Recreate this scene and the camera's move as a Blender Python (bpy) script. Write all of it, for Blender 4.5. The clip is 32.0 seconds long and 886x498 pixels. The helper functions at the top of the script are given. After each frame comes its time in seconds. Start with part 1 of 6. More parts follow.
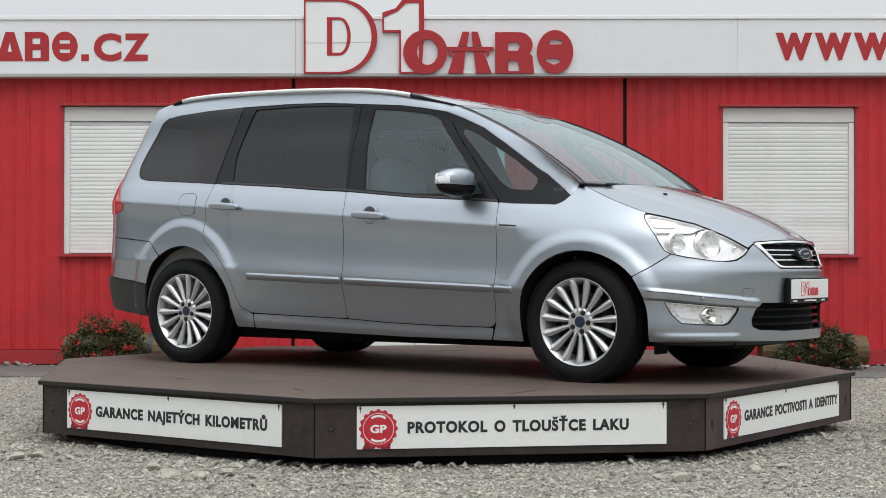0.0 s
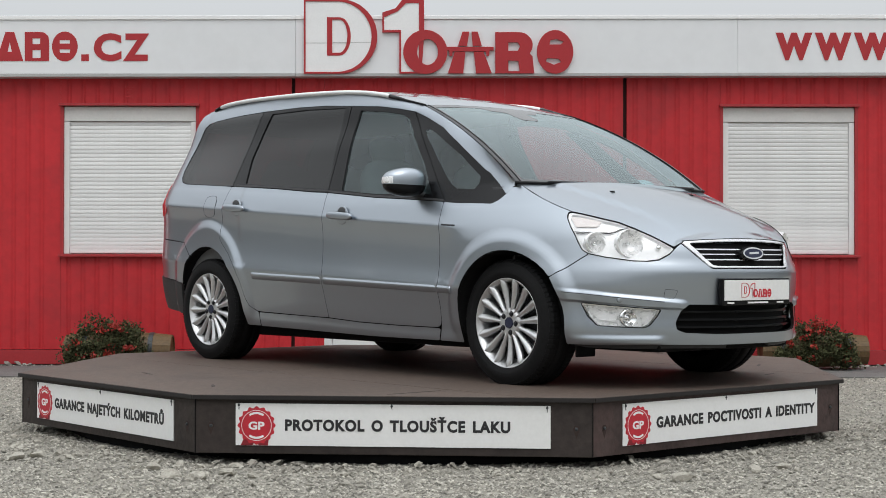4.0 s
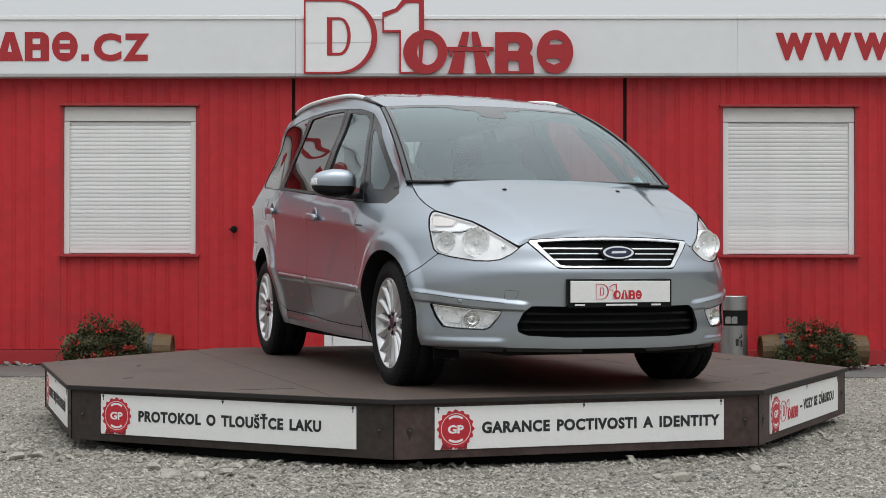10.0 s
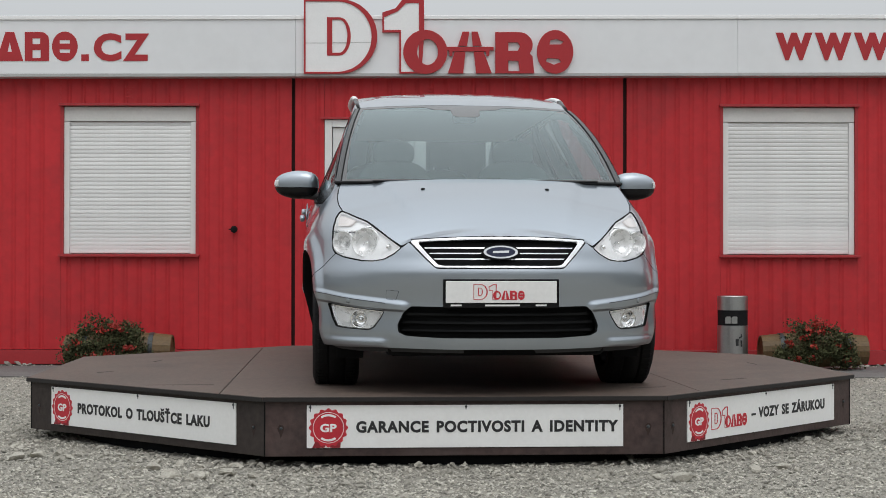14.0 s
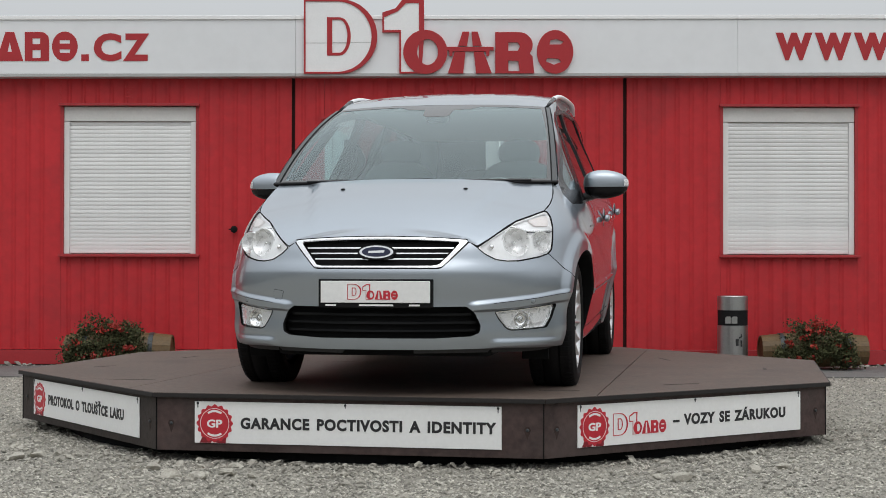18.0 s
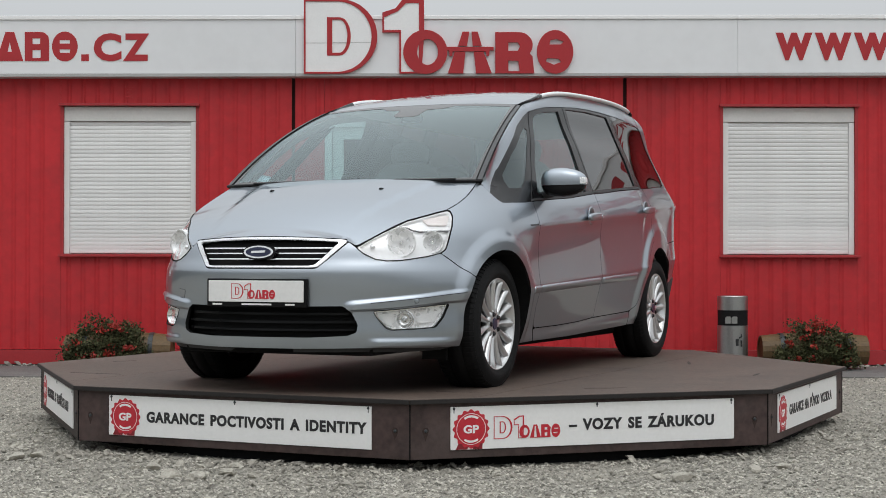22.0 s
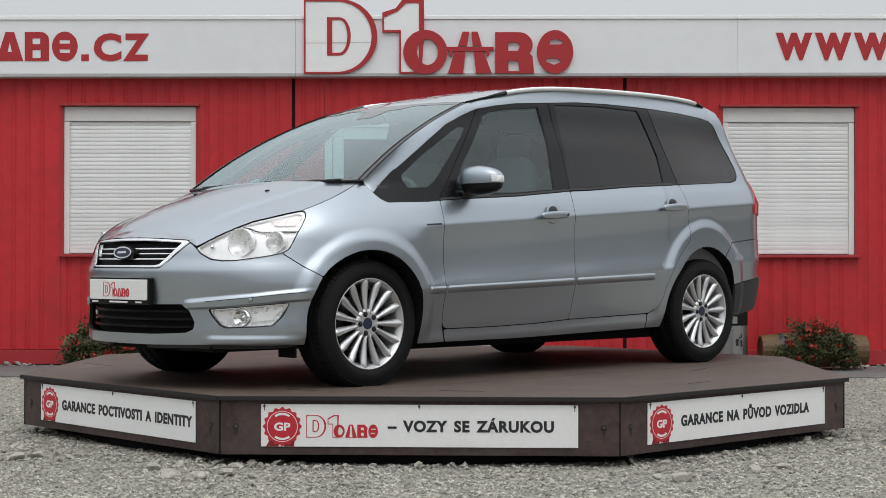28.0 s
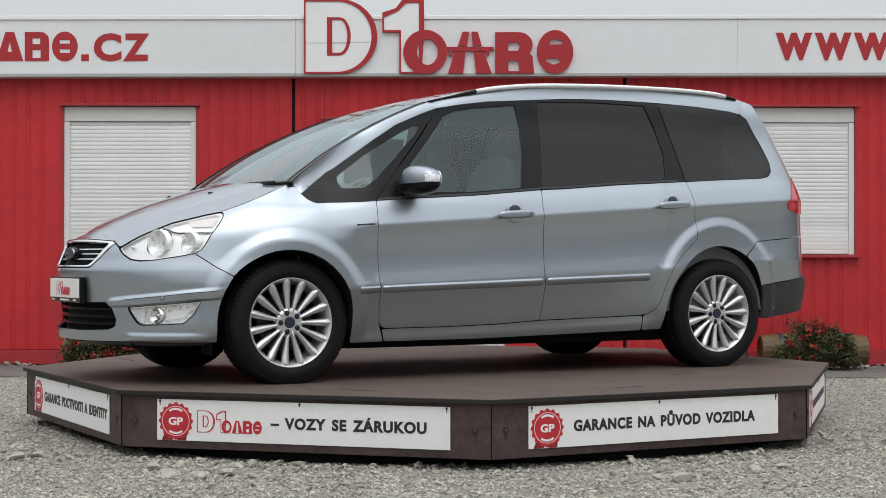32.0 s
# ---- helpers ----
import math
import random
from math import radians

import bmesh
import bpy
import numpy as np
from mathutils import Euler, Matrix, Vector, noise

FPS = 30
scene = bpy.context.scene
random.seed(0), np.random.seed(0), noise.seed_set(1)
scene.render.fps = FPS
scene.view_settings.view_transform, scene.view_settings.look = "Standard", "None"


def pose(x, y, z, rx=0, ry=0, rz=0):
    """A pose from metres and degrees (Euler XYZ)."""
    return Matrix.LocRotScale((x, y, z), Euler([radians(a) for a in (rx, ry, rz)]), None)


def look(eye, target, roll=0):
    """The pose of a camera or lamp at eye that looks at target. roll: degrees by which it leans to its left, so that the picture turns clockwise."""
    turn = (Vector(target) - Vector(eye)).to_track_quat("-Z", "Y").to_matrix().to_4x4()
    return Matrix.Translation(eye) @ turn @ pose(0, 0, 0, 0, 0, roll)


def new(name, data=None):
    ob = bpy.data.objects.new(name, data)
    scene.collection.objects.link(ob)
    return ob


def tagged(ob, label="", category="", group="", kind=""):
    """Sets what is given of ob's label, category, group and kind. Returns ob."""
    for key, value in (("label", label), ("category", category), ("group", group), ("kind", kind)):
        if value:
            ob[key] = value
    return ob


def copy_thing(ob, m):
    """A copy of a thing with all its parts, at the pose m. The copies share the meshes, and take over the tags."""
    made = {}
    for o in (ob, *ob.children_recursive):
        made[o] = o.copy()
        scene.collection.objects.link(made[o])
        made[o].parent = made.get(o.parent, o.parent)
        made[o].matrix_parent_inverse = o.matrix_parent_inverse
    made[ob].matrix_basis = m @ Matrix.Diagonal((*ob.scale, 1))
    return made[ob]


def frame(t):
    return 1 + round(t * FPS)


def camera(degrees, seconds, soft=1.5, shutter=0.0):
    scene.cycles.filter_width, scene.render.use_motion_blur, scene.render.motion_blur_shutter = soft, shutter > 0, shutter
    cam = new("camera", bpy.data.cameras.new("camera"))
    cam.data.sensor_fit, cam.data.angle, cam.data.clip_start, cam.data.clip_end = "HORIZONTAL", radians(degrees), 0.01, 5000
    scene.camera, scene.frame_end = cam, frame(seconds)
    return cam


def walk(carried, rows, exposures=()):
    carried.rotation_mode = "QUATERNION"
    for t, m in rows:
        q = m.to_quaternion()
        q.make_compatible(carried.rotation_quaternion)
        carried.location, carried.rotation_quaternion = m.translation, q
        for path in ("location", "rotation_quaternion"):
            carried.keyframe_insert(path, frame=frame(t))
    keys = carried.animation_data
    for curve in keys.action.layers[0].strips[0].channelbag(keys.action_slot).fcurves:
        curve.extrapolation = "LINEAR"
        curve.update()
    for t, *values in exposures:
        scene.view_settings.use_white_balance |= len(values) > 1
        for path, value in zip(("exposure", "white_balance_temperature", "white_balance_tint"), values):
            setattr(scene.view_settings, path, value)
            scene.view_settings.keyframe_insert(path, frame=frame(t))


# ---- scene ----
# The turntable's axis stands at the origin, x to the east, y towards the building.
cam = camera(31.47, 32.0, soft=0.9)
EYE = Vector((0.0, -9.571, 0.95))
AIM = EYE + Vector((math.tan(radians(0.2105)), 1.0, math.tan(radians(0.5128))))
LIFT = 0.11   # the clip's camera closes down a little over the first seconds
walk(cam, [(0.0, look(EYE, AIM, 0.07)), (32.0, look(EYE, AIM, 0.07))],
     exposures=[(t, LIFT + e) for t, e in ((0.0, 0.25), (3.0, 0.18), (6.0, 0.11), (9.0, 0.05), (13.0, 0.0), (25.0, 0.02), (28.0, 0.06), (32.0, 0.13))])

# ---- world and light: an even, overcast day ----
world = bpy.data.worlds.new("overcast_sky")
scene.world = world
world.use_nodes = True
wn, wl = world.node_tree.nodes, world.node_tree.links
wn.clear()
w_sky = wn.new("ShaderNodeTexSky")
w_sky.sky_type = "NISHITA"
w_sky.sun_disc = False
w_sky.sun_elevation, w_sky.sun_rotation = radians(55), radians(200)
w_sky.air_density, w_sky.dust_density, w_sky.ozone_density = 1.0, 4.0, 1.0
w_hsv = wn.new("ShaderNodeHueSaturation")
w_hsv.inputs["Saturation"].default_value = 0.22
w_cloud = wn.new("ShaderNodeMix")
w_cloud.data_type = "RGBA"
w_cloud.inputs[0].default_value = 0.9
w_dir, w_xyz, w_lift, w_tone = (wn.new(n) for n in ("ShaderNodeTexCoord", "ShaderNodeSeparateXYZ", "ShaderNodeMapRange", "ShaderNodeVectorMath"))
w_lift.inputs["From Min"].default_value, w_lift.inputs["From Max"].default_value = 0.0, 1.0
w_lift.inputs["To Min"].default_value, w_lift.inputs["To Max"].default_value = 3.95, 13.9     # an overcast sky is three times brighter overhead
w_tone.operation = "SCALE"
w_tone.inputs[0].default_value = (0.96, 1.0, 1.035)
wl.new(w_dir.outputs["Generated"], w_xyz.inputs["Vector"])
wl.new(w_xyz.outputs["Z"], w_lift.inputs["Value"])
wl.new(w_lift.outputs["Result"], w_tone.inputs["Scale"])
wl.new(w_tone.outputs["Vector"], w_cloud.inputs[7])
w_bg = wn.new("ShaderNodeBackground")
w_bg.inputs["Strength"].default_value = 0.105
w_out = wn.new("ShaderNodeOutputWorld")
wl.new(w_sky.outputs["Color"], w_hsv.inputs["Color"])
wl.new(w_hsv.outputs["Color"], w_cloud.inputs[6])
wl.new(w_cloud.outputs[2], w_bg.inputs["Color"])
wl.new(w_bg.outputs["Background"], w_out.inputs["Surface"])
sun_data = bpy.data.lights.new("sun", "SUN")
sun_data.energy, sun_data.angle, sun_data.color = 0.6, radians(40), (1.0, 0.98, 0.95)
sun = new("sun", sun_data)
sun.matrix_world = look((4, -10, 18), (0, 0, 0))


# ---- materials ----
def material(name, color, rough=0.5, metal=0.0, coat=0.0, var=0.12, scale=4.0, fine=60.0, bump=0.0, bump_scale=120.0,
             spec=0.5, dirt=None, dirt_amount=0.0, dirt_scale=2.0, island=0.0, piece=0.0, coords="Object"):
    """A surface with variation at two scales, optional stains, and a fine relief."""
    m = bpy.data.materials.new(name)
    m.use_nodes = True
    n, l = m.node_tree.nodes, m.node_tree.links
    b = n["Principled BSDF"]
    tc = n.new("ShaderNodeTexCoord")
    big, small = n.new("ShaderNodeTexNoise"), n.new("ShaderNodeTexNoise")
    big.inputs["Scale"].default_value, small.inputs["Scale"].default_value = scale, fine
    big.inputs["Detail"].default_value, small.inputs["Detail"].default_value = 5, 3
    for t in (big, small):
        l.new(tc.outputs[coords], t.inputs["Vector"])
    mean = n.new("ShaderNodeMath")
    mean.operation = "ADD"
    l.new(big.outputs["Fac"], mean.inputs[0])
    l.new(small.outputs["Fac"], mean.inputs[1])
    span = n.new("ShaderNodeMapRange")
    span.inputs["From Min"].default_value, span.inputs["From Max"].default_value = 0.7, 1.3
    span.inputs["To Min"].default_value, span.inputs["To Max"].default_value = 1 - var, 1 + var
    l.new(mean.outputs[0], span.inputs["Value"])
    last = span.outputs["Result"]
    if island:
        geo = n.new("ShaderNodeNewGeometry")
        r = n.new("ShaderNodeMapRange")
        r.inputs["To Min"].default_value, r.inputs["To Max"].default_value = 1 - island, 1 + island
        l.new(geo.outputs["Random Per Island"], r.inputs["Value"])
        mm = n.new("ShaderNodeMath")
        mm.operation = "MULTIPLY"
        l.new(last, mm.inputs[0])
        l.new(r.outputs["Result"], mm.inputs[1])
        last = mm.outputs[0]
    if piece:      # pieces differ a little from one another
        info, pr, pm = n.new("ShaderNodeObjectInfo"), n.new("ShaderNodeMapRange"), n.new("ShaderNodeMath")
        pr.inputs["To Min"].default_value, pr.inputs["To Max"].default_value = 1 - piece, 1 + piece
        l.new(info.outputs["Random"], pr.inputs["Value"])
        pm.operation = "MULTIPLY"
        l.new(last, pm.inputs[0])
        l.new(pr.outputs["Result"], pm.inputs[1])
        last = pm.outputs[0]
    mul = n.new("ShaderNodeVectorMath")
    mul.operation = "SCALE"
    mul.inputs[0].default_value = color[:3]
    l.new(last, mul.inputs["Scale"])
    out = mul.outputs[0]
    if dirt:
        st = n.new("ShaderNodeTexNoise")
        st.inputs["Scale"].default_value, st.inputs["Detail"].default_value = dirt_scale, 7
        st.inputs["Roughness"].default_value = 0.65
        l.new(tc.outputs[coords], st.inputs["Vector"])
        rm = n.new("ShaderNodeMapRange")
        rm.inputs["From Min"].default_value, rm.inputs["From Max"].default_value = 0.5, 0.72
        rm.inputs["To Max"].default_value = dirt_amount
        l.new(st.outputs["Fac"], rm.inputs["Value"])
        mx = n.new("ShaderNodeMix")
        mx.data_type = "RGBA"
        l.new(rm.outputs["Result"], mx.inputs[0])
        l.new(out, mx.inputs[6])
        mx.inputs[7].default_value = (*dirt, 1)
        out = mx.outputs[2]
    l.new(out, b.inputs["Base Color"])
    rr = n.new("ShaderNodeMapRange")
    rr.inputs["To Min"].default_value, rr.inputs["To Max"].default_value = max(0.02, rough - 0.06), min(1, rough + 0.06)
    l.new(big.outputs["Fac"], rr.inputs["Value"])
    l.new(rr.outputs["Result"], b.inputs["Roughness"])
    b.inputs["Metallic"].default_value = metal
    b.inputs["Specular IOR Level"].default_value = spec
    b.inputs["Coat Weight"].default_value = coat
    b.inputs["Coat Roughness"].default_value = 0.12 if metal else 0.04
    if bump:
        bt = n.new("ShaderNodeTexNoise")
        bt.inputs["Scale"].default_value, bt.inputs["Detail"].default_value = bump_scale, 4
        l.new(tc.outputs[coords], bt.inputs["Vector"])
        bp = n.new("ShaderNodeBump")
        bp.inputs["Strength"].default_value, bp.inputs["Distance"].default_value = bump, 0.01
        l.new(bt.outputs["Fac"], bp.inputs["Height"])
        l.new(bp.outputs["Normal"], b.inputs["Normal"])
    return m


def glass(name, tint, rough=0.0, clear=0.75, ior=1.52, film=0.0, gloss=(1.0, 1.0, 1.0)):
    """A pane: partly clear and tinted, with the mirror gloss of glass on it."""
    m = bpy.data.materials.new(name)
    m.use_nodes = True
    n, l = m.node_tree.nodes, m.node_tree.links
    n.clear()
    o = n.new("ShaderNodeOutputMaterial")
    t = n.new("ShaderNodeBsdfTransparent")
    t.inputs["Color"].default_value = (*[c * clear for c in tint], 1)
    g = n.new("ShaderNodeBsdfGlossy")
    g.inputs["Roughness"].default_value = rough
    g.inputs["Color"].default_value = (*gloss, 1)
    # the gloss of a thin sheet, alike from both sides: low face on, full at a glancing angle
    w, p, f = n.new("ShaderNodeLayerWeight"), n.new("ShaderNodeMath"), n.new("ShaderNodeMath")
    w.inputs["Blend"].default_value = 0.5
    p.operation, p.inputs[1].default_value = "POWER", 4.5
    face_on = ((ior - 1) / (ior + 1)) ** 2
    f.operation, f.inputs[1].default_value, f.inputs[2].default_value = "MULTIPLY_ADD", 1 - face_on, face_on
    l.new(w.outputs["Facing"], p.inputs[0])
    l.new(p.outputs[0], f.inputs[0])
    x = n.new("ShaderNodeMixShader")
    l.new(f.outputs[0], x.inputs[0])
    body = t.outputs[0]
    if film:      # pale diffuse haze painted into the pane, brightening it like reflected sky
        d, k = n.new("ShaderNodeBsdfDiffuse"), n.new("ShaderNodeMixShader")
        d.inputs["Color"].default_value = (0.54, 0.62, 0.65, 1)
        k.inputs[0].default_value = film
        l.new(t.outputs[0], k.inputs[1])
        l.new(d.outputs[0], k.inputs[2])
        body = k.outputs[0]
    l.new(body, x.inputs[1])
    l.new(g.outputs[0], x.inputs[2])
    l.new(x.outputs[0], o.inputs["Surface"])
    return m


M_RED = material("red_sheet_paint", (0.52, 0.026, 0.033), 0.5, spec=0.35, var=0.10, scale=1.2, fine=14, dirt=(0.20, 0.03, 0.035), dirt_amount=0.35, dirt_scale=1.6)
M_RED_TRIM = material("red_trim_paint", (0.38, 0.024, 0.03), 0.45, var=0.1, scale=2)
M_MODULE_GAP = material("dark_brown_joint", (0.035, 0.014, 0.014), 0.8, spec=0.2)
M_SEAM = material("black_joint", (0.006, 0.006, 0.0065), 0.85, spec=0.2)
M_FASCIA = material("white_fascia_panel", (0.775, 0.785, 0.80), 0.4, var=0.025, scale=0.5, fine=8, dirt=(0.5, 0.48, 0.45), dirt_amount=0.08, dirt_scale=0.8)
M_TRIM_WHITE = material("white_cap_trim", (0.86, 0.86, 0.86), 0.35, var=0.03)
M_TRIM_GREY = material("grey_gutter", (0.42, 0.415, 0.41), 0.5, var=0.1)
M_LETTER = material("red_letter_film", (0.40, 0.020, 0.026), 0.4, var=0.06)
M_SHUTTER = material("white_shutter_slat", (0.79, 0.79, 0.785), 0.4, var=0.05, scale=3, dirt=(0.60, 0.58, 0.55), dirt_amount=0.12, dirt_scale=5, piece=0.07)
M_PVC = material("white_plastic", (0.78, 0.78, 0.77), 0.35, var=0.03)
M_BOXPVC = material("aged_white_plastic", (0.66, 0.65, 0.63), 0.4, var=0.05)
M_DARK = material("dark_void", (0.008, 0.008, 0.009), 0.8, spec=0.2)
M_GRAVEL = material("pale_gravel", (0.315, 0.297, 0.256), 0.95, var=0.28, scale=9, fine=110, bump=1.0, bump_scale=90, dirt=(0.25, 0.24, 0.22), dirt_amount=0.5, dirt_scale=3, spec=0.2)
M_STONE = material("gravel_stone", (0.368, 0.350, 0.307), 0.9, var=0.2, scale=30, fine=200, bump=0.5, bump_scale=160, island=0.55, spec=0.25)
M_ASPHALT = material("old_asphalt", (0.15, 0.145, 0.14), 0.9, var=0.15, scale=3, fine=160, bump=0.5, bump_scale=180, dirt=(0.25, 0.24, 0.22), dirt_amount=0.5)
M_DECK = material("weathered_brown_deck", (0.110, 0.082, 0.067), 0.62, var=0.26, scale=1.7, fine=30, bump=0.15, bump_scale=60, dirt=(0.062, 0.049, 0.045), dirt_amount=0.7, dirt_scale=1.6, spec=0.25)
M_SKIRT = material("dark_brown_board", (0.058, 0.037, 0.034), 0.55, var=0.40, scale=3.5, fine=26, bump=0.2, bump_scale=50, dirt=(0.10, 0.077, 0.072), dirt_amount=0.55, dirt_scale=3, spec=0.35)
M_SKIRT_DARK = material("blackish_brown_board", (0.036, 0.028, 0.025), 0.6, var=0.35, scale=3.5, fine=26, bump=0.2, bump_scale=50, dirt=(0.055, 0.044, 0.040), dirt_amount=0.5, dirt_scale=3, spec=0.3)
M_LIP = material("dark_edge_strip", (0.012, 0.0095, 0.009), 0.7, var=0.3, scale=6)
M_RUST = material("rust_smudge", (0.034, 0.020, 0.016), 0.85, var=0.3, scale=20)
M_SCUFF = material("dark_scuff", (0.045, 0.036, 0.033), 0.8, var=0.2, scale=12)
M_BELT = material("unseen_dark_belt", (0.075, 0.085, 0.075), 0.9, var=0.35, scale=0.4, fine=3)
M_SIGN = material("white_sign_board", (0.82, 0.82, 0.81), 0.45, var=0.03, dirt=(0.6, 0.58, 0.54), dirt_amount=0.2, dirt_scale=4)
M_INK = material("black_print", (0.02, 0.02, 0.022), 0.5)
M_SEAL = material("red_seal_print", (0.50, 0.02, 0.035), 0.45, var=0.12, scale=20)
M_SEAL_DARK = material("dark_red_print", (0.22, 0.012, 0.02), 0.45, var=0.2, scale=20)
M_WOOD = material("ochre_barrel_wood", (0.120, 0.072, 0.028), 0.6, var=0.3, scale=6, fine=50, bump=0.3, bump_scale=40)
M_HOOP = material("dark_barrel_hoop", (0.06, 0.065, 0.07), 0.5, metal=0.6)
M_BOULDER = material("broken_stone", (0.315, 0.298, 0.258), 0.9, island=0.30, var=0.25, scale=25, fine=150, bump=0.6, bump_scale=80, spec=0.2)
M_LEAF = material("green_leaf", (0.066, 0.070, 0.032), 0.75, var=0.3, scale=8, island=0.6, spec=0.2)
M_FLOWER = material("red_flower", (0.32, 0.026, 0.016), 0.6, var=0.2, island=0.3)
M_STEEL = material("brushed_steel", (0.40, 0.40, 0.395), 0.36, metal=0.95, var=0.08, scale=5)


# ---- mesh helpers ----
def finish(name, bm, mat, parent=None, smooth=False):
    me = bpy.data.meshes.new(name)
    bm.normal_update()
    bm.to_mesh(me)
    bm.free()
    if mat:
        me.materials.append(mat)
    if smooth:
        me.polygons.foreach_set("use_smooth", [True] * len(me.polygons))
    ob = new(name, me)
    if parent:
        ob.parent = parent
    return ob


def part(name, bm, mat, parent, label="", smooth=False):
    ob = finish(name, bm, mat, parent, smooth)
    return tagged(ob, label) if label else ob


def box(x0, x1, y0, y1, z0, z1, bevel=0.0, bm=None):
    bm = bm or bmesh.new()
    m = Matrix.LocRotScale(((x0 + x1) / 2, (y0 + y1) / 2, (z0 + z1) / 2), None, (abs(x1 - x0), abs(y1 - y0), abs(z1 - z0)))
    r = bmesh.ops.create_cube(bm, size=1, matrix=m)
    if bevel:
        es = list({e for v in r["verts"] for e in v.link_edges})
        bmesh.ops.bevel(bm, geom=es, offset=bevel, segments=2, affect="EDGES", profile=0.6)
    return bm


def prism(outline, z0, z1, m=None, bm=None):
    """A plate: an outline in x, y drawn up from z0 to z1, posed by m."""
    bm = bm or bmesh.new()
    m = m or Matrix()
    lo = [bm.verts.new(m @ Vector((x, y, z0))) for x, y in outline]
    hi = [bm.verts.new(m @ Vector((x, y, z1))) for x, y in outline]
    n = len(outline)
    for i in range(n):
        bm.faces.new((lo[i], lo[(i + 1) % n], hi[(i + 1) % n], hi[i]))
    bm.faces.new(hi)
    bm.faces.new(lo[::-1])
    return bm


def plate_with_holes(outline, holes, thick, m=None):
    """A flat plate with holes through it, in x, y, thick in z."""
    from mathutils.geometry import delaunay_2d_cdt
    pts, edges = [], []
    for loop in (outline, *holes):
        s = len(pts)
        pts += [Vector(p) for p in loop]
        edges += [(s + i, s + (i + 1) % len(loop)) for i in range(len(loop))]
    vs, _, fs, *_ = delaunay_2d_cdt(pts, edges, [], 1, 1e-6)
    m = m or Matrix()
    bm = bmesh.new()
    top = [bm.verts.new((v.x, v.y, thick)) for v in vs]
    for f in fs:
        c = sum((vs[i] for i in f), Vector((0, 0))) / len(f)
        if not any(inside(c, h) for h in holes) and inside(c, outline):
            bm.faces.new([top[i] for i in f])
    r = bmesh.ops.extrude_face_region(bm, geom=bm.faces[:])
    bmesh.ops.translate(bm, vec=(0, 0, -thick), verts=[g for g in r["geom"] if isinstance(g, bmesh.types.BMVert)])
    bmesh.ops.recalc_face_normals(bm, faces=bm.faces[:])
    bm.transform(m)
    return bm


def inside(p, poly):
    r, j = False, len(poly) - 1
    for i in range(len(poly)):
        xi, yi, xj, yj = poly[i][0], poly[i][1], poly[j][0], poly[j][1]
        if (yi > p[1]) != (yj > p[1]) and p[0] < (xj - xi) * (p[1] - yi) / (yj - yi) + xi:
            r = not r
        j = i
    return r


def lathe(profile, n=24, m=None, bm=None, caps=True):
    """A body of revolution round z: (radius, z) points from bottom to top."""
    bm = bm or bmesh.new()
    m = m or Matrix()
    rings = []
    for r, z in profile:
        rings.append([bm.verts.new(m @ Vector((r * math.cos(2 * math.pi * i / n), r * math.sin(2 * math.pi * i / n), z))) for i in range(n)])
    for a, b in zip(rings, rings[1:]):
        for i in range(n):
            bm.faces.new((a[i], a[(i + 1) % n], b[(i + 1) % n], b[i]))
    if caps and profile[0][0] > 1e-4:
        bm.faces.new(rings[0][::-1])
    if caps and profile[-1][0] > 1e-4:
        bm.faces.new(rings[-1])
    bmesh.ops.remove_doubles(bm, verts=bm.verts[:], dist=1e-6)
    return bm


def lettering(name, body, width, height, m, mat, parent=None, bold=0.0, depth=0.002, spread=1.0, gaps=1.0):
    """Words in the built-in font as a thin mesh, fitted to a width and cap height; its lower left corner at m's origin, in m's x, y."""
    cu = bpy.data.curves.new(name, "FONT")
    cu.body, cu.size, cu.extrude, cu.offset, cu.resolution_u, cu.space_character = body, 1.0, 0.004, bold, 4, spread
    cu.space_word = gaps
    tmp = new(name, cu)
    dg = bpy.context.evaluated_depsgraph_get()
    me = bpy.data.meshes.new_from_object(tmp.evaluated_get(dg))
    bpy.data.objects.remove(tmp)
    bpy.data.curves.remove(cu)
    co = np.empty(len(me.vertices) * 3)
    me.vertices.foreach_get("co", co)
    co = co.reshape(-1, 3)
    lo, hi = co.min(0), co.max(0)
    cap = 0.729 + 2 * bold
    co[:, 0] = (co[:, 0] - lo[0]) / (hi[0] - lo[0]) * width
    co[:, 1] = (co[:, 1] + bold) / cap * height
    co[:, 2] = (co[:, 2] - lo[2]) / max(hi[2] - lo[2], 1e-9) * depth
    me.vertices.foreach_set("co", co.ravel())
    me.transform(m)
    me.materials.clear()
    me.materials.append(mat)
    me.name = name
    ob = new(name, me)
    if parent:
        ob.parent = parent
    return ob


def arc(cx, cy, rx, ry, a0, a1, n):
    return [(cx + rx * math.cos(radians(a0 + (a1 - a0) * i / n)), cy + ry * math.sin(radians(a0 + (a1 - a0) * i / n))) for i in range(n + 1)]


# ---- ground ----
def ground_sheet():
    bm = bmesh.new()
    xs = [-400, -120, -40, -14, -8, -4, 0, 4, 8, 14, 40, 120, 400]
    ys = [-400, -120, -40, -16, -10, -6, -2, 2, 3.42, 40, 120, 400]
    grid = [[bm.verts.new((x, y, 0)) for x in xs] for y in ys]
    for j in range(len(ys) - 1):
        for i in range(len(xs) - 1):
            bm.faces.new((grid[j][i], grid[j][i + 1], grid[j + 1][i + 1], grid[j + 1][i]))
    ob = finish("ground", bm, M_GRAVEL)
    return tagged(ob, "pale grey crushed gravel yard, loose and dusty", "gravel ground", kind="structure")


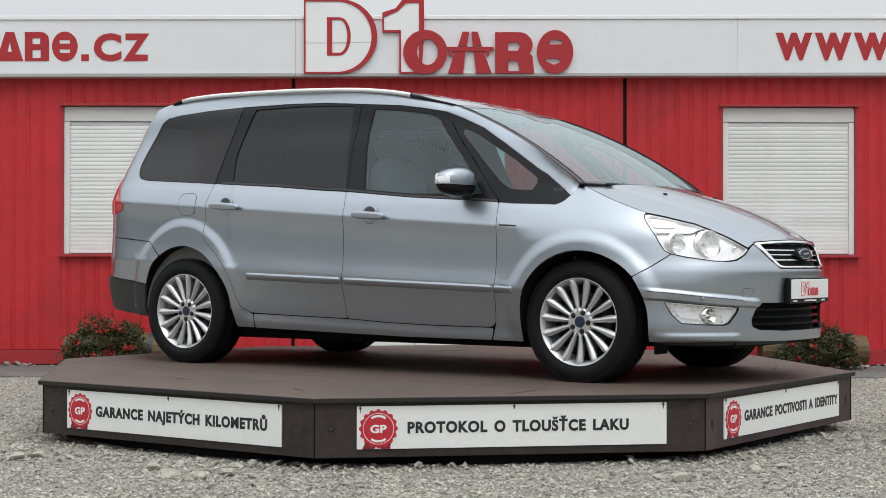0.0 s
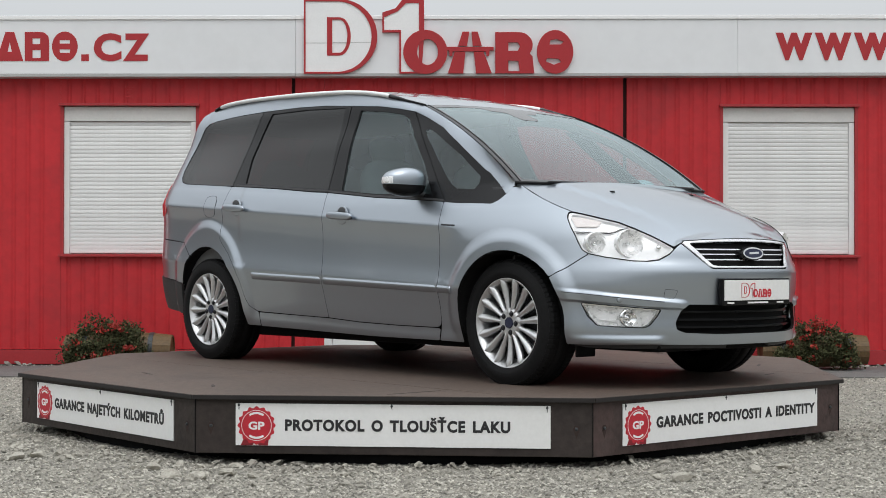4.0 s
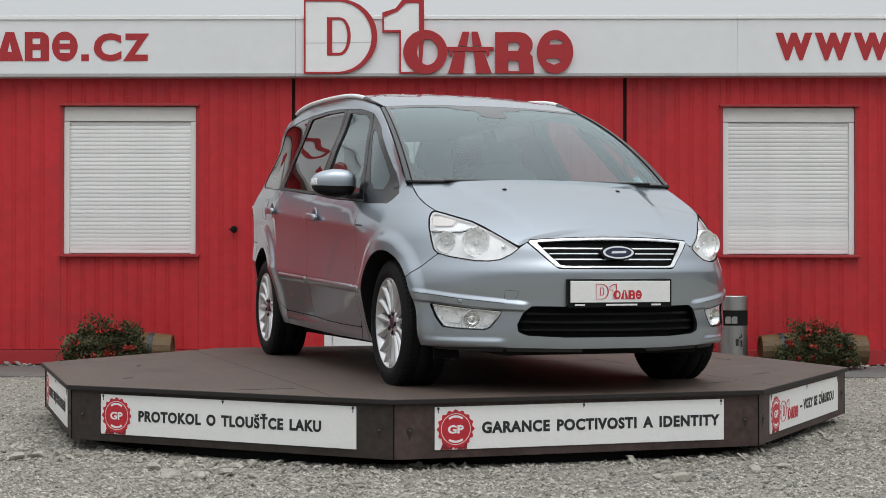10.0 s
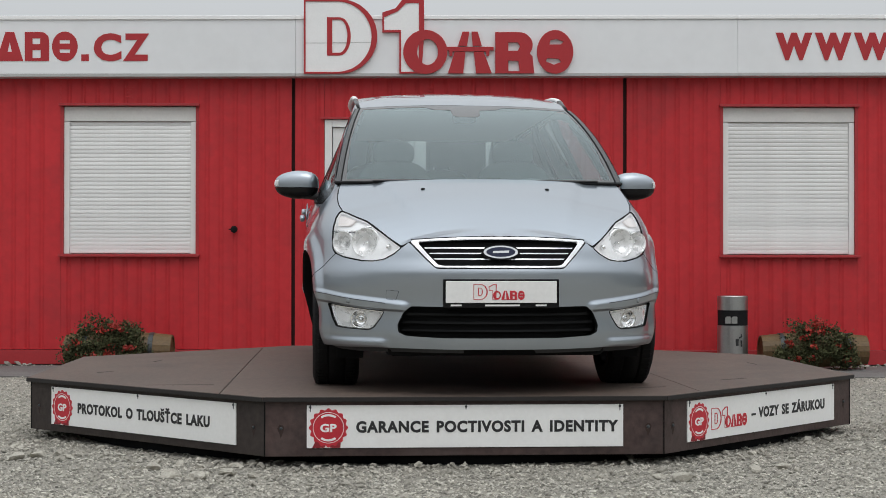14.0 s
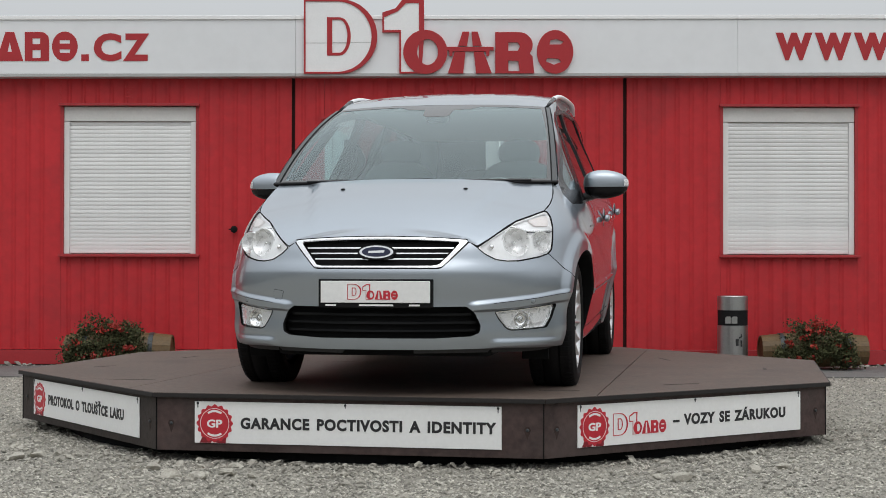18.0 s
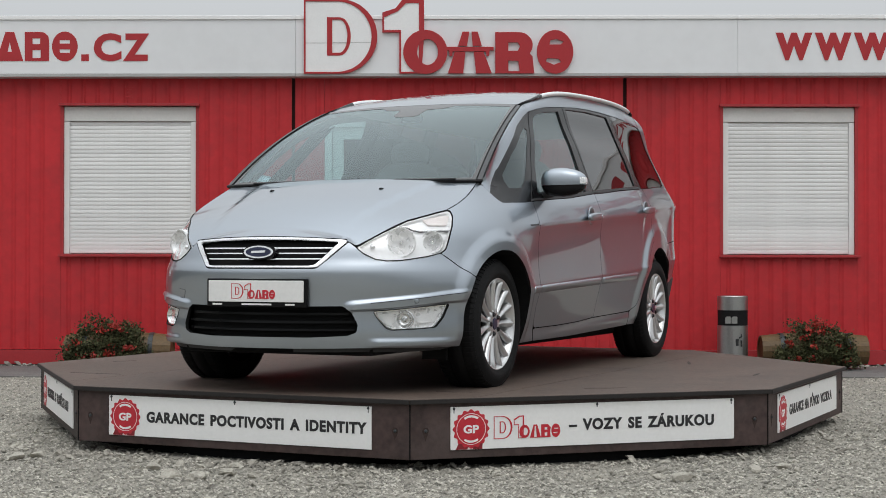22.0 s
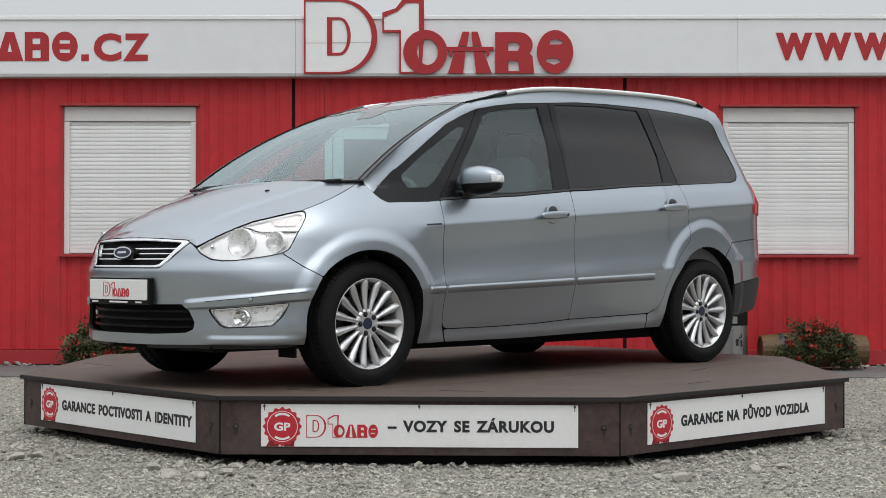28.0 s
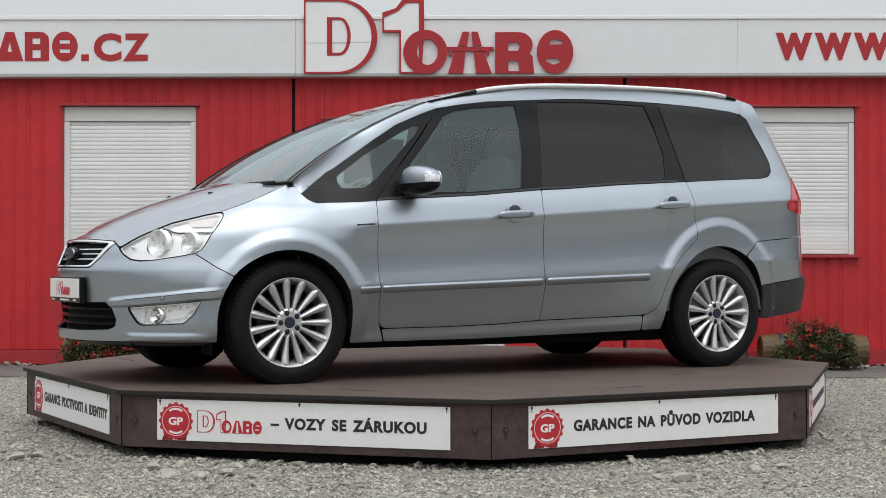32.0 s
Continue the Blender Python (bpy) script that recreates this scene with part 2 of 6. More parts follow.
def apron():
    bm = box(-40, 40, 3.45, 4.95, -0.2, 0.012, 0.004)
    return tagged(finish("pavement", bm, M_ASPHALT), "worn grey asphalt strip along the building", "pavement", kind="structure")


def stones(name, count, region, size, seed, mat, sink=0.35):
    """Loose stones strewn over the ground, each a small crooked lump."""
    rng = np.random.default_rng(seed)
    base = np.array([(1, 0, 0), (-1, 0, 0), (0, 1, 0), (0, -1, 0), (0, 0, 1), (0, 0, -1), (.6, .6, .5), (-.6, .6, .5), (-.6, -.6, .5), (.6, -.6, .5)], float)
    tris = np.array([(4, 6, 7), (4, 7, 8), (4, 8, 9), (4, 9, 6), (0, 2, 6), (2, 1, 7), (1, 3, 8), (3, 0, 9), (6, 2, 7), (7, 1, 8), (8, 3, 9), (9, 0, 6)])
    pts = region(rng, count)
    n = len(pts)
    s = size[0] * (size[1] / size[0]) ** (rng.random(n) ** 2.2)
    a = rng.random(n) * 6.283
    stretch = 0.65 + 0.7 * rng.random((n, 3))
    v = base[None] * (0.75 + 0.5 * rng.random((n, 10, 3))) * stretch[:, None] * s[:, None, None] * 0.5
    v[:, :, 2] *= 0.75
    c, d = np.cos(a)[:, None], np.sin(a)[:, None]
    x, y = v[:, :, 0] * c - v[:, :, 1] * d, v[:, :, 0] * d + v[:, :, 1] * c
    tilt = rng.normal(0, 0.35, (n, 1))
    z = v[:, :, 2] + x * tilt
    out = np.stack([x + pts[:, 0:1], y + pts[:, 1:2], z + (0.5 - sink) * s[:, None] * 0.5 + 0.001], 2)
    faces = (tris[None] + (np.arange(n) * 10)[:, None, None]).reshape(-1, 3)
    me = bpy.data.meshes.new(name)
    me.from_pydata(out.reshape(-1, 3).tolist(), [], faces.tolist())
    me.materials.append(mat)
    return new(name, me)


def strewn(x0, x1, y0, y1, power=1.0):
    def region(rng, n):
        y = y0 + (y1 - y0) * rng.random(n) ** power
        half = (y + 9.6) * 0.30 + 0.3
        x = (rng.random(n) * 2 - 1) * half
        keep = (x > x0) & (x < x1)
        return np.stack([x, y], 1)[keep]
    return region


ground_sheet()
apron()
tagged(stones("gravel", 135000, strewn(-6, 6, -3.9, 3.45, 1.5), (0.005, 0.024), 3, M_STONE), "fine loose beige gravel covering the yard", "gravel", kind="stuff")


def loose_stone(x, y, size, seed, flat=0.6):
    """One larger broken stone: a crooked lump with chipped faces."""
    rng = random.Random(seed)
    bm = bmesh.new()
    bmesh.ops.create_icosphere(bm, subdivisions=2, radius=1.0)
    cuts = [(Vector((rng.gauss(0, 1), rng.gauss(0, 1), rng.gauss(0, 0.8))).normalized(), rng.uniform(0.45, 0.85)) for _ in range(9)]
    for v in bm.verts:
        for n, d in cuts:
            k = v.co.dot(n) - d
            if k > 0:
                v.co -= n * k
    bm.transform(pose(x, y, size * flat * 0.28, rng.uniform(-12, 12), rng.uniform(-12, 12), rng.uniform(0, 360)) @ Matrix.Diagonal((size * 0.6, size * 0.45, size * flat * 0.45, 1)))
    return tagged(finish("stone", bm, M_BOULDER), "pale broken stone lying on the gravel", "stone", group="loose stones")


def round_the_table(rng, n):
    a, r = rng.uniform(math.radians(185), math.radians(355), n), 2.24 + np.abs(rng.normal(0, 0.42, n))
    return np.stack([r * np.cos(a), r * np.sin(a)], 1)


tagged(stones("coarse_gravel", 850, round_the_table, (0.014, 0.055), 8, M_BOULDER, sink=0.2), "coarser pale stones strewn round the turntable", "gravel", kind="stuff")
tagged(stones("coarse_gravel", 700, strewn(-6, 6, -3.9, 3.4, 1.2), (0.012, 0.038), 17, M_BOULDER, sink=0.25), "coarser pale stones in the gravel yard", "gravel", kind="stuff")
rng_s = random.Random(5)
for sx, sy, ss in ((-2.03, -1.98, 0.10), (-1.93, -1.92, 0.09), (-1.30, -2.35, 0.085), (-0.93, -2.55, 0.08), (-1.18, -2.62, 0.10), (-1.05, -2.66, 0.09), (1.07, -2.72, 0.10), (0.98, -2.66, 0.07), (1.45, -2.42, 0.08), (1.60, -2.30, 0.07)):
    loose_stone(sx, sy, ss, rng_s.random())
for i in range(34):
    a = radians(rng_s.uniform(200, 340))
    r = rng_s.uniform(2.30, 2.75)
    loose_stone(r * math.cos(a), r * math.sin(a), rng_s.uniform(0.03, 0.06), rng_s.random())


def reflection_belt():
    """A low belt all round the yard, unseen, added to darken the car's reflections."""
    bm = bmesh.new()
    rng = random.Random(12)
    rows = []
    for i in range(181):
        a = radians(2 * i)
        r, h = 42 + rng.uniform(-1, 1), 6.3 + rng.uniform(-1.2, 1.2)
        rows.append([bm.verts.new((rr * math.cos(a), rr * math.sin(a), z)) for rr, z in ((r, 0.0), (r + 0.3, h * 0.7), (r + 1.0, h), (r + 2.2, h * 0.9), (r + 2.6, 0.0))])
    for p, q in zip(rows, rows[1:]):
        for k in range(4):
            bm.faces.new((p[k], p[k + 1], q[k + 1], q[k]))
    bmesh.ops.recalc_face_normals(bm, faces=bm.faces[:])
    return tagged(finish("backdrop", bm, M_BELT, smooth=True), "dull green unseen belt added round the yard to darken reflections", "backdrop", kind="structure")


reflection_belt()

# ---- the building: red container modules under a white fascia ----
WALL_Y, MODULE = 4.83, 3.038
SEAMS = [-1.319 + MODULE * k for k in range(-2, 4)]      # five modules, the door in the middle one
WINDOW_Z = (1.031, 2.381)


def corrugated(x0, x1, z0, z1, name, mat=M_RED):
    """Ribbed steel sheet: flat lands with shallow grooves, thick behind."""
    bm = bmesh.new()
    pitch, groove, deep, slope = 0.129, 0.050, 0.011, 0.018
    prof, x = [(x0, 0.0)], x0 + 0.05
    while x + groove < x1 - 0.02:
        prof += [(x, 0.0), (x + slope, deep), (x + groove - slope, deep), (x + groove, 0.0)]
        x += pitch
    prof.append((x1, 0.0))
    front = [[bm.verts.new((px, WALL_Y + d, z)) for px, d in prof] for z in (z0, z1)]
    back = [[bm.verts.new((px, WALL_Y + 0.12, z)) for px in (x0, x1)] for z in (z0, z1)]
    for i in range(len(prof) - 1):
        bm.faces.new((front[0][i], front[0][i + 1], front[1][i + 1], front[1][i]))
    bm.faces.new((back[0][1], back[0][0], back[1][0], back[1][1]))
    bm.faces.new((front[0][0], front[1][0], back[1][0], back[0][0]))
    bm.faces.new((front[0][-1], back[0][1], back[1][1], front[1][-1]))
    bm.faces.new([*front[1], back[1][1], back[1][0]])
    bm.faces.new([*reversed(front[0]), back[0][0], back[0][1]])
    return bm


def shutter_window(cx, number):
    """A window in its frame, closed by a white roller shutter."""
    x0, x1, (z0, z1) = cx - 0.604, cx + 0.604, WINDOW_Z
    win = tagged(new(f"window_{number}"), "window closed by a white roller shutter, in a white frame", "window", group="shuttered windows", kind="structure")
    y = WALL_Y
    part("reveal", box(x0 - 0.030, x0 - 0.001, y - 0.006, y + 0.12, z0 - 0.002, z1 + 0.02, 0.002), M_RED_TRIM, win)
    part("reveal", box(x1 + 0.001, x1 + 0.030, y - 0.006, y + 0.12, z0 - 0.002, z1 + 0.02, 0.002), M_RED_TRIM, win)
    part("drip_cap", box(x0 - 0.038, x1 + 0.038, y - 0.045, y + 0.12, z1 + 0.004, z1 + 0.026, 0.003), M_RED_TRIM, win, "thin red drip cap")
    part("window_sill", box(x0 - 0.038, x1 + 0.038, y - 0.055, y + 0.12, z0 - 0.028, z0 - 0.003, 0.004), M_RED_TRIM, win, "red metal window sill")
    part("shutter_box", box(x0, x1, y + 0.012, y + 0.12, z1 - 0.135, z1, 0.006), M_BOXPVC, win)
    for a, b in ((x0, x0 + 0.05), (x1 - 0.05, x1)):
        part("guide_rail", box(a, b, y + 0.016, y + 0.12, z0, z1 - 0.137, 0.004), M_PVC, win)
    part("backing", box(x0 + 0.05, x1 - 0.05, y + 0.075, y + 0.115, z0, z1 - 0.137), M_TRIM_GREY, win)
    n, lo, hi = 33, z0 + 0.004, z1 - 0.139
    step = (hi - lo) / n
    bm = bmesh.new()
    prof = [(-0.001, 0.0), (-0.004, step * 0.10), (-0.0055, step * 0.45), (-0.0045, step * 0.88), (-0.001, step * 0.985)]
    rows = [[bm.verts.new((x, y + 0.04 + d, z)) for d, z in prof] for x in (x0 + 0.051, x1 - 0.051)]
    for i in range(len(prof) - 1):
        bm.faces.new((rows[0][i], rows[1][i], rows[1][i + 1], rows[0][i + 1]))
    b2 = [[bm.verts.new((x, y + 0.058, z)) for z in (0.0, step * 0.965)] for x in (x0 + 0.051, x1 - 0.051)]
    bm.faces.new((b2[1][0], b2[0][0], b2[0][1], b2[1][1]))
    bm.faces.new((rows[0][-1], rows[1][-1], b2[1][1], b2[0][1]))
    bm.faces.new((rows[1][0], rows[0][0], b2[0][0], b2[1][0]))
    first = part("slat", bm, M_SHUTTER, win)
    first.location.z = lo
    for k in range(1, n):
        s = new("slat", first.data)
        s.parent = win
        s.location.z = lo + k * step
    return win


def vent(cx):
    """A small pressed air vent above a window."""
    v = tagged(new("wall_vent"), "small red pressed louvre vent in the wall", "vent")
    for i in range(4):
        part("louvre", box(cx - 0.035, cx + 0.035, WALL_Y - 0.006, WALL_Y - 0.001, 2.462 + i * 0.03, 2.476 + i * 0.03, 0.002), M_RED, v)
    return v


def wall_module(k, x0, x1):
    """One container front: ribbed sheet round its opening, base rail and head rail."""
    cx = (x0 + x1) / 2
    a, b = x0 + 0.017, x1 - 0.017
    wall = tagged(new(f"wall_{k}"), "red ribbed steel container wall, lightly weathered", "wall", kind="structure")
    door = k == 3
    if door:
        ox0, ox1, oz0, oz1 = -1.035, 0.62, 0.16, 2.285
    else:
        sh = 0.021 if k == 2 else -0.013
        ox0, ox1, oz0, oz1 = cx + sh - 0.632, cx + sh + 0.632, WINDOW_Z[0] - 0.03, WINDOW_Z[1] + 0.028
    part("sheet", corrugated(a, ox0, 0.158, 2.75, "sheet"), M_RED, wall)
    part("sheet", corrugated(ox1, b, 0.158, 2.75, "sheet"), M_RED, wall)
    part("sheet", corrugated(ox0 + 0.002, ox1 - 0.002, oz1, 2.75, "sheet"), M_RED, wall)
    if not door:
        part("sheet", corrugated(ox0 + 0.002, ox1 - 0.002, 0.158, oz0, "sheet"), M_RED, wall)
    part("base_rail", box(a, b, WALL_Y - 0.016, WALL_Y + 0.14, 0.022, 0.154, 0.005), M_RED_TRIM, wall)
    part("joint", box(x0 - 0.0165, x0 + 0.0165, WALL_Y + 0.03, WALL_Y + 0.13, 0.02, 2.75), M_MODULE_GAP, wall, "dark joint between two modules")
    if not door:
        shutter_window(cx + (0.021 if k == 2 else -0.013), k)
        if k < 3:
            vent(cx + 0.015)
    else:
        entrance(ox0, ox1, oz0, oz1)
        vent(-0.08)


def entrance(x0, x1, z0, z1):
    """A white double door with two glazed leaves."""
    d = tagged(new("door_1"), "white plastic double door with large glass panes", "door", kind="structure")
    y, mid = WALL_Y, (x0 + x1) / 2
    part("drip_cap", box(x0 - 0.03, x1 + 0.03, y - 0.03, y + 0.1, z1 - 0.02, z1 - 0.002, 0.003), M_RED_TRIM, d)
    for a, b in ((x0 + 0.003, x0 + 0.07), (x1 - 0.07, x1 - 0.003)):
        part("jamb", box(a, b, y - 0.005, y + 0.1, z0, z1 - 0.022, 0.004), M_PVC, d)
    part("head", box(x0 + 0.071, x1 - 0.071, y - 0.005, y + 0.1, z1 - 0.09, z1 - 0.022, 0.004), M_PVC, d)
    part("threshold", box(x0 + 0.071, x1 - 0.071, y - 0.02, y + 0.1, z0 - 0.02, z0 + 0.02, 0.004), M_STEEL, d)
    for a, b in ((x0 + 0.075, mid - 0.003), (mid + 0.003, x1 - 0.075)):
        leaf = part("door_leaf", box(a, b, y + 0.02, y + 0.07, z0 + 0.024, z0 + 0.75, 0.004), M_PVC, d)
        part("stile", box(a, a + 0.1, y + 0.02, y + 0.07, z0 + 0.752, z1 - 0.094, 0.004), M_PVC, leaf)
        part("stile", box(b - 0.1, b, y + 0.02, y + 0.07, z0 + 0.752, z1 - 0.094, 0.004), M_PVC, leaf)
        part("top_rail", box(a + 0.101, b - 0.101, y + 0.02, y + 0.07, z1 - 0.2, z1 - 0.094, 0.004), M_PVC, leaf)
        part("pane", box(a + 0.101, b - 0.101, y + 0.04, y + 0.05, z0 + 0.752, z1 - 0.201), M_DARK, leaf, "dark glass pane")
    part("door_handle", box(mid - 0.055, mid - 0.03, y - 0.03, y + 0.02, 1.1, 1.24, 0.006), M_STEEL, d)
    return d


def building():
    for k, x in enumerate(SEAMS[:-1]):
        wall_module(k + 1, x, x + MODULE)
    lo, hi = SEAMS[0], SEAMS[-1]
    roof = tagged(finish("roof", box(lo, hi, WALL_Y + 0.15, WALL_Y + 6.1, 2.76, 2.9, 0.01), M_TRIM_GREY), "flat grey container roof", "roof", kind="structure")
    for nm, x in (("wall_west", lo), ("wall_east", hi - 0.1)):
        tagged(finish(nm, box(x, x + 0.1, WALL_Y + 0.15, WALL_Y + 6.05, 0.02, 2.758), M_RED), "plain red end wall", "wall", kind="structure")
    tagged(finish("wall_north", box(lo + 0.11, hi - 0.11, WALL_Y + 5.95, WALL_Y + 6.05, 0.02, 2.758), M_RED), "plain red rear wall", "wall", kind="structure")
    # fascia, panel by panel, with its cap and gutter
    fy = WALL_Y - 0.13
    fas = tagged(new("fascia"), "long white sheet-metal fascia with a grey gutter edge", "fascia", kind="structure")
    joints = [-7.43, -6.6, -1.29, 2.73, 7.83]
    for a, b in zip(joints, joints[1:]):
        part("panel", box(a + 0.0006, b - 0.0006, fy, fy + 0.12, 2.675, 3.163, 0.003), M_FASCIA, fas)
        part("cap", box(a + 0.0006, b - 0.0006, fy - 0.014, fy + 0.15, 3.164, 3.201, 0.006), M_TRIM_WHITE, fas, "white cap trim")
        part("gutter", box(a + 0.0006, b - 0.0006, fy - 0.012, fy + 0.14, 2.645, 2.673, 0.005), M_TRIM_GREY, fas, "grey gutter edge")
    part("soffit", box(lo, hi, fy + 0.13, WALL_Y + 0.13, 2.752, 2.758), M_TRIM_GREY, fas)
    return fy


FASCIA_Y = building()
FASCIA_TILT = pose(0.009, 0, 0, 0, -0.17, 0)      # the fascia climbs a little to the east
bpy.data.objects["fascia"].matrix_basis = FASCIA_TILT


def on_fascia(px, pz, proud=0.002):
    """x to the right and y up on the fascia's face, at (px, pz)."""
    return pose(px, FASCIA_Y - proud, pz, 90, 0, 0)


def block_sign(x0, z0, h):
    """A firm's name in the web address, as plain blocks of its size and colour."""
    out = []
    for w, kind in ((0.245, "taper"), (0.232, "arch"), (0.234, "round")):
        if kind == "taper":
            o, holes = [(0, 0), (w, 0), (w * 0.66, h), (w * 0.34, h)], [[(w * .42, h * .32), (w * .58, h * .32), (w * .5, h * .66)]]
        elif kind == "arch":
            o = [(0, 0), (w * .95, 0), (w * .95, h * .45), *arc(w * .62, h * .72, w * .33, h * .28, 0, 90, 6), (0, h)]
            holes = [[(w * .3, h * .58), (w * .6, h * .58), (w * .6, h * .78), (w * .3, h * .78)], [(w * .3, h * .1), (w * .62, h * .1), (w * .62, h * .38), (w * .3, h * .38)]]
        else:
            o = arc(w / 2, h / 2, w / 2, h / 2 + 0.004, 0, 352, 24)
            holes = [[(w * .3, h * .6), (w * .7, h * .6), (w * .7, h * .72), (w * .3, h * .72)], [(w * .3, h * .28), (w * .7, h * .28), (w * .7, h * .4), (w * .3, h * .4)]]
        out.append((o, holes, x0))
        x0 += w + 0.014
    return out, x0


def web_address(x_start):
    """Red lettering along the fascia; the firm's name in it stays plain blocks."""
    h, z = 0.264, 2.790

    def letter(ch, x, w):
        lettering("letter", ch, w, h, on_fascia(x_start + x, z), M_LETTER, sign, bold=0.070 if ch == "W" else 0.045, depth=0.004)
    sign = tagged(new("fascia_lettering"), "red web address lettering on the white fascia", "lettering", group="fascia lettering")
    for i in range(3):
        letter("W", -0.012 + 0.357 * i, 0.335)
    part("full_stop", box(x_start + 1.072, x_start + 1.138, FASCIA_Y - 0.004, FASCIA_Y, z, z + 0.06, 0.001), M_LETTER, sign)
    x = x_start + 1.165
    for w in (0.20, 0.09, 0.185):
        part("block", plate_with_holes([(x, z), (x + w, z), (x + w, z + h * .8), (x + w * .8, z + h), (x, z + h)], [], 0.004, pose(0, FASCIA_Y, 0, 90, 0, 0)), M_LETTER, sign)
        x += w + 0.025
    blocks, x = block_sign(x_start + 1.685, z, h)
    for o, holes, bx in blocks:
        part("block", plate_with_holes(o, holes, 0.004, on_fascia(bx, z, 0.0)), M_LETTER, sign)
    part("full_stop", box(x_start + 2.456, x_start + 2.526, FASCIA_Y - 0.004, FASCIA_Y, z, z + 0.06, 0.001), M_LETTER, sign)
    letter("C", 2.569, 0.252)
    letter("Z", 2.836, 0.236)
    sign.matrix_basis = FASCIA_TILT
    return sign


web_address(3.086)
web_address(-5.69)


def fascia_emblem():
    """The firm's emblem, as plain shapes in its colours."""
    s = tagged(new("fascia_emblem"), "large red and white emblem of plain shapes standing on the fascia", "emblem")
    k, z0 = 0.00512, 2.672

    def X(px):
        return (px - 784) * k + 0.053

    def Z(py):
        return 0.95 - (py - 465.9) * k
    pz = pose(0, FASCIA_Y, 0, 90, 0, 0)

    def half_round(x0, x1, y0, y1, flat):
        r = (Z(y0) - Z(y1)) / 2
        cz = (Z(y0) + Z(y1)) / 2
        return [(X(x0), Z(y1)), (X(flat), Z(y1)), *arc(X(flat), cz, X(x1) - X(flat), r, -90, 90, 22)[1:-1], (X(flat), Z(y0)), (X(x0), Z(y0))]
    outer = half_round(537, 667, -2, 130, 600)
    part("rim", plate_with_holes(outer, [half_round(540, 657, 2, 127, 596)], 0.03, pz), M_LETTER, s, "red rim")
    part("face", plate_with_holes(half_round(540, 657, 2, 127, 596), [half_round(578, 618, 31, 97, 600)], 0.022, pz), M_TRIM_WHITE, s, "white half-round face")
    part("rim", plate_with_holes(half_round(578, 620, 30, 98, 600), [half_round(587, 614, 34, 93, 600)], 0.026, pz), M_LETTER, s)
    part("core", plate_with_holes(half_round(587, 614, 34, 93, 600), [], 0.016, pz), M_TRIM_WHITE, s)
    post = [(X(706), Z(130)), (X(745), Z(130)), (X(750), Z(60)), (X(750), Z(-2)), (X(712), Z(-2)), (X(700), Z(14)), (X(676), Z(22)), (X(676), Z(57)), (X(706), Z(57))]
    inner = [(X(709), Z(127)), (X(740), Z(127)), (X(741), Z(60)), (X(741), Z(5)), (X(718), Z(5)), (X(703), Z(20)), (X(679), Z(30)), (X(679), Z(53)), (X(709), Z(53))]
    part("rim", plate_with_holes(post, [inner], 0.03, pz), M_LETTER, s)
    part("face", plate_with_holes(inner, [], 0.022, pz), M_TRIM_WHITE, s)
    part("ring", plate_with_holes(arc(X(752), Z(92), 0.20, 0.20, 0, 352, 36), [arc(X(756), Z(92), 0.095, 0.118, 0, 350, 28), ], 0.036, pz), M_LETTER, s, "red ring")
    for q in ([(818, 56), (830, 56), (826, 81), (810, 81)], [(834, 56), (845, 56), (852, 81), (836, 81)],
              [(804, 92), (823, 92), (819, 130), (792, 130)], [(838, 92), (855, 92), (870, 130), (842, 130)],
              [(788, 83), (873, 83), (873, 89), (866, 89), (865, 99), (860, 99), (860, 91), (800, 91), (800, 99), (795, 99), (794, 89), (788, 89)]):
        part("bar", plate_with_holes([(X(a), Z(b)) for a, b in q][::-1], [], 0.03, pz), M_LETTER, s)
    o = [(X(876), Z(130)), (X(945), Z(130)), (X(942), Z(100)), *arc(X(918), Z(80), 0.125, 0.118, -40, 90, 10), (X(876), Z(57))]
    part("block", plate_with_holes(o, [[(X(899), Z(90)), (X(916), Z(90)), (X(920), Z(82)), (X(916), Z(75)), (X(899), Z(75))], [(X(899), Z(126)), (X(919), Z(126)), (X(917), Z(108)), (X(899), Z(107))]], 0.03, pz), M_LETTER, s, "red block")
    part("block", plate_with_holes(arc(X(982), Z(92), 0.165, 0.198, 0, 352, 36), [[(X(972), Z(79)), (X(992), Z(79)), (X(997), Z(74)), (X(985), Z(69)), (X(974), Z(71))], [(X(966), Z(109)), (X(980), Z(115)), (X(993), Z(110)), (X(988), Z(104)), (X(968), Z(103))]], 0.03, pz), M_LETTER, s, "rounded red block")
    part("joint_line", box(X(540), X(580), FASCIA_Y - 0.0235, FASCIA_Y - 0.021, Z(76), Z(75.2)), M_TRIM_GREY, s)
    part("joint_line", box(X(588), X(656), FASCIA_Y - 0.0235, FASCIA_Y - 0.021, Z(75), Z(74.2)), M_TRIM_GREY, s)
    s.matrix_basis = FASCIA_TILT
    return s


fascia_emblem()

# ---- the turntable ----
APOTHEM, DECK_Z = 2.25, 0.331
FACE_TURN = -88.35   # bearing of the face with the third board, at rest


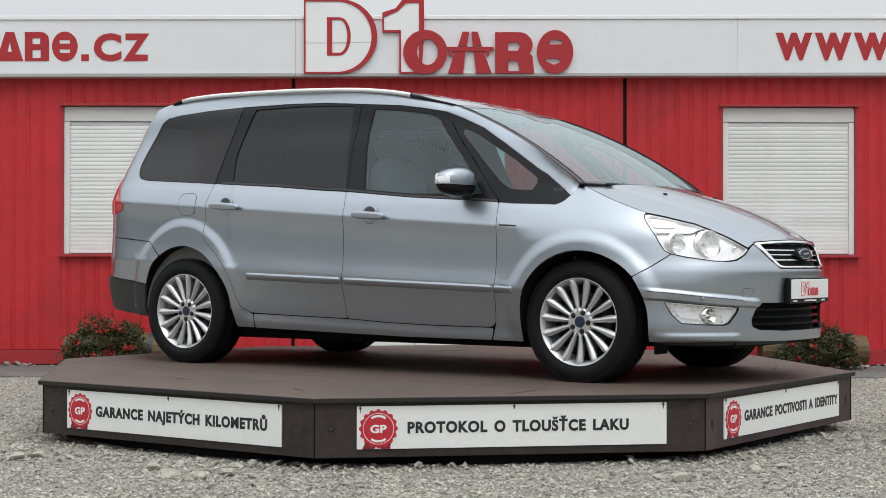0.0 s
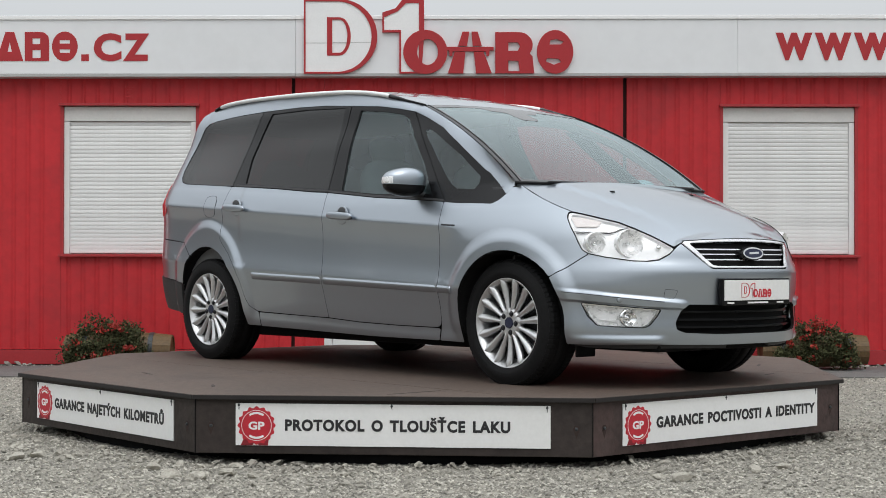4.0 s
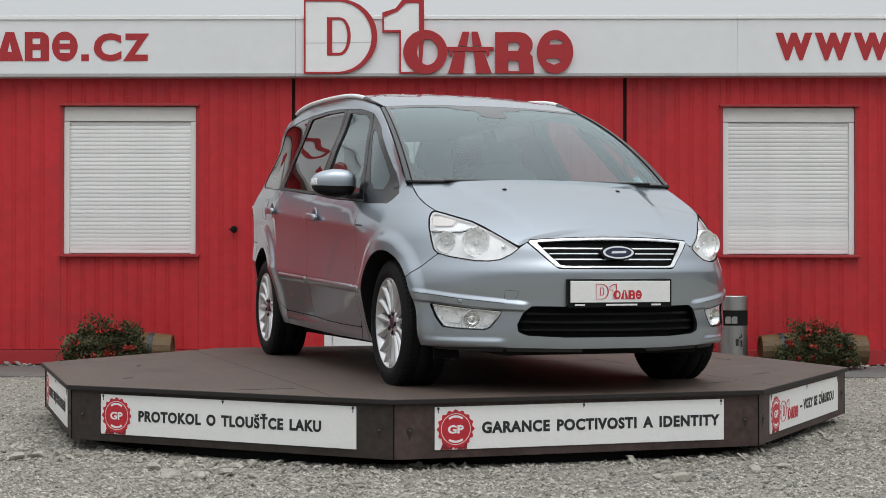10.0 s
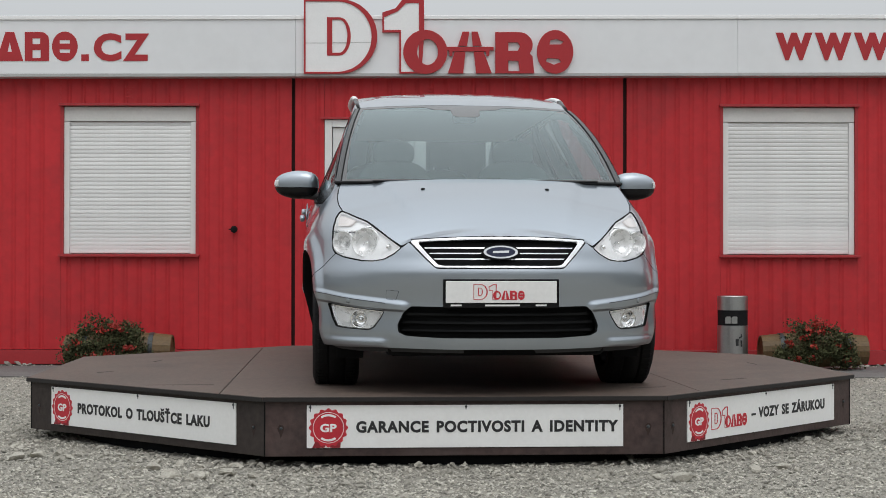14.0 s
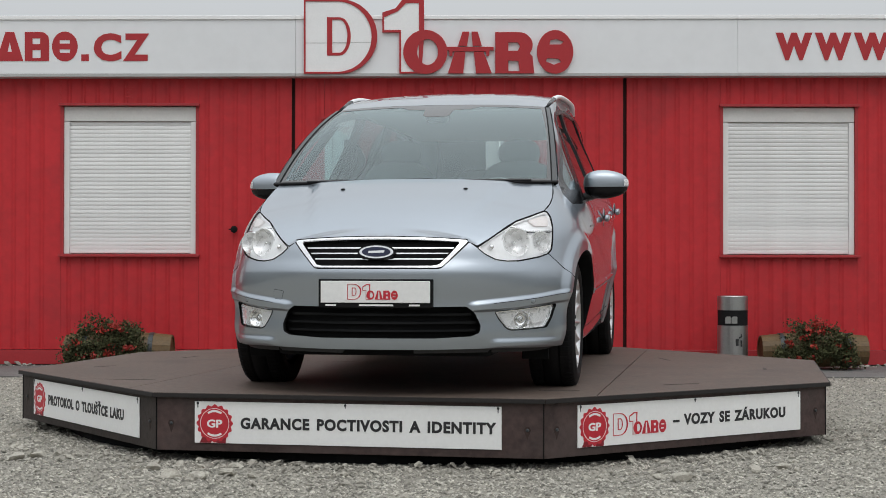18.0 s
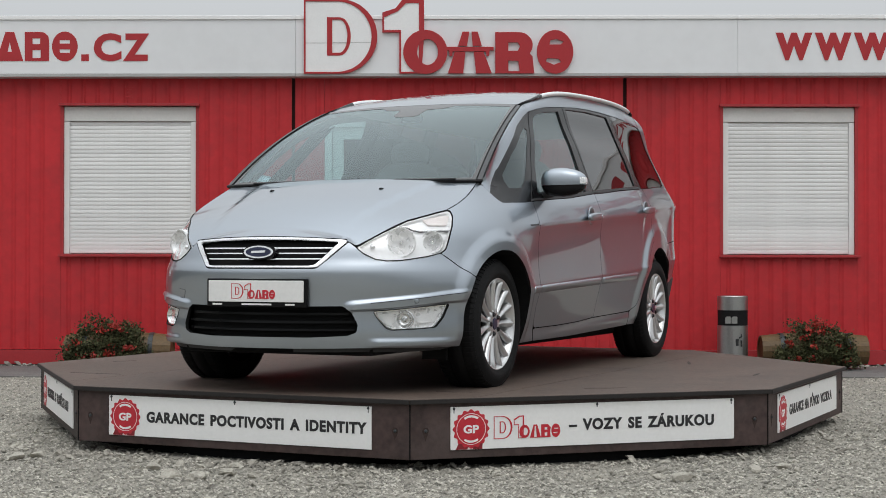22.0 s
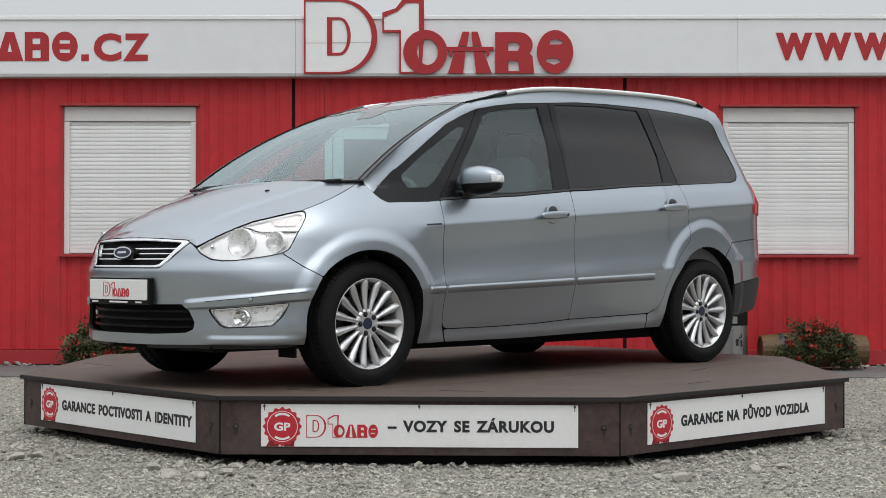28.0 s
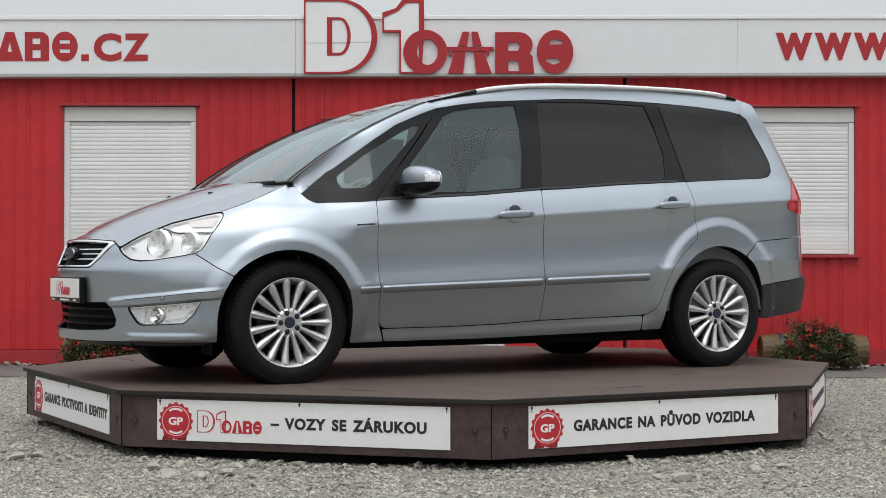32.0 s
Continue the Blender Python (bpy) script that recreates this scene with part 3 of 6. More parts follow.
def turntable():
    t = tagged(new("turntable"), "low octagonal brown display turntable with white boards", "turntable")
    R = APOTHEM / math.cos(radians(22.5))

    def octagon(r):
        return [(r * math.cos(radians(FACE_TURN + 22.5 + 45 * i)), r * math.sin(radians(FACE_TURN + 22.5 + 45 * i))) for i in range(8)]
    # deck boards, cut from the octagon by two long joints
    deck = octagon(R + 0.022)
    cuts = [(-2.6, -1.1575), (-1.1525, 1.1525), (1.1575, 2.6)]
    turn = Matrix.Rotation(radians(FACE_TURN + 90), 4, "Z")
    for lo, hi in cuts:
        for a, b in ((-2.6, 0.1975), (0.2025, 2.6)) if lo < 0 < hi else ((-2.6, 2.6), ):
            bm = prism(deck, DECK_Z - 0.021, DECK_Z)
            for co, no in (((lo, 0, 0), (-1, 0, 0)), ((hi, 0, 0), (1, 0, 0)), ((0, a, 0), (0, -1, 0)), ((0, b, 0), (0, 1, 0))):
                r = bmesh.ops.bisect_plane(bm, geom=bm.verts[:] + bm.edges[:] + bm.faces[:], plane_co=turn @ Vector(co), plane_no=turn.to_3x3() @ Vector(no), clear_outer=True)
                es = [e for e in r["geom_cut"] if isinstance(e, bmesh.types.BMEdge)]
                if es:
                    bmesh.ops.contextual_create(bm, geom=es)
            part("deck_board", bm, M_DECK, t)
    for sx, sy, sl, sa in ((-1.35, -1.55, 0.34, 4), (1.55, -1.2, 0.22, 38), (-1.75, 0.4, 0.2, 80), (1.3, 0.9, 0.3, 110), (0.4, 1.9, 0.4, 10), (1.0, -1.75, 0.2, 20), (-1.9, -0.6, 0.16, 62), (1.95, 0.1, 0.2, 95)):
        m = pose(sx, sy, DECK_Z, 0, 0, sa)
        part("scuff", prism([(-sl / 2, -0.004), (0, -0.012), (sl / 2, -0.003), (sl * 0.3, 0.008), (-sl * 0.35, 0.010)], 0, 0.0012, m), M_SCUFF, t, "dark scrape on the deck")
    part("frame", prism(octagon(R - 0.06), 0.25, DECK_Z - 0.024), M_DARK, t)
    # added black drum just behind the skirt: paints the gap's shade
    part("shade_drum", lathe([(2.18, 0.003), (2.18, 0.26)], 56), M_DARK, t, "black drum added to paint the shade in the gap under the skirt")
    for i in range(8):
        m = Matrix.Rotation(radians(FACE_TURN + 45 * i + 90), 4, "Z") @ pose(0, -APOTHEM, 0)
        half = APOTHEM * math.tan(radians(22.5))
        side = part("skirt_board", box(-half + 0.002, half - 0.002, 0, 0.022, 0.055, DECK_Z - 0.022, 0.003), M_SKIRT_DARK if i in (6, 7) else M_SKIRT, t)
        side.data.transform(m)
        part("edge_strip", box(-half - 0.008, half + 0.008, -0.0265, -0.0208, DECK_Z - 0.022, DECK_Z - 0.0015, 0.0015), M_LIP, t).data.transform(m)
        for x in (-half + 0.075, half - 0.075):
            b = part("bolt", lathe([(0.008, 0), (0.008, 0.005), (0.004, 0.008)], 10), M_HOOP, side)
            b.data.transform(m @ pose(x, 0, 0.185, 90, 0, 0))
            tail = [(x - 0.017, 0.187), (x - 0.013, 0.172), (x - 0.006, 0.158), (x - 0.001, 0.138), (x + 0.004, 0.152), (x + 0.012, 0.170), (x + 0.016, 0.188), (x + 0.009, 0.200), (x - 0.008, 0.201)]
            part("rust_smudge", prism(tail, 0, 0.0008), M_RUST, side).data.transform(m @ pose(0, 0, 0, 90, 0, 0))
        part("corner_seam", box(half - 0.002, half + 0.002, -0.003, 0.018, 0.055, DECK_Z - 0.022), M_SEAM, t).data.transform(m)
    return t


def seal(parent, m):
    """A red scalloped seal with two ribbon ends, printed on a board."""
    r = 0.086
    edge = [((r + 0.005 * math.cos(16 * a)) * math.cos(a), (r + 0.005 * math.cos(16 * a)) * math.sin(a)) for a in [2 * math.pi * i / 96 for i in range(96)]]
    for pts in ([(-0.075, -0.093), (-0.02, -0.093), (0.02, -0.04), (-0.045, -0.03)], [(0.01, -0.093), (0.055, -0.093), (0.06, -0.03), (-0.02, -0.03)]):
        part("ribbon", prism(pts, 0.0, 0.0012, m), M_SEAL_DARK, parent, "dark red ribbon end")
    part("seal", prism(edge, 0.0, 0.002, m), M_SEAL, parent, "red scalloped seal")
    for a0, a1 in ((55, 125), (235, 305)):
        band = arc(0, 0, 0.063, 0.063, a0, a1, 10) + arc(0, 0, 0.053, 0.053, a1, a0, 10)
        part("print_bar", prism(band, 0.002, 0.0026, m), M_SIGN, parent)
    ring = plate_with_holes(arc(0, 0, 0.072, 0.072, 0, 354, 40), [arc(0, 0, 0.0695, 0.0695, 0, 354, 40)], 0.0026, m)
    part("print_ring", ring, M_SIGN, parent)
    lettering("letters", "GP", 0.076, 0.040, m @ Matrix.Translation((-0.038, -0.02, 0.002)), M_SIGN, parent, bold=0.035, depth=0.001)


def by_letters(ob, m, parent):
    """Parts a line of lettering at its gaps into letters, each a part of its own."""
    me = ob.data
    spans = sorted((min(me.vertices[i].co.x for i in p.vertices), max(me.vertices[i].co.x for i in p.vertices), p.index) for p in me.polygons)
    words, right = [], -9.0
    for lo, hi, i in spans:
        if lo - right > 0.0003:
            words.append([])
        words[-1].append(i)
        right = max(right, hi)
    for w in words:
        used = sorted({v for i in w for v in me.polygons[i].vertices})
        at = {v: k for k, v in enumerate(used)}
        wm = bpy.data.meshes.new("letter")
        wm.from_pydata([m @ me.vertices[v].co for v in used], [], [[at[v] for v in me.polygons[i].vertices] for i in w])
        wm.materials.append(M_INK)
        o = new("letter", wm)
        o.parent = parent
    bpy.data.objects.remove(ob)


def board(face, words, x_text, width, turn, mark=None):
    """A white board on one face of the turntable, with seal and words."""
    b = tagged(new("sign_board"), "white board with a red seal and bold black words" if words else "white board with a red seal and dark print", "sign", group="boards on the turntable")
    m = Matrix.Rotation(radians(FACE_TURN + 45 * face + 90), 4, "Z") @ pose(0, -APOTHEM - 0.001, 0)
    part("panel", box(-0.738, 0.738, -0.006, 0.0, 0.094, 0.291, 0.001), M_SIGN, b).data.transform(m)
    flat = m @ pose(0, -0.0062, 0.192, 90, 0, 0)
    seal(b, flat @ Matrix.Translation((-0.638, -0.004, 0)))
    if words:
        by_letters(lettering("letter", words, width, 0.057, Matrix(), M_INK, None, bold=0.045, depth=0.0015, spread=1.12, gaps=1.5), flat @ Matrix.Translation((x_text, -0.028, 0)), b)
    else:
        part("print_bar", prism([(-0.5, -0.02), (0.6, -0.02), (0.6, 0.02), (-0.5, 0.02)], 0, 0.0015, flat), M_INK, b)
    if mark:
        firm_mark(b, flat @ Matrix.Translation((-0.526, -0.055, 0)), 0.345, 0.105)
    for x in (-0.722, 0.0, 0.722):
        s = part("screw", lathe([(0.006, 0), (0.006, 0.003), (0.002, 0.004)], 8), M_HOOP, b)
        s.data.transform(m @ pose(x, -0.006, 0.283, 90, 0, 0))
        part("screw_strap", box(x - 0.002, x + 0.002, -0.0075, -0.006, 0.262 if x else 0.27, 0.295), M_HOOP, b).data.transform(m)
    return b


def firm_mark(parent, m, w, h):
    """The firm's mark in small: plain red shapes."""
    def half(x0, x1, y0, y1, flat):
        return [(x0, y0), (flat, y0), *arc(flat, (y0 + y1) / 2, x1 - flat, (y1 - y0) / 2, -90, 90, 12)[1:-1], (flat, y1), (x0, y1)]
    part("mark_rim", plate_with_holes(half(0, w * .27, 0, h, w * .13), [half(w * .01, w * .245, h * .03, h * .97, w * .125)], 0.0016, m), M_SEAL, parent)
    part("mark_core", plate_with_holes(half(w * .085, w * .175, h * .25, h * .77, w * .13), [half(w * .1, w * .16, h * .29, h * .73, w * .13)], 0.0016, m), M_SEAL, parent)
    o = [(w * .355, 0), (w * .43, 0), (w * .44, h), (w * .37, h), (w * .29, h * .84), (w * .29, h * .58), (w * .355, h * .58)]
    i = [(w * .362, h * .03), (w * .42, h * .03), (w * .42, h * .95), (w * .38, h * .95), (w * .3, h * .8), (w * .3, h * .62), (w * .362, h * .62)]
    part("mark_post", plate_with_holes(o, [i], 0.0016, m), M_SEAL, parent)
    x, bh = w * .37, h * .58
    part("mark_ring", plate_with_holes(arc(x + w * .075, bh / 2, w * .075, bh / 2, 0, 350, 20), [arc(x + w * .085, bh / 2, w * .04, bh * .3, 0, 350, 16)], 0.0022, m), M_SEAL, parent)
    x += w * .155
    part("mark_block", plate_with_holes([(x, 0), (x + w * .16, 0), (x + w * .105, bh), (x + w * .055, bh)], [[(x + w * .06, 0.002), (x + w * .1, 0.002), (x + w * .09, bh * .9), (x + w * .07, bh * .9)]], 0.0018, m), M_SEAL, parent)
    x += w * .165
    part("mark_block", plate_with_holes([(x, 0), (x + w * .14, 0), (x + w * .13, bh * .45), (x + w * .14, bh * .75), (x + w * .1, bh), (x, bh)], [[(x + w * .05, bh * .12), (x + w * .09, bh * .12), (x + w * .09, bh * .38), (x + w * .05, bh * .38)], [(x + w * .05, bh * .58), (x + w * .09, bh * .58), (x + w * .09, bh * .78), (x + w * .05, bh * .78)]], 0.0018, m), M_SEAL, parent)
    x += w * .15
    part("mark_block", plate_with_holes(arc(x + w * .065, bh / 2, w * .065, bh * .52, 0, 350, 20), [[(x + w * .04, bh * .6), (x + w * .1, bh * .6), (x + w * .1, bh * .7), (x + w * .04, bh * .7)], [(x + w * .03, bh * .28), (x + w * .09, bh * .28), (x + w * .09, bh * .38), (x + w * .03, bh * .38)]], 0.0018, m), M_SEAL, parent)


TABLE = turntable()
BOARDS = [board(-2, "GARANCE NAJETÝCH KILOMETRŮ", -0.52, 1.17, 0), board(-1, "PROTOKOL O TLOUŠŤCE LAKU", -0.503, 1.055, 0),
          board(0, "GARANCE POCTIVOSTI A IDENTITY", -0.51, 1.225, 0), board(1, "– VOZY SE ZÁRUKOU", -0.146, 0.772, 0, mark=True),
          board(2, "GARANCE NA PŮVOD VOZIDLA", -0.491, 1.08, 0), board(3, "", 0, 0, 0)]
for b in BOARDS:
    b.parent = None


# ---- flower barrels and litter bin by the wall ----
def flower_barrel(cx, cy, length, seed, spread, centre, top):
    rng = random.Random(seed)
    r = 0.163
    ob = tagged(new("flower_barrel"), "small lying wooden barrel planter full of red geraniums", "planter", group="flower barrels")
    m = pose(cx, cy, r + 0.012, 0, 90, 0)
    # staves with a belly, open at the top
    n = 18
    first = None
    for i in range(n):
        mid_a = math.radians(360 * i / n)
        if abs((math.degrees(mid_a) - 180 + 180) % 360 - 180) < 34:
            continue
        bm = bmesh.new()
        rows = []
        for k in range(7):
            z = -length / 2 + length * k / 6
            rr = r - 0.028 * (2 * z / length) ** 2
            row = []
            for rad, da in ((rr, -0.97), (rr, 0.97), (rr - 0.016, 0.9), (rr - 0.016, -0.9)):
                a = mid_a + da * math.pi / n
                row.append(bm.verts.new((-rad * math.cos(a), rad * math.sin(a), z)))
            rows.append(row)
        for a, b in zip(rows, rows[1:]):
            for q in range(4):
                bm.faces.new((a[q], a[(q + 1) % 4], b[(q + 1) % 4], b[q]))
        bm.faces.new(rows[0][::-1])
        bm.faces.new(rows[-1])
        bmesh.ops.recalc_face_normals(bm, faces=bm.faces[:])
        bm.transform(m)
        part("stave", bm, M_WOOD, ob)
    for z in (-length / 2 + 0.02, length / 2 - 0.02):
        part("barrel_head", lathe([(0.118, z - 0.008), (0.118, z + 0.008)], 20, m), M_WOOD, ob)
    for z in (-length * 0.31, length * 0.31, ):
        rr = r - 0.028 * (2 * z / length) ** 2
        part("hoop", plate_with_holes(arc(0, 0, rr + 0.004, rr + 0.004, 0, 350, 30), [arc(0, 0, rr - 0.004, rr - 0.004, 0, 350, 30)], 0.04, m @ Matrix.Translation((0, 0, z - 0.02))), M_HOOP, ob, "dark iron hoop")
    # foliage: many small crooked leaves round arching stems
    bm, fl = bmesh.new(), bmesh.new()

    def leaf(target, p, s, k):
        u = Vector((rng.gauss(0, 1), rng.gauss(0, 1), rng.gauss(0.3, 0.8))).normalized()
        w = u.orthogonal().normalized()
        w.rotate(Matrix.Rotation(rng.random() * 6.28, 3, u))
        v = u.cross(w)
        pts = [p + w * s * math.cos(a) + v * s * 0.8 * math.sin(a) + u * s * 0.35 * (0.5 - rng.random()) for a in [2 * math.pi * j / k for j in range(k)]]
        target.faces.new([target.verts.new(q) for q in pts])
    def envelope(dx):
        return 0.17 + (top - 0.17) * max(0.0, 1 - (abs(dx) / spread) ** 2.4)
    for _ in range(74):      # loose sprays of leaves, with gaps between them
        dx = rng.uniform(-spread, spread)
        hi = envelope(dx) * rng.uniform(0.80, 1.06)
        z = 0.05 + (hi - 0.05) * rng.random() ** 0.75
        y = cy - 0.10 + rng.gauss(0, 0.07) if z > 0.30 else cy - 0.20 + rng.gauss(0, 0.03)
        c = Vector((centre + dx, y, z))
        for _ in range(92):
            leaf(bm, c + Vector((rng.gauss(0, 0.036), rng.gauss(0, 0.03), rng.gauss(0, 0.028))), rng.uniform(0.006, 0.014), 5)
    for _ in range(34):      # shoots stand out of the mass
        dx = rng.uniform(-spread, spread) * 1.05
        p = Vector((centre + dx, cy - 0.14 + rng.gauss(0, 0.05), envelope(dx) * rng.uniform(0.7, 1.0)))
        lean = Vector((rng.gauss(0, 0.7), rng.gauss(-0.2, 0.3), 1)).normalized()
        for k in range(9):
            leaf(bm, p + lean * 0.011 * k + Vector((rng.gauss(0, 0.010), rng.gauss(0, 0.008), 0)), rng.uniform(0.006, 0.012), 5)
    for _ in range(17):
        dx = rng.uniform(-spread, spread) * 0.9
        z = 0.05 + (envelope(dx) - 0.04) * rng.random() ** 1.3
        c = Vector((centre + dx, cy - 0.21 - 0.05 * rng.random(), z))
        for _ in range(rng.randint(16, 36)):
            leaf(fl, c + Vector((rng.gauss(0, 0.022), rng.gauss(0, 0.02), rng.gauss(0, 0.013))), rng.uniform(0.009, 0.016), 5)
    part("foliage", bm, M_LEAF, ob, "dense green geranium leaves")
    part("blossoms", fl, M_FLOWER, ob, "clusters of red blossom")
    part("soil", box(cx - length * 0.4, cx + length * 0.4, cy - 0.08, cy + 0.08, 0.12, 0.22, 0.01), M_DARK, ob)
    return ob


flower_barrel(-2.82, 4.42, 0.94, 4, 0.36, -2.91, 0.47)
flower_barrel(3.345, 4.42, 0.94, 9, 0.32, 3.33, 0.43)


def litter_bin(cx, cy):
    ob = tagged(new("litter_bin"), "slim brushed steel litter bin with a black band", "litter bin")
    m = pose(cx, cy, 0.04)
    part("body", lathe([(0.130, 0), (0.135, 0.012), (0.135, 0.36)], 36, m), M_STEEL, ob, smooth=False)
    band = part("band", lathe([(0.132, 0.361), (0.132, 0.495)], 36, m), M_DARK, ob, "black band with the opening")
    part("top_sleeve", lathe([(0.135, 0.496), (0.135, 0.615), (0.130, 0.622), (0.118, 0.622), (0.116, 0.58)], 36, m), M_STEEL, ob)
    for a, b in ((-0.075, -0.026), (-0.020, 0.032)):
        part("flap", prism([(a, -0.03), (b, -0.03), (b, 0.024), (b - 0.008, 0.032), (a + 0.012, 0.032), (a, 0.02)], 0, 0.004, pose(cx - 0.015, cy - 0.1325, 0.450, 90, 0, 0)), M_STEEL, band, "steel flap of the opening")
    for pts in ([(0.0, 0.03), (0.03, 0.03), (0.026, -0.03), (0.004, -0.03)], [(0.045, 0.02), (0.058, 0.02), (0.06, -0.04), (0.048, -0.04)], [(0.03, 0.045), (0.06, 0.06), (0.06, 0.05), (0.034, 0.035)], [(0.046, 0.06), (0.058, 0.06), (0.058, 0.072), (0.046, 0.072)]):
        part("pictogram_bar", prism(pts, 0, 0.002, pose(cx + 0.0, cy - 0.1355, 0.253, 90, 0, 0)), M_INK, ob)
    return ob


litter_bin(2.63, 4.42)


def wall_tap(x, z):
    """A small black knob on a short stem."""
    ob = tagged(new("wall_tap"), "small black knob on a short stem on the wall", "wall fitting")
    part("stem", lathe([(0.012, 0), (0.012, 0.05)], 12, pose(x, WALL_Y, z, 90, 0, 0)), M_SEAM, ob)
    part("knob", lathe([(0.02, 0.05), (0.032, 0.055), (0.032, 0.075), (0.015, 0.082)], 14, pose(x, WALL_Y, z, 90, 0, 0)), M_SEAM, ob)
    part("lever", box(x - 0.05, x - 0.015, WALL_Y - 0.07, WALL_Y - 0.058, z - 0.006, z + 0.006, 0.003), M_SEAM, ob)
    return ob


wall_tap(-1.852, 1.255)


def foot_rubble(rng, n):
    x = np.concatenate([rng.uniform(-4.2, -3.5, n // 2), rng.uniform(3.85, 4.3, n - n // 2)])
    return np.stack([x, rng.uniform(4.70, 4.80, n)], 1)


tagged(stones("rubble", 90, foot_rubble, (0.02, 0.07), 21, M_STONE, sink=0.0), "pale stones lying along the wall's foot", "gravel", kind="stuff")

# ---- the car's skin, in its own space: x forward from mid wheelbase, y to its left, z up from the deck ----
def curve(*pts):
    """A smooth line through (x, y) points."""
    n = len(pts)
    d = []
    for i in range(n):
        a, b = pts[max(0, i - 1)], pts[min(n - 1, i + 1)]
        d.append((b[1] - a[1]) / (b[0] - a[0]))

    def f(x):
        if x <= pts[0][0]:
            return pts[0][1] + d[0] * (x - pts[0][0])
        if x >= pts[-1][0]:
            return pts[-1][1] + d[-1] * (x - pts[-1][0])
        i = 0
        while x > pts[i + 1][0]:
            i += 1
        h = pts[i + 1][0] - pts[i][0]
        t = (x - pts[i][0]) / h
        a, b, c, e = pts[i][1], pts[i + 1][1], d[i] * h, d[i + 1] * h
        return a + t * (c + t * ((3 * (b - a) - 2 * c - e) + t * (2 * (a - b) + c + e)))
    return f


def step(a, b, x):
    t = min(1.0, max(0.0, (x - a) / (b - a)))
    return t * t * (3 - 2 * t)


NX, NN = 1.15, 2.35       # where the nose begins to round, and how square it is
TX, TN = -1.85, 2.6       # the same for the tail
half_width = curve((0.16, 0.796), (0.215, 0.819), (0.29, 0.841), (0.42, 0.870), (0.50, 0.891), (0.545, 0.903), (0.575, 0.899), (0.65, 0.893), (0.74, 0.892), (0.82, 0.8965),
                   (0.868, 0.905), (0.884, 0.907), (0.898, 0.903), (0.93, 0.893), (0.98, 0.876), (1.025, 0.857), (1.10, 0.835), (1.30, 0.778), (1.48, 0.722), (1.56, 0.692), (1.62, 0.655), (1.70, 0.59))
plain_width = curve((0.16, 0.796), (0.215, 0.819), (0.29, 0.843), (0.42, 0.873), (0.50, 0.892), (0.545, 0.902), (0.60, 0.903), (0.68, 0.902), (0.76, 0.902), (0.84, 0.899), (0.90, 0.892), (0.98, 0.873), (1.025, 0.857), (1.10, 0.835), (1.30, 0.778), (1.48, 0.722), (1.56, 0.692), (1.62, 0.655), (1.70, 0.59))      # without the crease along the doors
rise = curve((0.2, 0.025), (0.3, 0.035), (0.55, 0.045), (0.75, 0.06), (0.95, 0.068), (1.2, 0.06), (1.5, 0.02), (1.6, 0.01))   # the lines climb towards the tail
nose_x = curve((0.14, 2.26), (0.20, 2.295), (0.28, 2.312), (0.36, 2.306), (0.45, 2.303), (0.54, 2.311), (0.585, 2.311), (0.61, 2.302), (0.64, 2.287), (0.70, 2.265), (0.76, 2.225), (0.84, 2.12), (0.95, 1.95), (1.10, 1.75))
tail_x = curve((0.20, -2.355), (0.35, -2.425), (0.50, -2.440), (0.60, -2.385), (0.80, -2.372), (1.00, -2.350), (1.20, -2.282), (1.40, -2.170), (1.50, -2.080), (1.58, -1.965), (1.70, -1.80))
fender_in = curve((0.6, 0.0), (0.9, 0.01), (1.3, 0.085), (1.5, 0.075), (1.75, 0.035), (2.2, 0.02))
hood_mid = curve((1.20, 1.090), (1.35, 1.068), (1.50, 1.032), (1.62, 0.998), (1.80, 0.940), (2.00, 0.863), (2.11, 0.811), (2.185, 0.772), (2.236, 0.7445))
roof_mid = curve((-2.2, 1.56), (-2.05, 1.612), (-1.9, 1.654), (-1.7, 1.686), (-1.2, 1.706), (-0.7, 1.704), (-0.2, 1.672), (0.2, 1.605), (0.45, 1.538), (0.65, 1.47))
NOSE_A, NOSE_B = 1.12, 0.9


def _table(a, b, n):
    """Angle round a rounded corner by the way along it, in the unrolled length."""
    ph, s = [0.0], [0.0]
    last = (a, 0.0)
    for i in range(1, 401):
        p = math.pi / 2 * i / 400
        q = (a * math.cos(p) ** (2 / n), b * math.sin(p) ** (2 / n))
        s.append(s[-1] + math.hypot(q[0] - last[0], q[1] - last[1]))
        ph.append(p)
        last = q
    return ph, s


_NP, _NS = _table(NOSE_A, NOSE_B, NN)
_TP, _TS = _table(0.5, 0.88, TN)
U_FRONT, U_REAR = NX + _NS[-1], TX - _TS[-1]     # u at the middle of the nose and of the tail


def _angle(ph, s, w):
    lo, hi = 0, len(s) - 1
    w = min(max(w, 0.0), s[-1])
    while hi - lo > 1:
        m = (lo + hi) // 2
        if s[m] <= w:
            lo = m
        else:
            hi = m
    t = (w - s[lo]) / max(s[hi] - s[lo], 1e-9)
    return ph[lo] + t * (ph[hi] - ph[lo])


lean_in = curve((0.90, 0.0), (0.95, 0.0), (1.05, 0.009), (1.15, 0.025), (1.30, 0.046), (1.45, 0.052), (1.60, 0.046), (1.70, 0.042))      # how far the cabin leans in


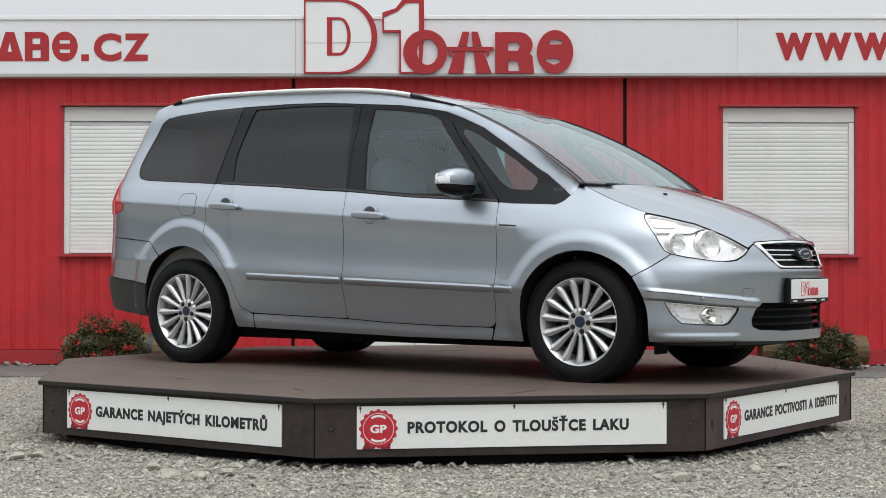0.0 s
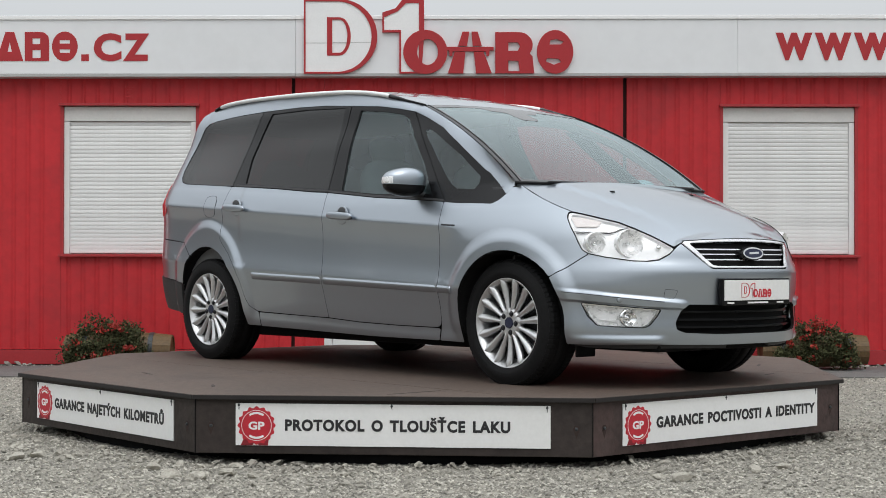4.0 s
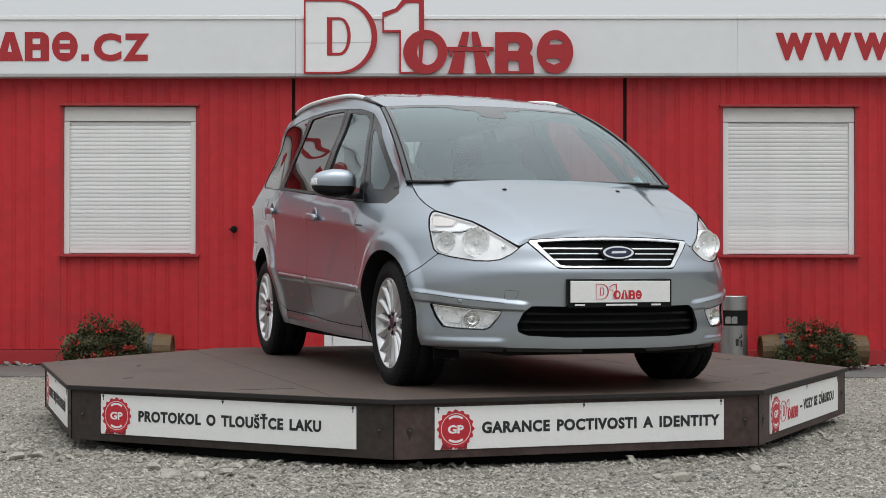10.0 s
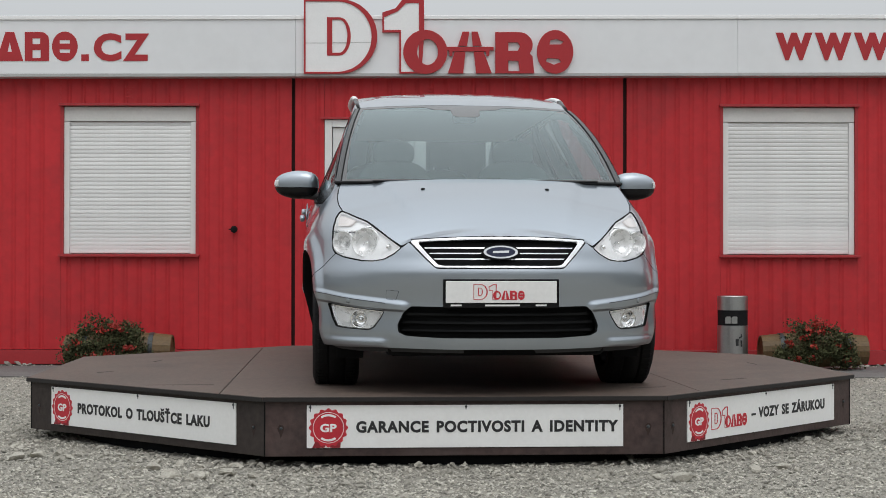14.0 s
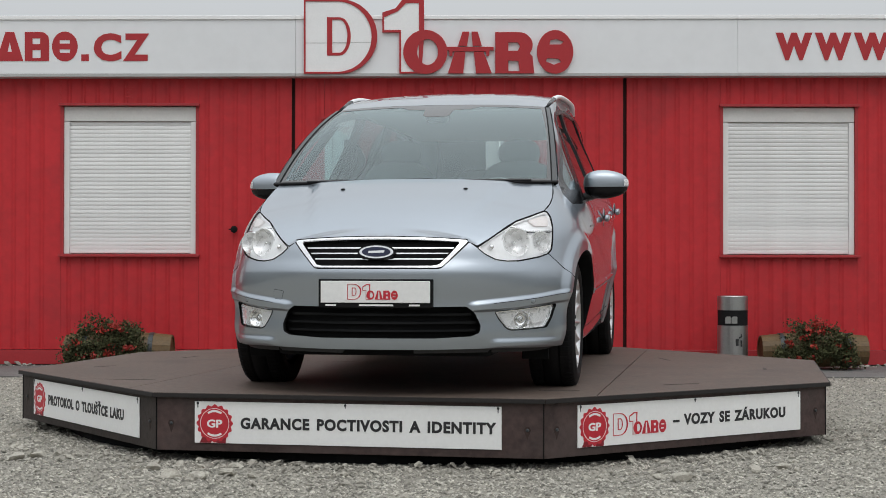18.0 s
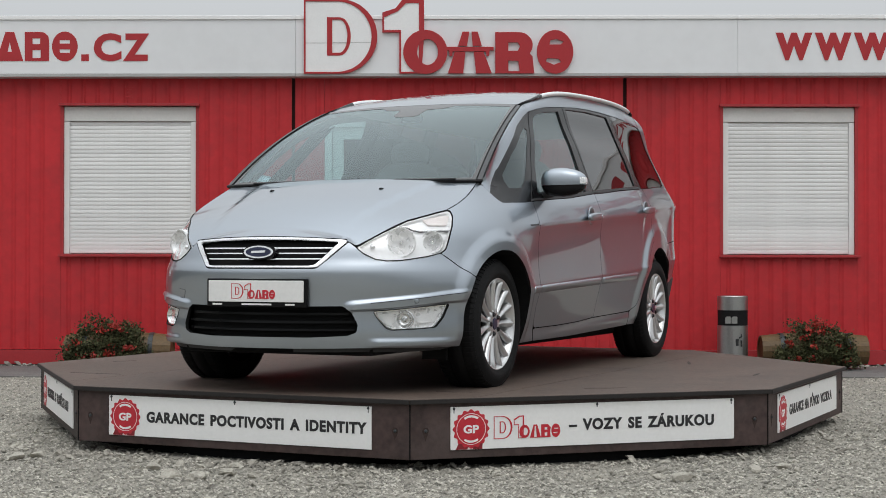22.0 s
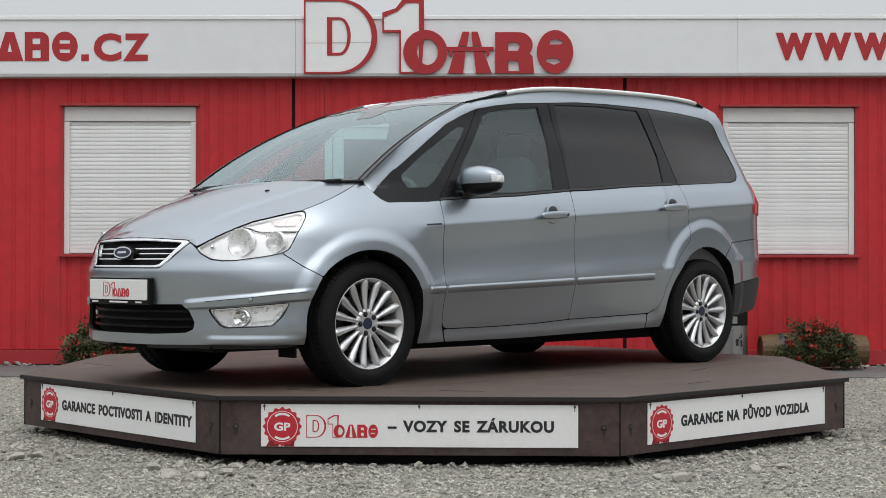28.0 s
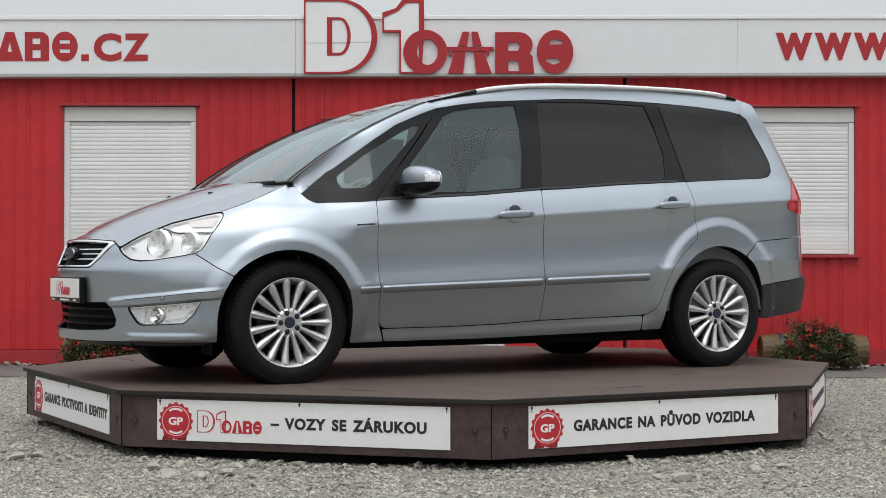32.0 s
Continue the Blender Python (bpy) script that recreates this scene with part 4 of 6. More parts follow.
def arch_bulge(x, z):
    """The raised band round the wheel arches."""
    g = 0.0
    for cx, r0, hi, tall, soft in ((1.415, 0.430, 0.019, 1.0, 0.038), (-1.395, 0.485, 0.020, 0.90, 0.035)):
        r = math.hypot(x - cx, (z - 0.335) * tall)
        g += hi * (1 - step(r0 - 0.03, r0 + soft, r)) * step(0.10, 0.34, z)
    return g


def hull(u, z):
    """The body's left side, nose and tail: u runs like x along the side and on round the corners."""
    lv = z + rise(z) * max(-2.0, min(1.2, u))
    k = step(0.88, 1.20, u)
    b = half_width(lv) * (1 - k) + plain_width(lv) * k
    if u > NX:
        ph = _angle(_NP, _NS, U_FRONT - u)
        c, s = max(math.cos(ph), 0.0), math.sin(ph)
        x, y = NX + (nose_x(z) - NX) * c ** (2 / NN), b * s ** (2 / NN)
        y -= fender_in(min(x, 2.2)) * min(1.0, max(0.0, (z - 0.74) / 0.3) ** 1.5) * (y / b)
    elif u < TX:
        ph = _angle(_TP, _TS, u - U_REAR)
        c, s = max(math.cos(ph), 0.0), math.sin(ph)
        x, y = TX + (tail_x(z) - TX) * c ** (2 / TN), b * s ** (2 / TN)
        y -= (0.07 + 0.006 * step(1.15, 1.35, z) - 0.032 * step(1.38, 1.58, z)) * step(-0.9, -2.1, x) * (y / b)
    else:
        x, y = u, b
        if x > 0.6:
            y -= fender_in(x) * min(1.0, max(0.0, (z - 0.74) / 0.3) ** 1.5)
        if x < -1.0:
            y -= (0.07 + 0.006 * step(1.15, 1.35, z) - 0.032 * step(1.38, 1.58, z)) * step(-0.9, -2.1, x)
    if u > NX and z < 0.76:      # the bumper's corners are squarer than the wings above
        y += (0.036 + 0.030 * (1 - step(0.26, 0.44, z))) * step(1.42, 1.86, x) * (1 - step(1.95, 2.3, x)) * (1 - step(0.48, 0.76, z))
    if -1.0 < u < 1.1:      # the sill stands out a little under the doors
        y += 0.008 * (1 - step(0.235, 0.297, lv)) * step(1.1, 0.95, u) * step(-1.0, -0.9, u)
    if z > 0.95:
        d = lean_in(z) * (1 - step(1.15, 1.45, x)) * min(1, y / 0.6)
        x, y = x - 0.72 * d, y - d
    y -= 0.018 * step(1.28, 1.46, z) * step(-1.6, -0.3, x) * min(1, y / 0.6)
    return (x, y + arch_bulge(x, z) * min(1, y / 0.6), z)


ledge_low = curve((0.30, 0.396), (0.475, 0.401), (0.64, 0.409), (0.77, 0.422), (0.93, 0.437), (1.05, 0.447))
ledge_high = curve((0.30, 0.430), (0.475, 0.446), (0.64, 0.463), (0.76, 0.475), (0.87, 0.487), (1.05, 0.504))


def nose(s, z):
    """Nose and front corners in one: s from the middle, to the left positive; with the bumper's ledge and lip."""
    a = abs(s)
    x, y, zz = hull(U_FRONT - a, z)
    t = step(0.42, 0.48, a) * (1 - step(0.90, 1.10, a))
    lo, hi = ledge_low(a), ledge_high(a)
    out = 0.014 * t * step(lo - 0.006, lo + 0.006, z) * (1 - step(hi - 0.018, hi + 0.006, z))
    t2 = step(0.53, 0.60, a) * (1 - step(0.88, 1.05, a))
    out += 0.011 * t2 * step(0.220, 0.234, z) * (1 - step(0.248, 0.278, z))
    n = Vector((0.75, 0.66 * step(0.1, 0.7, a), 0)).normalized()
    return (x + n.x * out, math.copysign(y + n.y * out, s), zz)


# the bonnet's rim: along the wing seam, over the headlamp to the grille's corner, and over the grille to the middle
BONNET_SIDE = [hull(u, z) for u, z in ((1.462, 1.043), (1.55, 1.013), (1.70, 0.955), (1.80, 0.917), (1.888, 0.882), (1.960, 0.867), (2.040, 0.847), (2.111, 0.827), (2.165, 0.800), (2.208, 0.772), (2.265, 0.735), (2.318, 0.703), (2.366, 0.731))]
BONNET_SIDE += [nose(sx, 0.7455 - 0.0145 * (sx / 0.42) ** 2) for sx in (0.36, 0.3, 0.24, 0.18, 0.12, 0.06, 0.0)]


def bonnet_rim(x):
    """The rim's half width and height at x."""
    e = BONNET_SIDE
    if x <= e[0][0]:
        return e[0][1], e[0][2]
    for p, q in zip(e, e[1:]):
        if p[0] <= x <= q[0]:
            t = (x - p[0]) / max(q[0] - p[0], 1e-9)
            return p[1] + t * (q[1] - p[1]), p[2] + t * (q[2] - p[2])
    return e[-1][1], e[-1][2]


def hood_top(x, y):
    ye, ze = bonnet_rim(x)
    m = hood_mid(min(x, BONNET_SIDE[-1][0]))
    return m - (m - ze) * min(1.15, abs(y) / max(ye, 0.02)) ** 2.1


def roof_top(x, y):
    return roof_mid(x) - (0.022 + 0.023 * step(0.5, -0.6, x) - 0.015 * step(-0.8, -1.6, x)) * (abs(y) / 0.62) ** 2.6


def roof_edge(x):
    """The roof's half width between the rails' outer feet, tapering to the rear."""
    return 0.603 - 0.050 * step(-0.9, -1.95, x)


COWL_X, HEAD_X = 1.43, 0.46


def screen_edge(s):
    return 0.756 - 0.10 * s - 0.03 * s * s


def screen(s, y):
    """The windscreen: s from 0 at the cowl to 1 at the roof."""
    a = abs(y)
    x0, x1 = COWL_X - 0.078 * (a / 0.72) ** 2, HEAD_X + 0.01 * (a / 0.6) ** 2
    z0, z1 = 1.047, roof_top(HEAD_X, a)
    k = 0.04 * 4 * s * (1 - s)
    return (x0 + (x1 - x0) * s + k * 0.5, y, z0 + (z1 - z0) * s + k * 0.85)




# ---- car materials ----
def car_paint():
    m = material("silver_blue_metallic", (0.388, 0.429, 0.476), 0.36, metal=0.95, coat=1.0, var=0.03, scale=1.5, fine=900)
    m.node_tree.nodes["Principled BSDF"].inputs["Coat Roughness"].default_value = 0.02
    m.node_tree.nodes["Principled BSDF"].inputs["Specular Tint"].default_value = (0.55, 0.56, 0.58, 1)
    return m


M_PAINT = car_paint()
M_TRIM = material("black_window_trim", (0.008, 0.008, 0.009), 0.22, var=0.1, spec=0.2)
M_PLASTIC = material("dark_grey_plastic", (0.028, 0.028, 0.030), 0.6, var=0.15, bump=0.1, bump_scale=400)
M_CHROME = material("chrome", (0.84, 0.85, 0.86), 0.17, metal=1.0, var=0.02)
M_ALLOY = material("silver_alloy", (0.66, 0.665, 0.67), 0.34, metal=0.75, coat=0.4, var=0.04)
M_RAIL = material("satin_rail", (0.80, 0.805, 0.81), 0.4, metal=0.15, var=0.03)
M_TYRE = material("tyre_rubber", (0.008, 0.008, 0.0085), 0.75, var=0.2, scale=10, bump=0.2, bump_scale=90, dirt=(0.020, 0.019, 0.018), dirt_amount=0.2, dirt_scale=6, spec=0.2)
M_MOULDING = material("grey_screen_moulding", (0.05, 0.052, 0.055), 0.4, var=0.1)
M_HUB = material("dark_hub_cap", (0.02, 0.025, 0.06), 0.3)
M_BOLT = material("dark_wheel_bolt", (0.05, 0.05, 0.055), 0.35, metal=0.8)
M_BOWL = material("lamp_bowl", (0.90, 0.905, 0.91), 0.28, metal=0.35, var=0.14, scale=40, fine=120)
M_REFLECT = material("lamp_reflector", (0.93, 0.935, 0.94), 0.14, metal=0.95, var=0.10, scale=25, fine=60)
M_LAMPBED = material("lamp_bezel", (0.93, 0.935, 0.94), 0.30, metal=0.25, coat=0.4, var=0.05)
M_TAIL = material("red_lamp_plastic", (0.50, 0.012, 0.018), 0.15, coat=0.6, var=0.1)
M_AMBER = material("pale_indicator", (0.80, 0.74, 0.72), 0.2, coat=0.5, var=0.06)
M_BLUE = material("dark_blue_badge", (0.006, 0.011, 0.045), 0.35, coat=0.2)
M_PLATE = material("white_plate", (0.80, 0.80, 0.79), 0.35, var=0.04)
M_SEAT = material("grey_seat_cloth", (0.13, 0.13, 0.135), 0.85, var=0.2, bump=0.2, bump_scale=300)
M_DASH = material("grey_dash_plastic", (0.17, 0.17, 0.175), 0.65, var=0.1)
M_LINER = material("pale_grey_headliner", (0.72, 0.72, 0.71), 0.9, var=0.05)
M_FRIT = material("black_glass_border", (0.012, 0.013, 0.014), 0.08, var=0.05)
M_FRIT.node_tree.nodes["Principled BSDF"].inputs["IOR"].default_value = 1.95
G_CLEAR = glass("clear_windscreen_glass", (0.74, 0.92, 0.92), clear=0.96, ior=1.95, film=0.05, gloss=(0.86, 0.98, 1.0))
G_FRONT = glass("green_tinted_glass", (0.56, 0.74, 0.75), clear=0.80, ior=1.65, film=0.03, gloss=(0.9, 0.99, 1.0))
G_DARK = glass("dark_privacy_glass", (0.045, 0.045, 0.05), clear=0.8, ior=1.48)
G_REAR = glass("tinted_rear_window_glass", (0.5, 0.5, 0.5), clear=0.9, ior=1.52)
G_LAMP = glass("clear_lamp_lens", (1.0, 1.0, 1.0), clear=0.96)


# ---- panels: an outline in a flat map, laid on the skin ----
def rounded(poly, r=0.02, n=4):
    """The outline with its corners eased."""
    out, k = [], len(poly)
    for i in range(k):
        p, a, b = Vector(poly[i][:2]), Vector(poly[i - 1][:2]), Vector(poly[(i + 1) % k][:2])
        da, db = a - p, b - p
        ang = da.angle(db) if da.length > 1e-6 and db.length > 1e-6 else math.pi
        if ang > 2.85 or r <= 0:
            out.append((p.x, p.y))
            continue
        q = min(r, da.length * 0.45, db.length * 0.45)
        s, e = p + da.normalized() * q, p + db.normalized() * q
        for j in range(n + 1):
            t = j / n
            w = s * (1 - t) ** 2 + p * 2 * t * (1 - t) + e * t * t
            out.append((w.x, w.y))
    return out


def dense(poly, gap):
    out = []
    for i in range(len(poly)):
        a, b = Vector(poly[i]), Vector(poly[(i + 1) % len(poly)])
        k = max(1, int((b - a).length / gap))
        out += [tuple(a + (b - a) * j / k) for j in range(k)]
    return out


def shrunk(poly, d):
    area = sum(poly[i - 1][0] * poly[i][1] - poly[i][0] * poly[i - 1][1] for i in range(len(poly)))
    sg, out = (1 if area > 0 else -1), []
    for i in range(len(poly)):
        a, p, b = Vector(poly[i - 1]), Vector(poly[i]), Vector(poly[(i + 1) % len(poly)])
        t = (b - a)
        if t.length < 1e-9:
            continue
        t.normalize()
        out.append((p.x - t.y * sg * d, p.y + t.x * sg * d))
    return out


ARCH_BANDS = ((1.415, 0.425, 1.0), (-1.395, 0.485, 0.90))
LINE_LEVELS = sorted([0.16 + 0.028 * i for i in range(53) if not 0.84 < 0.16 + 0.028 * i < 0.925] + [0.225, 0.237, 0.250, 0.262, 0.273, 0.284, 0.295, 0.848, 0.860, 0.870, 0.878, 0.884, 0.890, 0.898, 0.908, 0.920])


def level_z(u, lv):
    """The height at u of one of the lines that climb along the side."""
    z, x = lv, max(-2.0, min(1.2, u))
    for _ in range(4):
        z = lv - rise(z) * x
    return z


def panel(name, outline, fmap, mat, parent, label="", side=1, gap=0.03, holes=(), ease=0.012, seam=0.0015, rim=0.016, lift=0.0):
    """A sheet over an outline (and holes) in the map's plane, with its edges folded inwards."""
    from mathutils.geometry import delaunay_2d_cdt
    loops = [shrunk(dense(rounded(outline, ease), gap), seam)] + [dense(rounded(h, 0.008), gap) for h in holes]
    pts, edges = [], []
    for lp in loops:
        s = len(pts)
        pts += [Vector(p) for p in lp]
        edges += [(s + i, s + (i + 1) % len(lp)) for i in range(len(lp))]
    xs, ys = [p.x for p in pts], [p.y for p in pts]
    bd = [(p.x, p.y) for p in pts]
    cell, spots = {}, []
    for bx, by in bd:
        cell.setdefault((math.floor(bx / gap), math.floor(by / gap)), []).append((bx, by))
    if fmap == hull:      # points along the arch bands and the side's own lines
        for cx, r0, tall in ARCH_BANDS:
            for r in (r0 - 0.045, r0 - 0.03, r0 - 0.015, r0, r0 + 0.015, r0 + 0.032, r0 + 0.05):
                spots += [(cx + r * math.cos(a), 0.335 + r * math.sin(a) / tall, 0.3) for a in [math.pi * i / 70 for i in range(71)]]
        for lv in LINE_LEVELS:
            k = int((max(xs) - min(xs)) / gap) + 2
            for i in range(k):
                u = min(xs) + gap * i
                spots.append((u, level_z(u, lv), 0.3 if 0.84 < lv < 0.92 else 0.5))
    else:
        if fmap == nose and gap < 0.02:      # along the ledge and the lip
            for i in range(-80, 81):
                s = i * 0.014
                a = abs(s)
                lo, hi = ledge_low(a), ledge_high(a)
                if a > 0.40:
                    spots += [(s, z, 0.2) for z in (lo - 0.009, lo - 0.004, lo, lo + 0.004, lo + 0.009, hi - 0.022, hi - 0.016, hi - 0.010, hi - 0.004, hi + 0.002, hi + 0.008, hi + 0.014)]
                    spots += [(s, z, 0.2) for z in (0.229, 0.234, 0.240, 0.247, 0.253, 0.260, 0.267, 0.274, 0.282)]
        for i in range(int((max(xs) - min(xs)) / gap) + 1):
            for j in range(int((max(ys) - min(ys)) / gap) + 1):
                spots.append((min(xs) + gap * (i + 0.5), min(ys) + gap * (j + 0.5), 0.5))
    for gx, gy, close in spots:
        if min(xs) < gx < max(xs) and min(ys) < gy < max(ys) and inside((gx, gy), loops[0]) and not any(inside((gx, gy), h) for h in loops[1:]):
            ci, cj = math.floor(gx / gap), math.floor(gy / gap)
            near = [q for i in (-1, 0, 1) for j in (-1, 0, 1) for q in cell.get((ci + i, cj + j), ())]
            if all((gx - q[0]) ** 2 + (gy - q[1]) ** 2 > (gap * close) ** 2 for q in near):
                pts.append(Vector((gx, gy)))
                cell.setdefault((ci, cj), []).append((gx, gy))
    vs, _, fs, ov, *_ = delaunay_2d_cdt(pts, edges, [], 1, 1e-7)
    tri = []
    for f in fs:
        c = sum((vs[i] for i in f), Vector((0, 0))) / len(f)
        if inside(c, loops[0]) and not any(inside(c, h) for h in loops[1:]):
            tri.append(list(f))
    co, no, e = [], [], 0.004
    for v in vs:
        p = Vector(fmap(v.x, v.y))
        n = (Vector(fmap(v.x + e, v.y)) - Vector(fmap(v.x - e, v.y))).cross(Vector(fmap(v.x, v.y + e)) - Vector(fmap(v.x, v.y - e)))
        n.normalize()
        co.append(p)
        no.append(n)
    # the map's turn decides which way is out
    mid = sum(co, Vector()) / len(co)
    out = Vector((mid.x * 0.25, mid.y, max(0.0, mid.z - 0.6) * 1.2)) if abs(mid.y) > 0.3 else Vector((mid.x, 0, max(0, mid.z - 0.5) * 2))
    if sum(no, Vector()).dot(out) < 0:
        no = [-n for n in no]
    co = [p + n * lift for p, n in zip(co, no)]
    nv = len(co)
    faces = []
    for f in tri:
        a, b, c = co[f[0]], co[f[1]], co[f[2]]
        faces.append(f if (b - a).cross(c - a).dot(no[f[0]]) > 0 else f[::-1])
    count = {}
    for f in faces:
        for i in range(len(f)):
            count[(f[i], f[(i + 1) % len(f)])] = 1
    rimmap = {}

    def low(i, k):
        if (i, k) not in rimmap:
            rimmap[(i, k)] = len(co)
            co.append(co[i] - no[i] * (rim if k else 0))
            no.append(no[i])
        return rimmap[(i, k)]
    rimfaces = []
    for a, b in list(count):
        if (b, a) not in count and mat not in (G_CLEAR, G_FRONT, G_DARK, G_REAR):
            rimfaces.append([low(b, 0), low(a, 0), low(a, 1), low(b, 1)])
    if side < 0:
        co = [Vector((p.x, -p.y, p.z)) for p in co]
        no = [Vector((n.x, -n.y, n.z)) for n in no]
        faces = [f[::-1] for f in faces]
        rimfaces = [f[::-1] for f in rimfaces]
    me = bpy.data.meshes.new(name)
    me.from_pydata(co, [], faces + rimfaces)
    me.polygons.foreach_set("use_smooth", [True] * len(me.polygons))
    me.normals_split_custom_set_from_vertices([tuple(n) for n in no])
    me.materials.append(mat)
    if mat == M_PAINT and lift <= 0:
        me.materials.append(M_SEAM)
        me.polygons.foreach_set("material_index", [0] * len(faces) + [1] * len(rimfaces))
    ob = new(name, me)
    ob.parent = parent
    if mat in (G_CLEAR, G_FRONT, G_DARK, G_REAR):
        ob.visible_shadow = False
    if label:
        tagged(ob, label)
    return ob


def tube(points, radius, n=8, bm=None, flat=1.0, closed=False):
    """A rod along points, with an oval section."""
    bm = bm or bmesh.new()
    pts = [Vector(p) for p in points]
    rings = []
    for i, p in enumerate(pts):
        a, b = pts[max(0, i - 1)], pts[min(len(pts) - 1, i + 1)]
        if closed:
            a, b = pts[i - 1], pts[(i + 1) % len(pts)]
        t = (b - a).normalized()
        u = t.cross(Vector((0, 0, 1)))
        u = u.normalized() if u.length > 1e-4 else Vector((1, 0, 0))
        v = u.cross(t)
        r = radius(i / (len(pts) - 1)) if callable(radius) else radius
        rings.append([bm.verts.new(p + u * r * math.cos(2 * math.pi * k / n) + v * r * flat * math.sin(2 * math.pi * k / n)) for k in range(n)])
    pairs = list(zip(rings, rings[1:])) + ([(rings[-1], rings[0])] if closed else [])
    for a, b in pairs:
        for k in range(n):
            bm.faces.new((a[k], a[(k + 1) % n], b[(k + 1) % n], b[k]))
    if not closed:
        bm.faces.new(rings[0][::-1])
        bm.faces.new(rings[-1])
    bmesh.ops.recalc_face_normals(bm, faces=bm.faces[:])
    return bm


def blob(m, nu=20, nv=12, square=2.6):
    """A rounded block: a squared-off ellipsoid of unit half-size, posed and sized by m."""
    bm = bmesh.new()

    def pw(v):
        return math.copysign(abs(v) ** (2 / square), v)
    rows = []
    for j in range(nv + 1):
        b = -math.pi / 2 + math.pi * j / nv
        rows.append([bm.verts.new(m @ Vector((pw(math.cos(b)) * pw(math.cos(2 * math.pi * i / nu)), pw(math.cos(b)) * pw(math.sin(2 * math.pi * i / nu)), pw(math.sin(b))))) for i in range(nu)])
    for a, b in zip(rows, rows[1:]):
        for i in range(nu):
            bm.faces.new((a[i], a[(i + 1) % nu], b[(i + 1) % nu], b[i]))
    bmesh.ops.remove_doubles(bm, verts=bm.verts[:], dist=1e-5)
    bmesh.ops.recalc_face_normals(bm, faces=bm.faces[:])
    return bm


def sized(x, y, z, sx, sy, sz, rx=0, ry=0, rz=0):
    return pose(x, y, z, rx, ry, rz) @ Matrix.Diagonal((sx, sy, sz, 1))


# ---- the car ----
CAR = tagged(new("car"), "silver-blue metallic family van with dark rear windows and alloy wheels", "car")
ARCH_F, ARCH_R = (1.415, 0.33, 0.360), (-1.395, 0.335, 0.392)
DLO_LOW = [(1.377, 0.984), (1.324, 0.952), (1.269, 0.934), (0.987, 0.944), (0.904, 0.952), (0.734, 0.965), (0.323, 0.991), (-0.132, 1.034), (-0.292, 1.043), (-0.662, 1.075), (-1.165, 1.108), (-1.456, 1.127), (-1.79, 1.148), (-1.858, 1.163), (-1.893, 1.195), (-1.905, 1.25)]
DLO_TOP = [(-1.88, 1.33), (-1.82, 1.44), (-1.775, 1.525), (-1.72, 1.555), (-1.64, 1.568), (-1.390, 1.583), (-1.072, 1.591), (-0.705, 1.592), (-0.426, 1.583), (-0.148, 1.560), (0.125, 1.537), (0.302, 1.511), (0.464, 1.481), (0.573, 1.442), (0.739, 1.374), (0.884, 1.286), (1.007, 1.200), (1.118, 1.120), (1.25, 1.054)]
SEAM_F = [(0.904, 0.952), (0.916, 0.822), (0.911, 0.612), (0.905, 0.529), (0.897, 0.500), (0.895, 0.402), (0.885, 0.310)]
SEAM_B = [(-0.132, 1.034), (-0.121, 0.943), (-0.124, 0.739), (-0.128, 0.553), (-0.139, 0.515), (-0.137, 0.405), (-0.130, 0.305)]
SEAM_R = [(-1.165, 1.108), (-1.190, 0.997), (-1.195, 0.903), (-1.210, 0.847), (-1.206, 0.770), (-1.100, 0.683), (-1.015, 0.597), (-0.978, 0.504), (-0.955, 0.412), (-0.923, 0.357), (-0.872, 0.327)]
HEAD_LOW = [(2.322, 0.697), (2.285, 0.668), (2.229, 0.641), (2.170, 0.634), (2.107, 0.636), (1.972, 0.655), (1.895, 0.671), (1.862, 0.690)]
HEAD_TOP = [(1.845, 0.735), (1.838, 0.800), (1.842, 0.852), (1.862, 0.878), (1.888, 0.882), (1.960, 0.867), (2.111, 0.827), (2.208, 0.772)]


def arch_line(a, lo, hi, n=18):
    return [(a[0] + a[2] * math.cos(radians(lo + (hi - lo) * i / n)), a[1] + a[2] * math.sin(radians(lo + (hi - lo) * i / n))) for i in range(n + 1)]


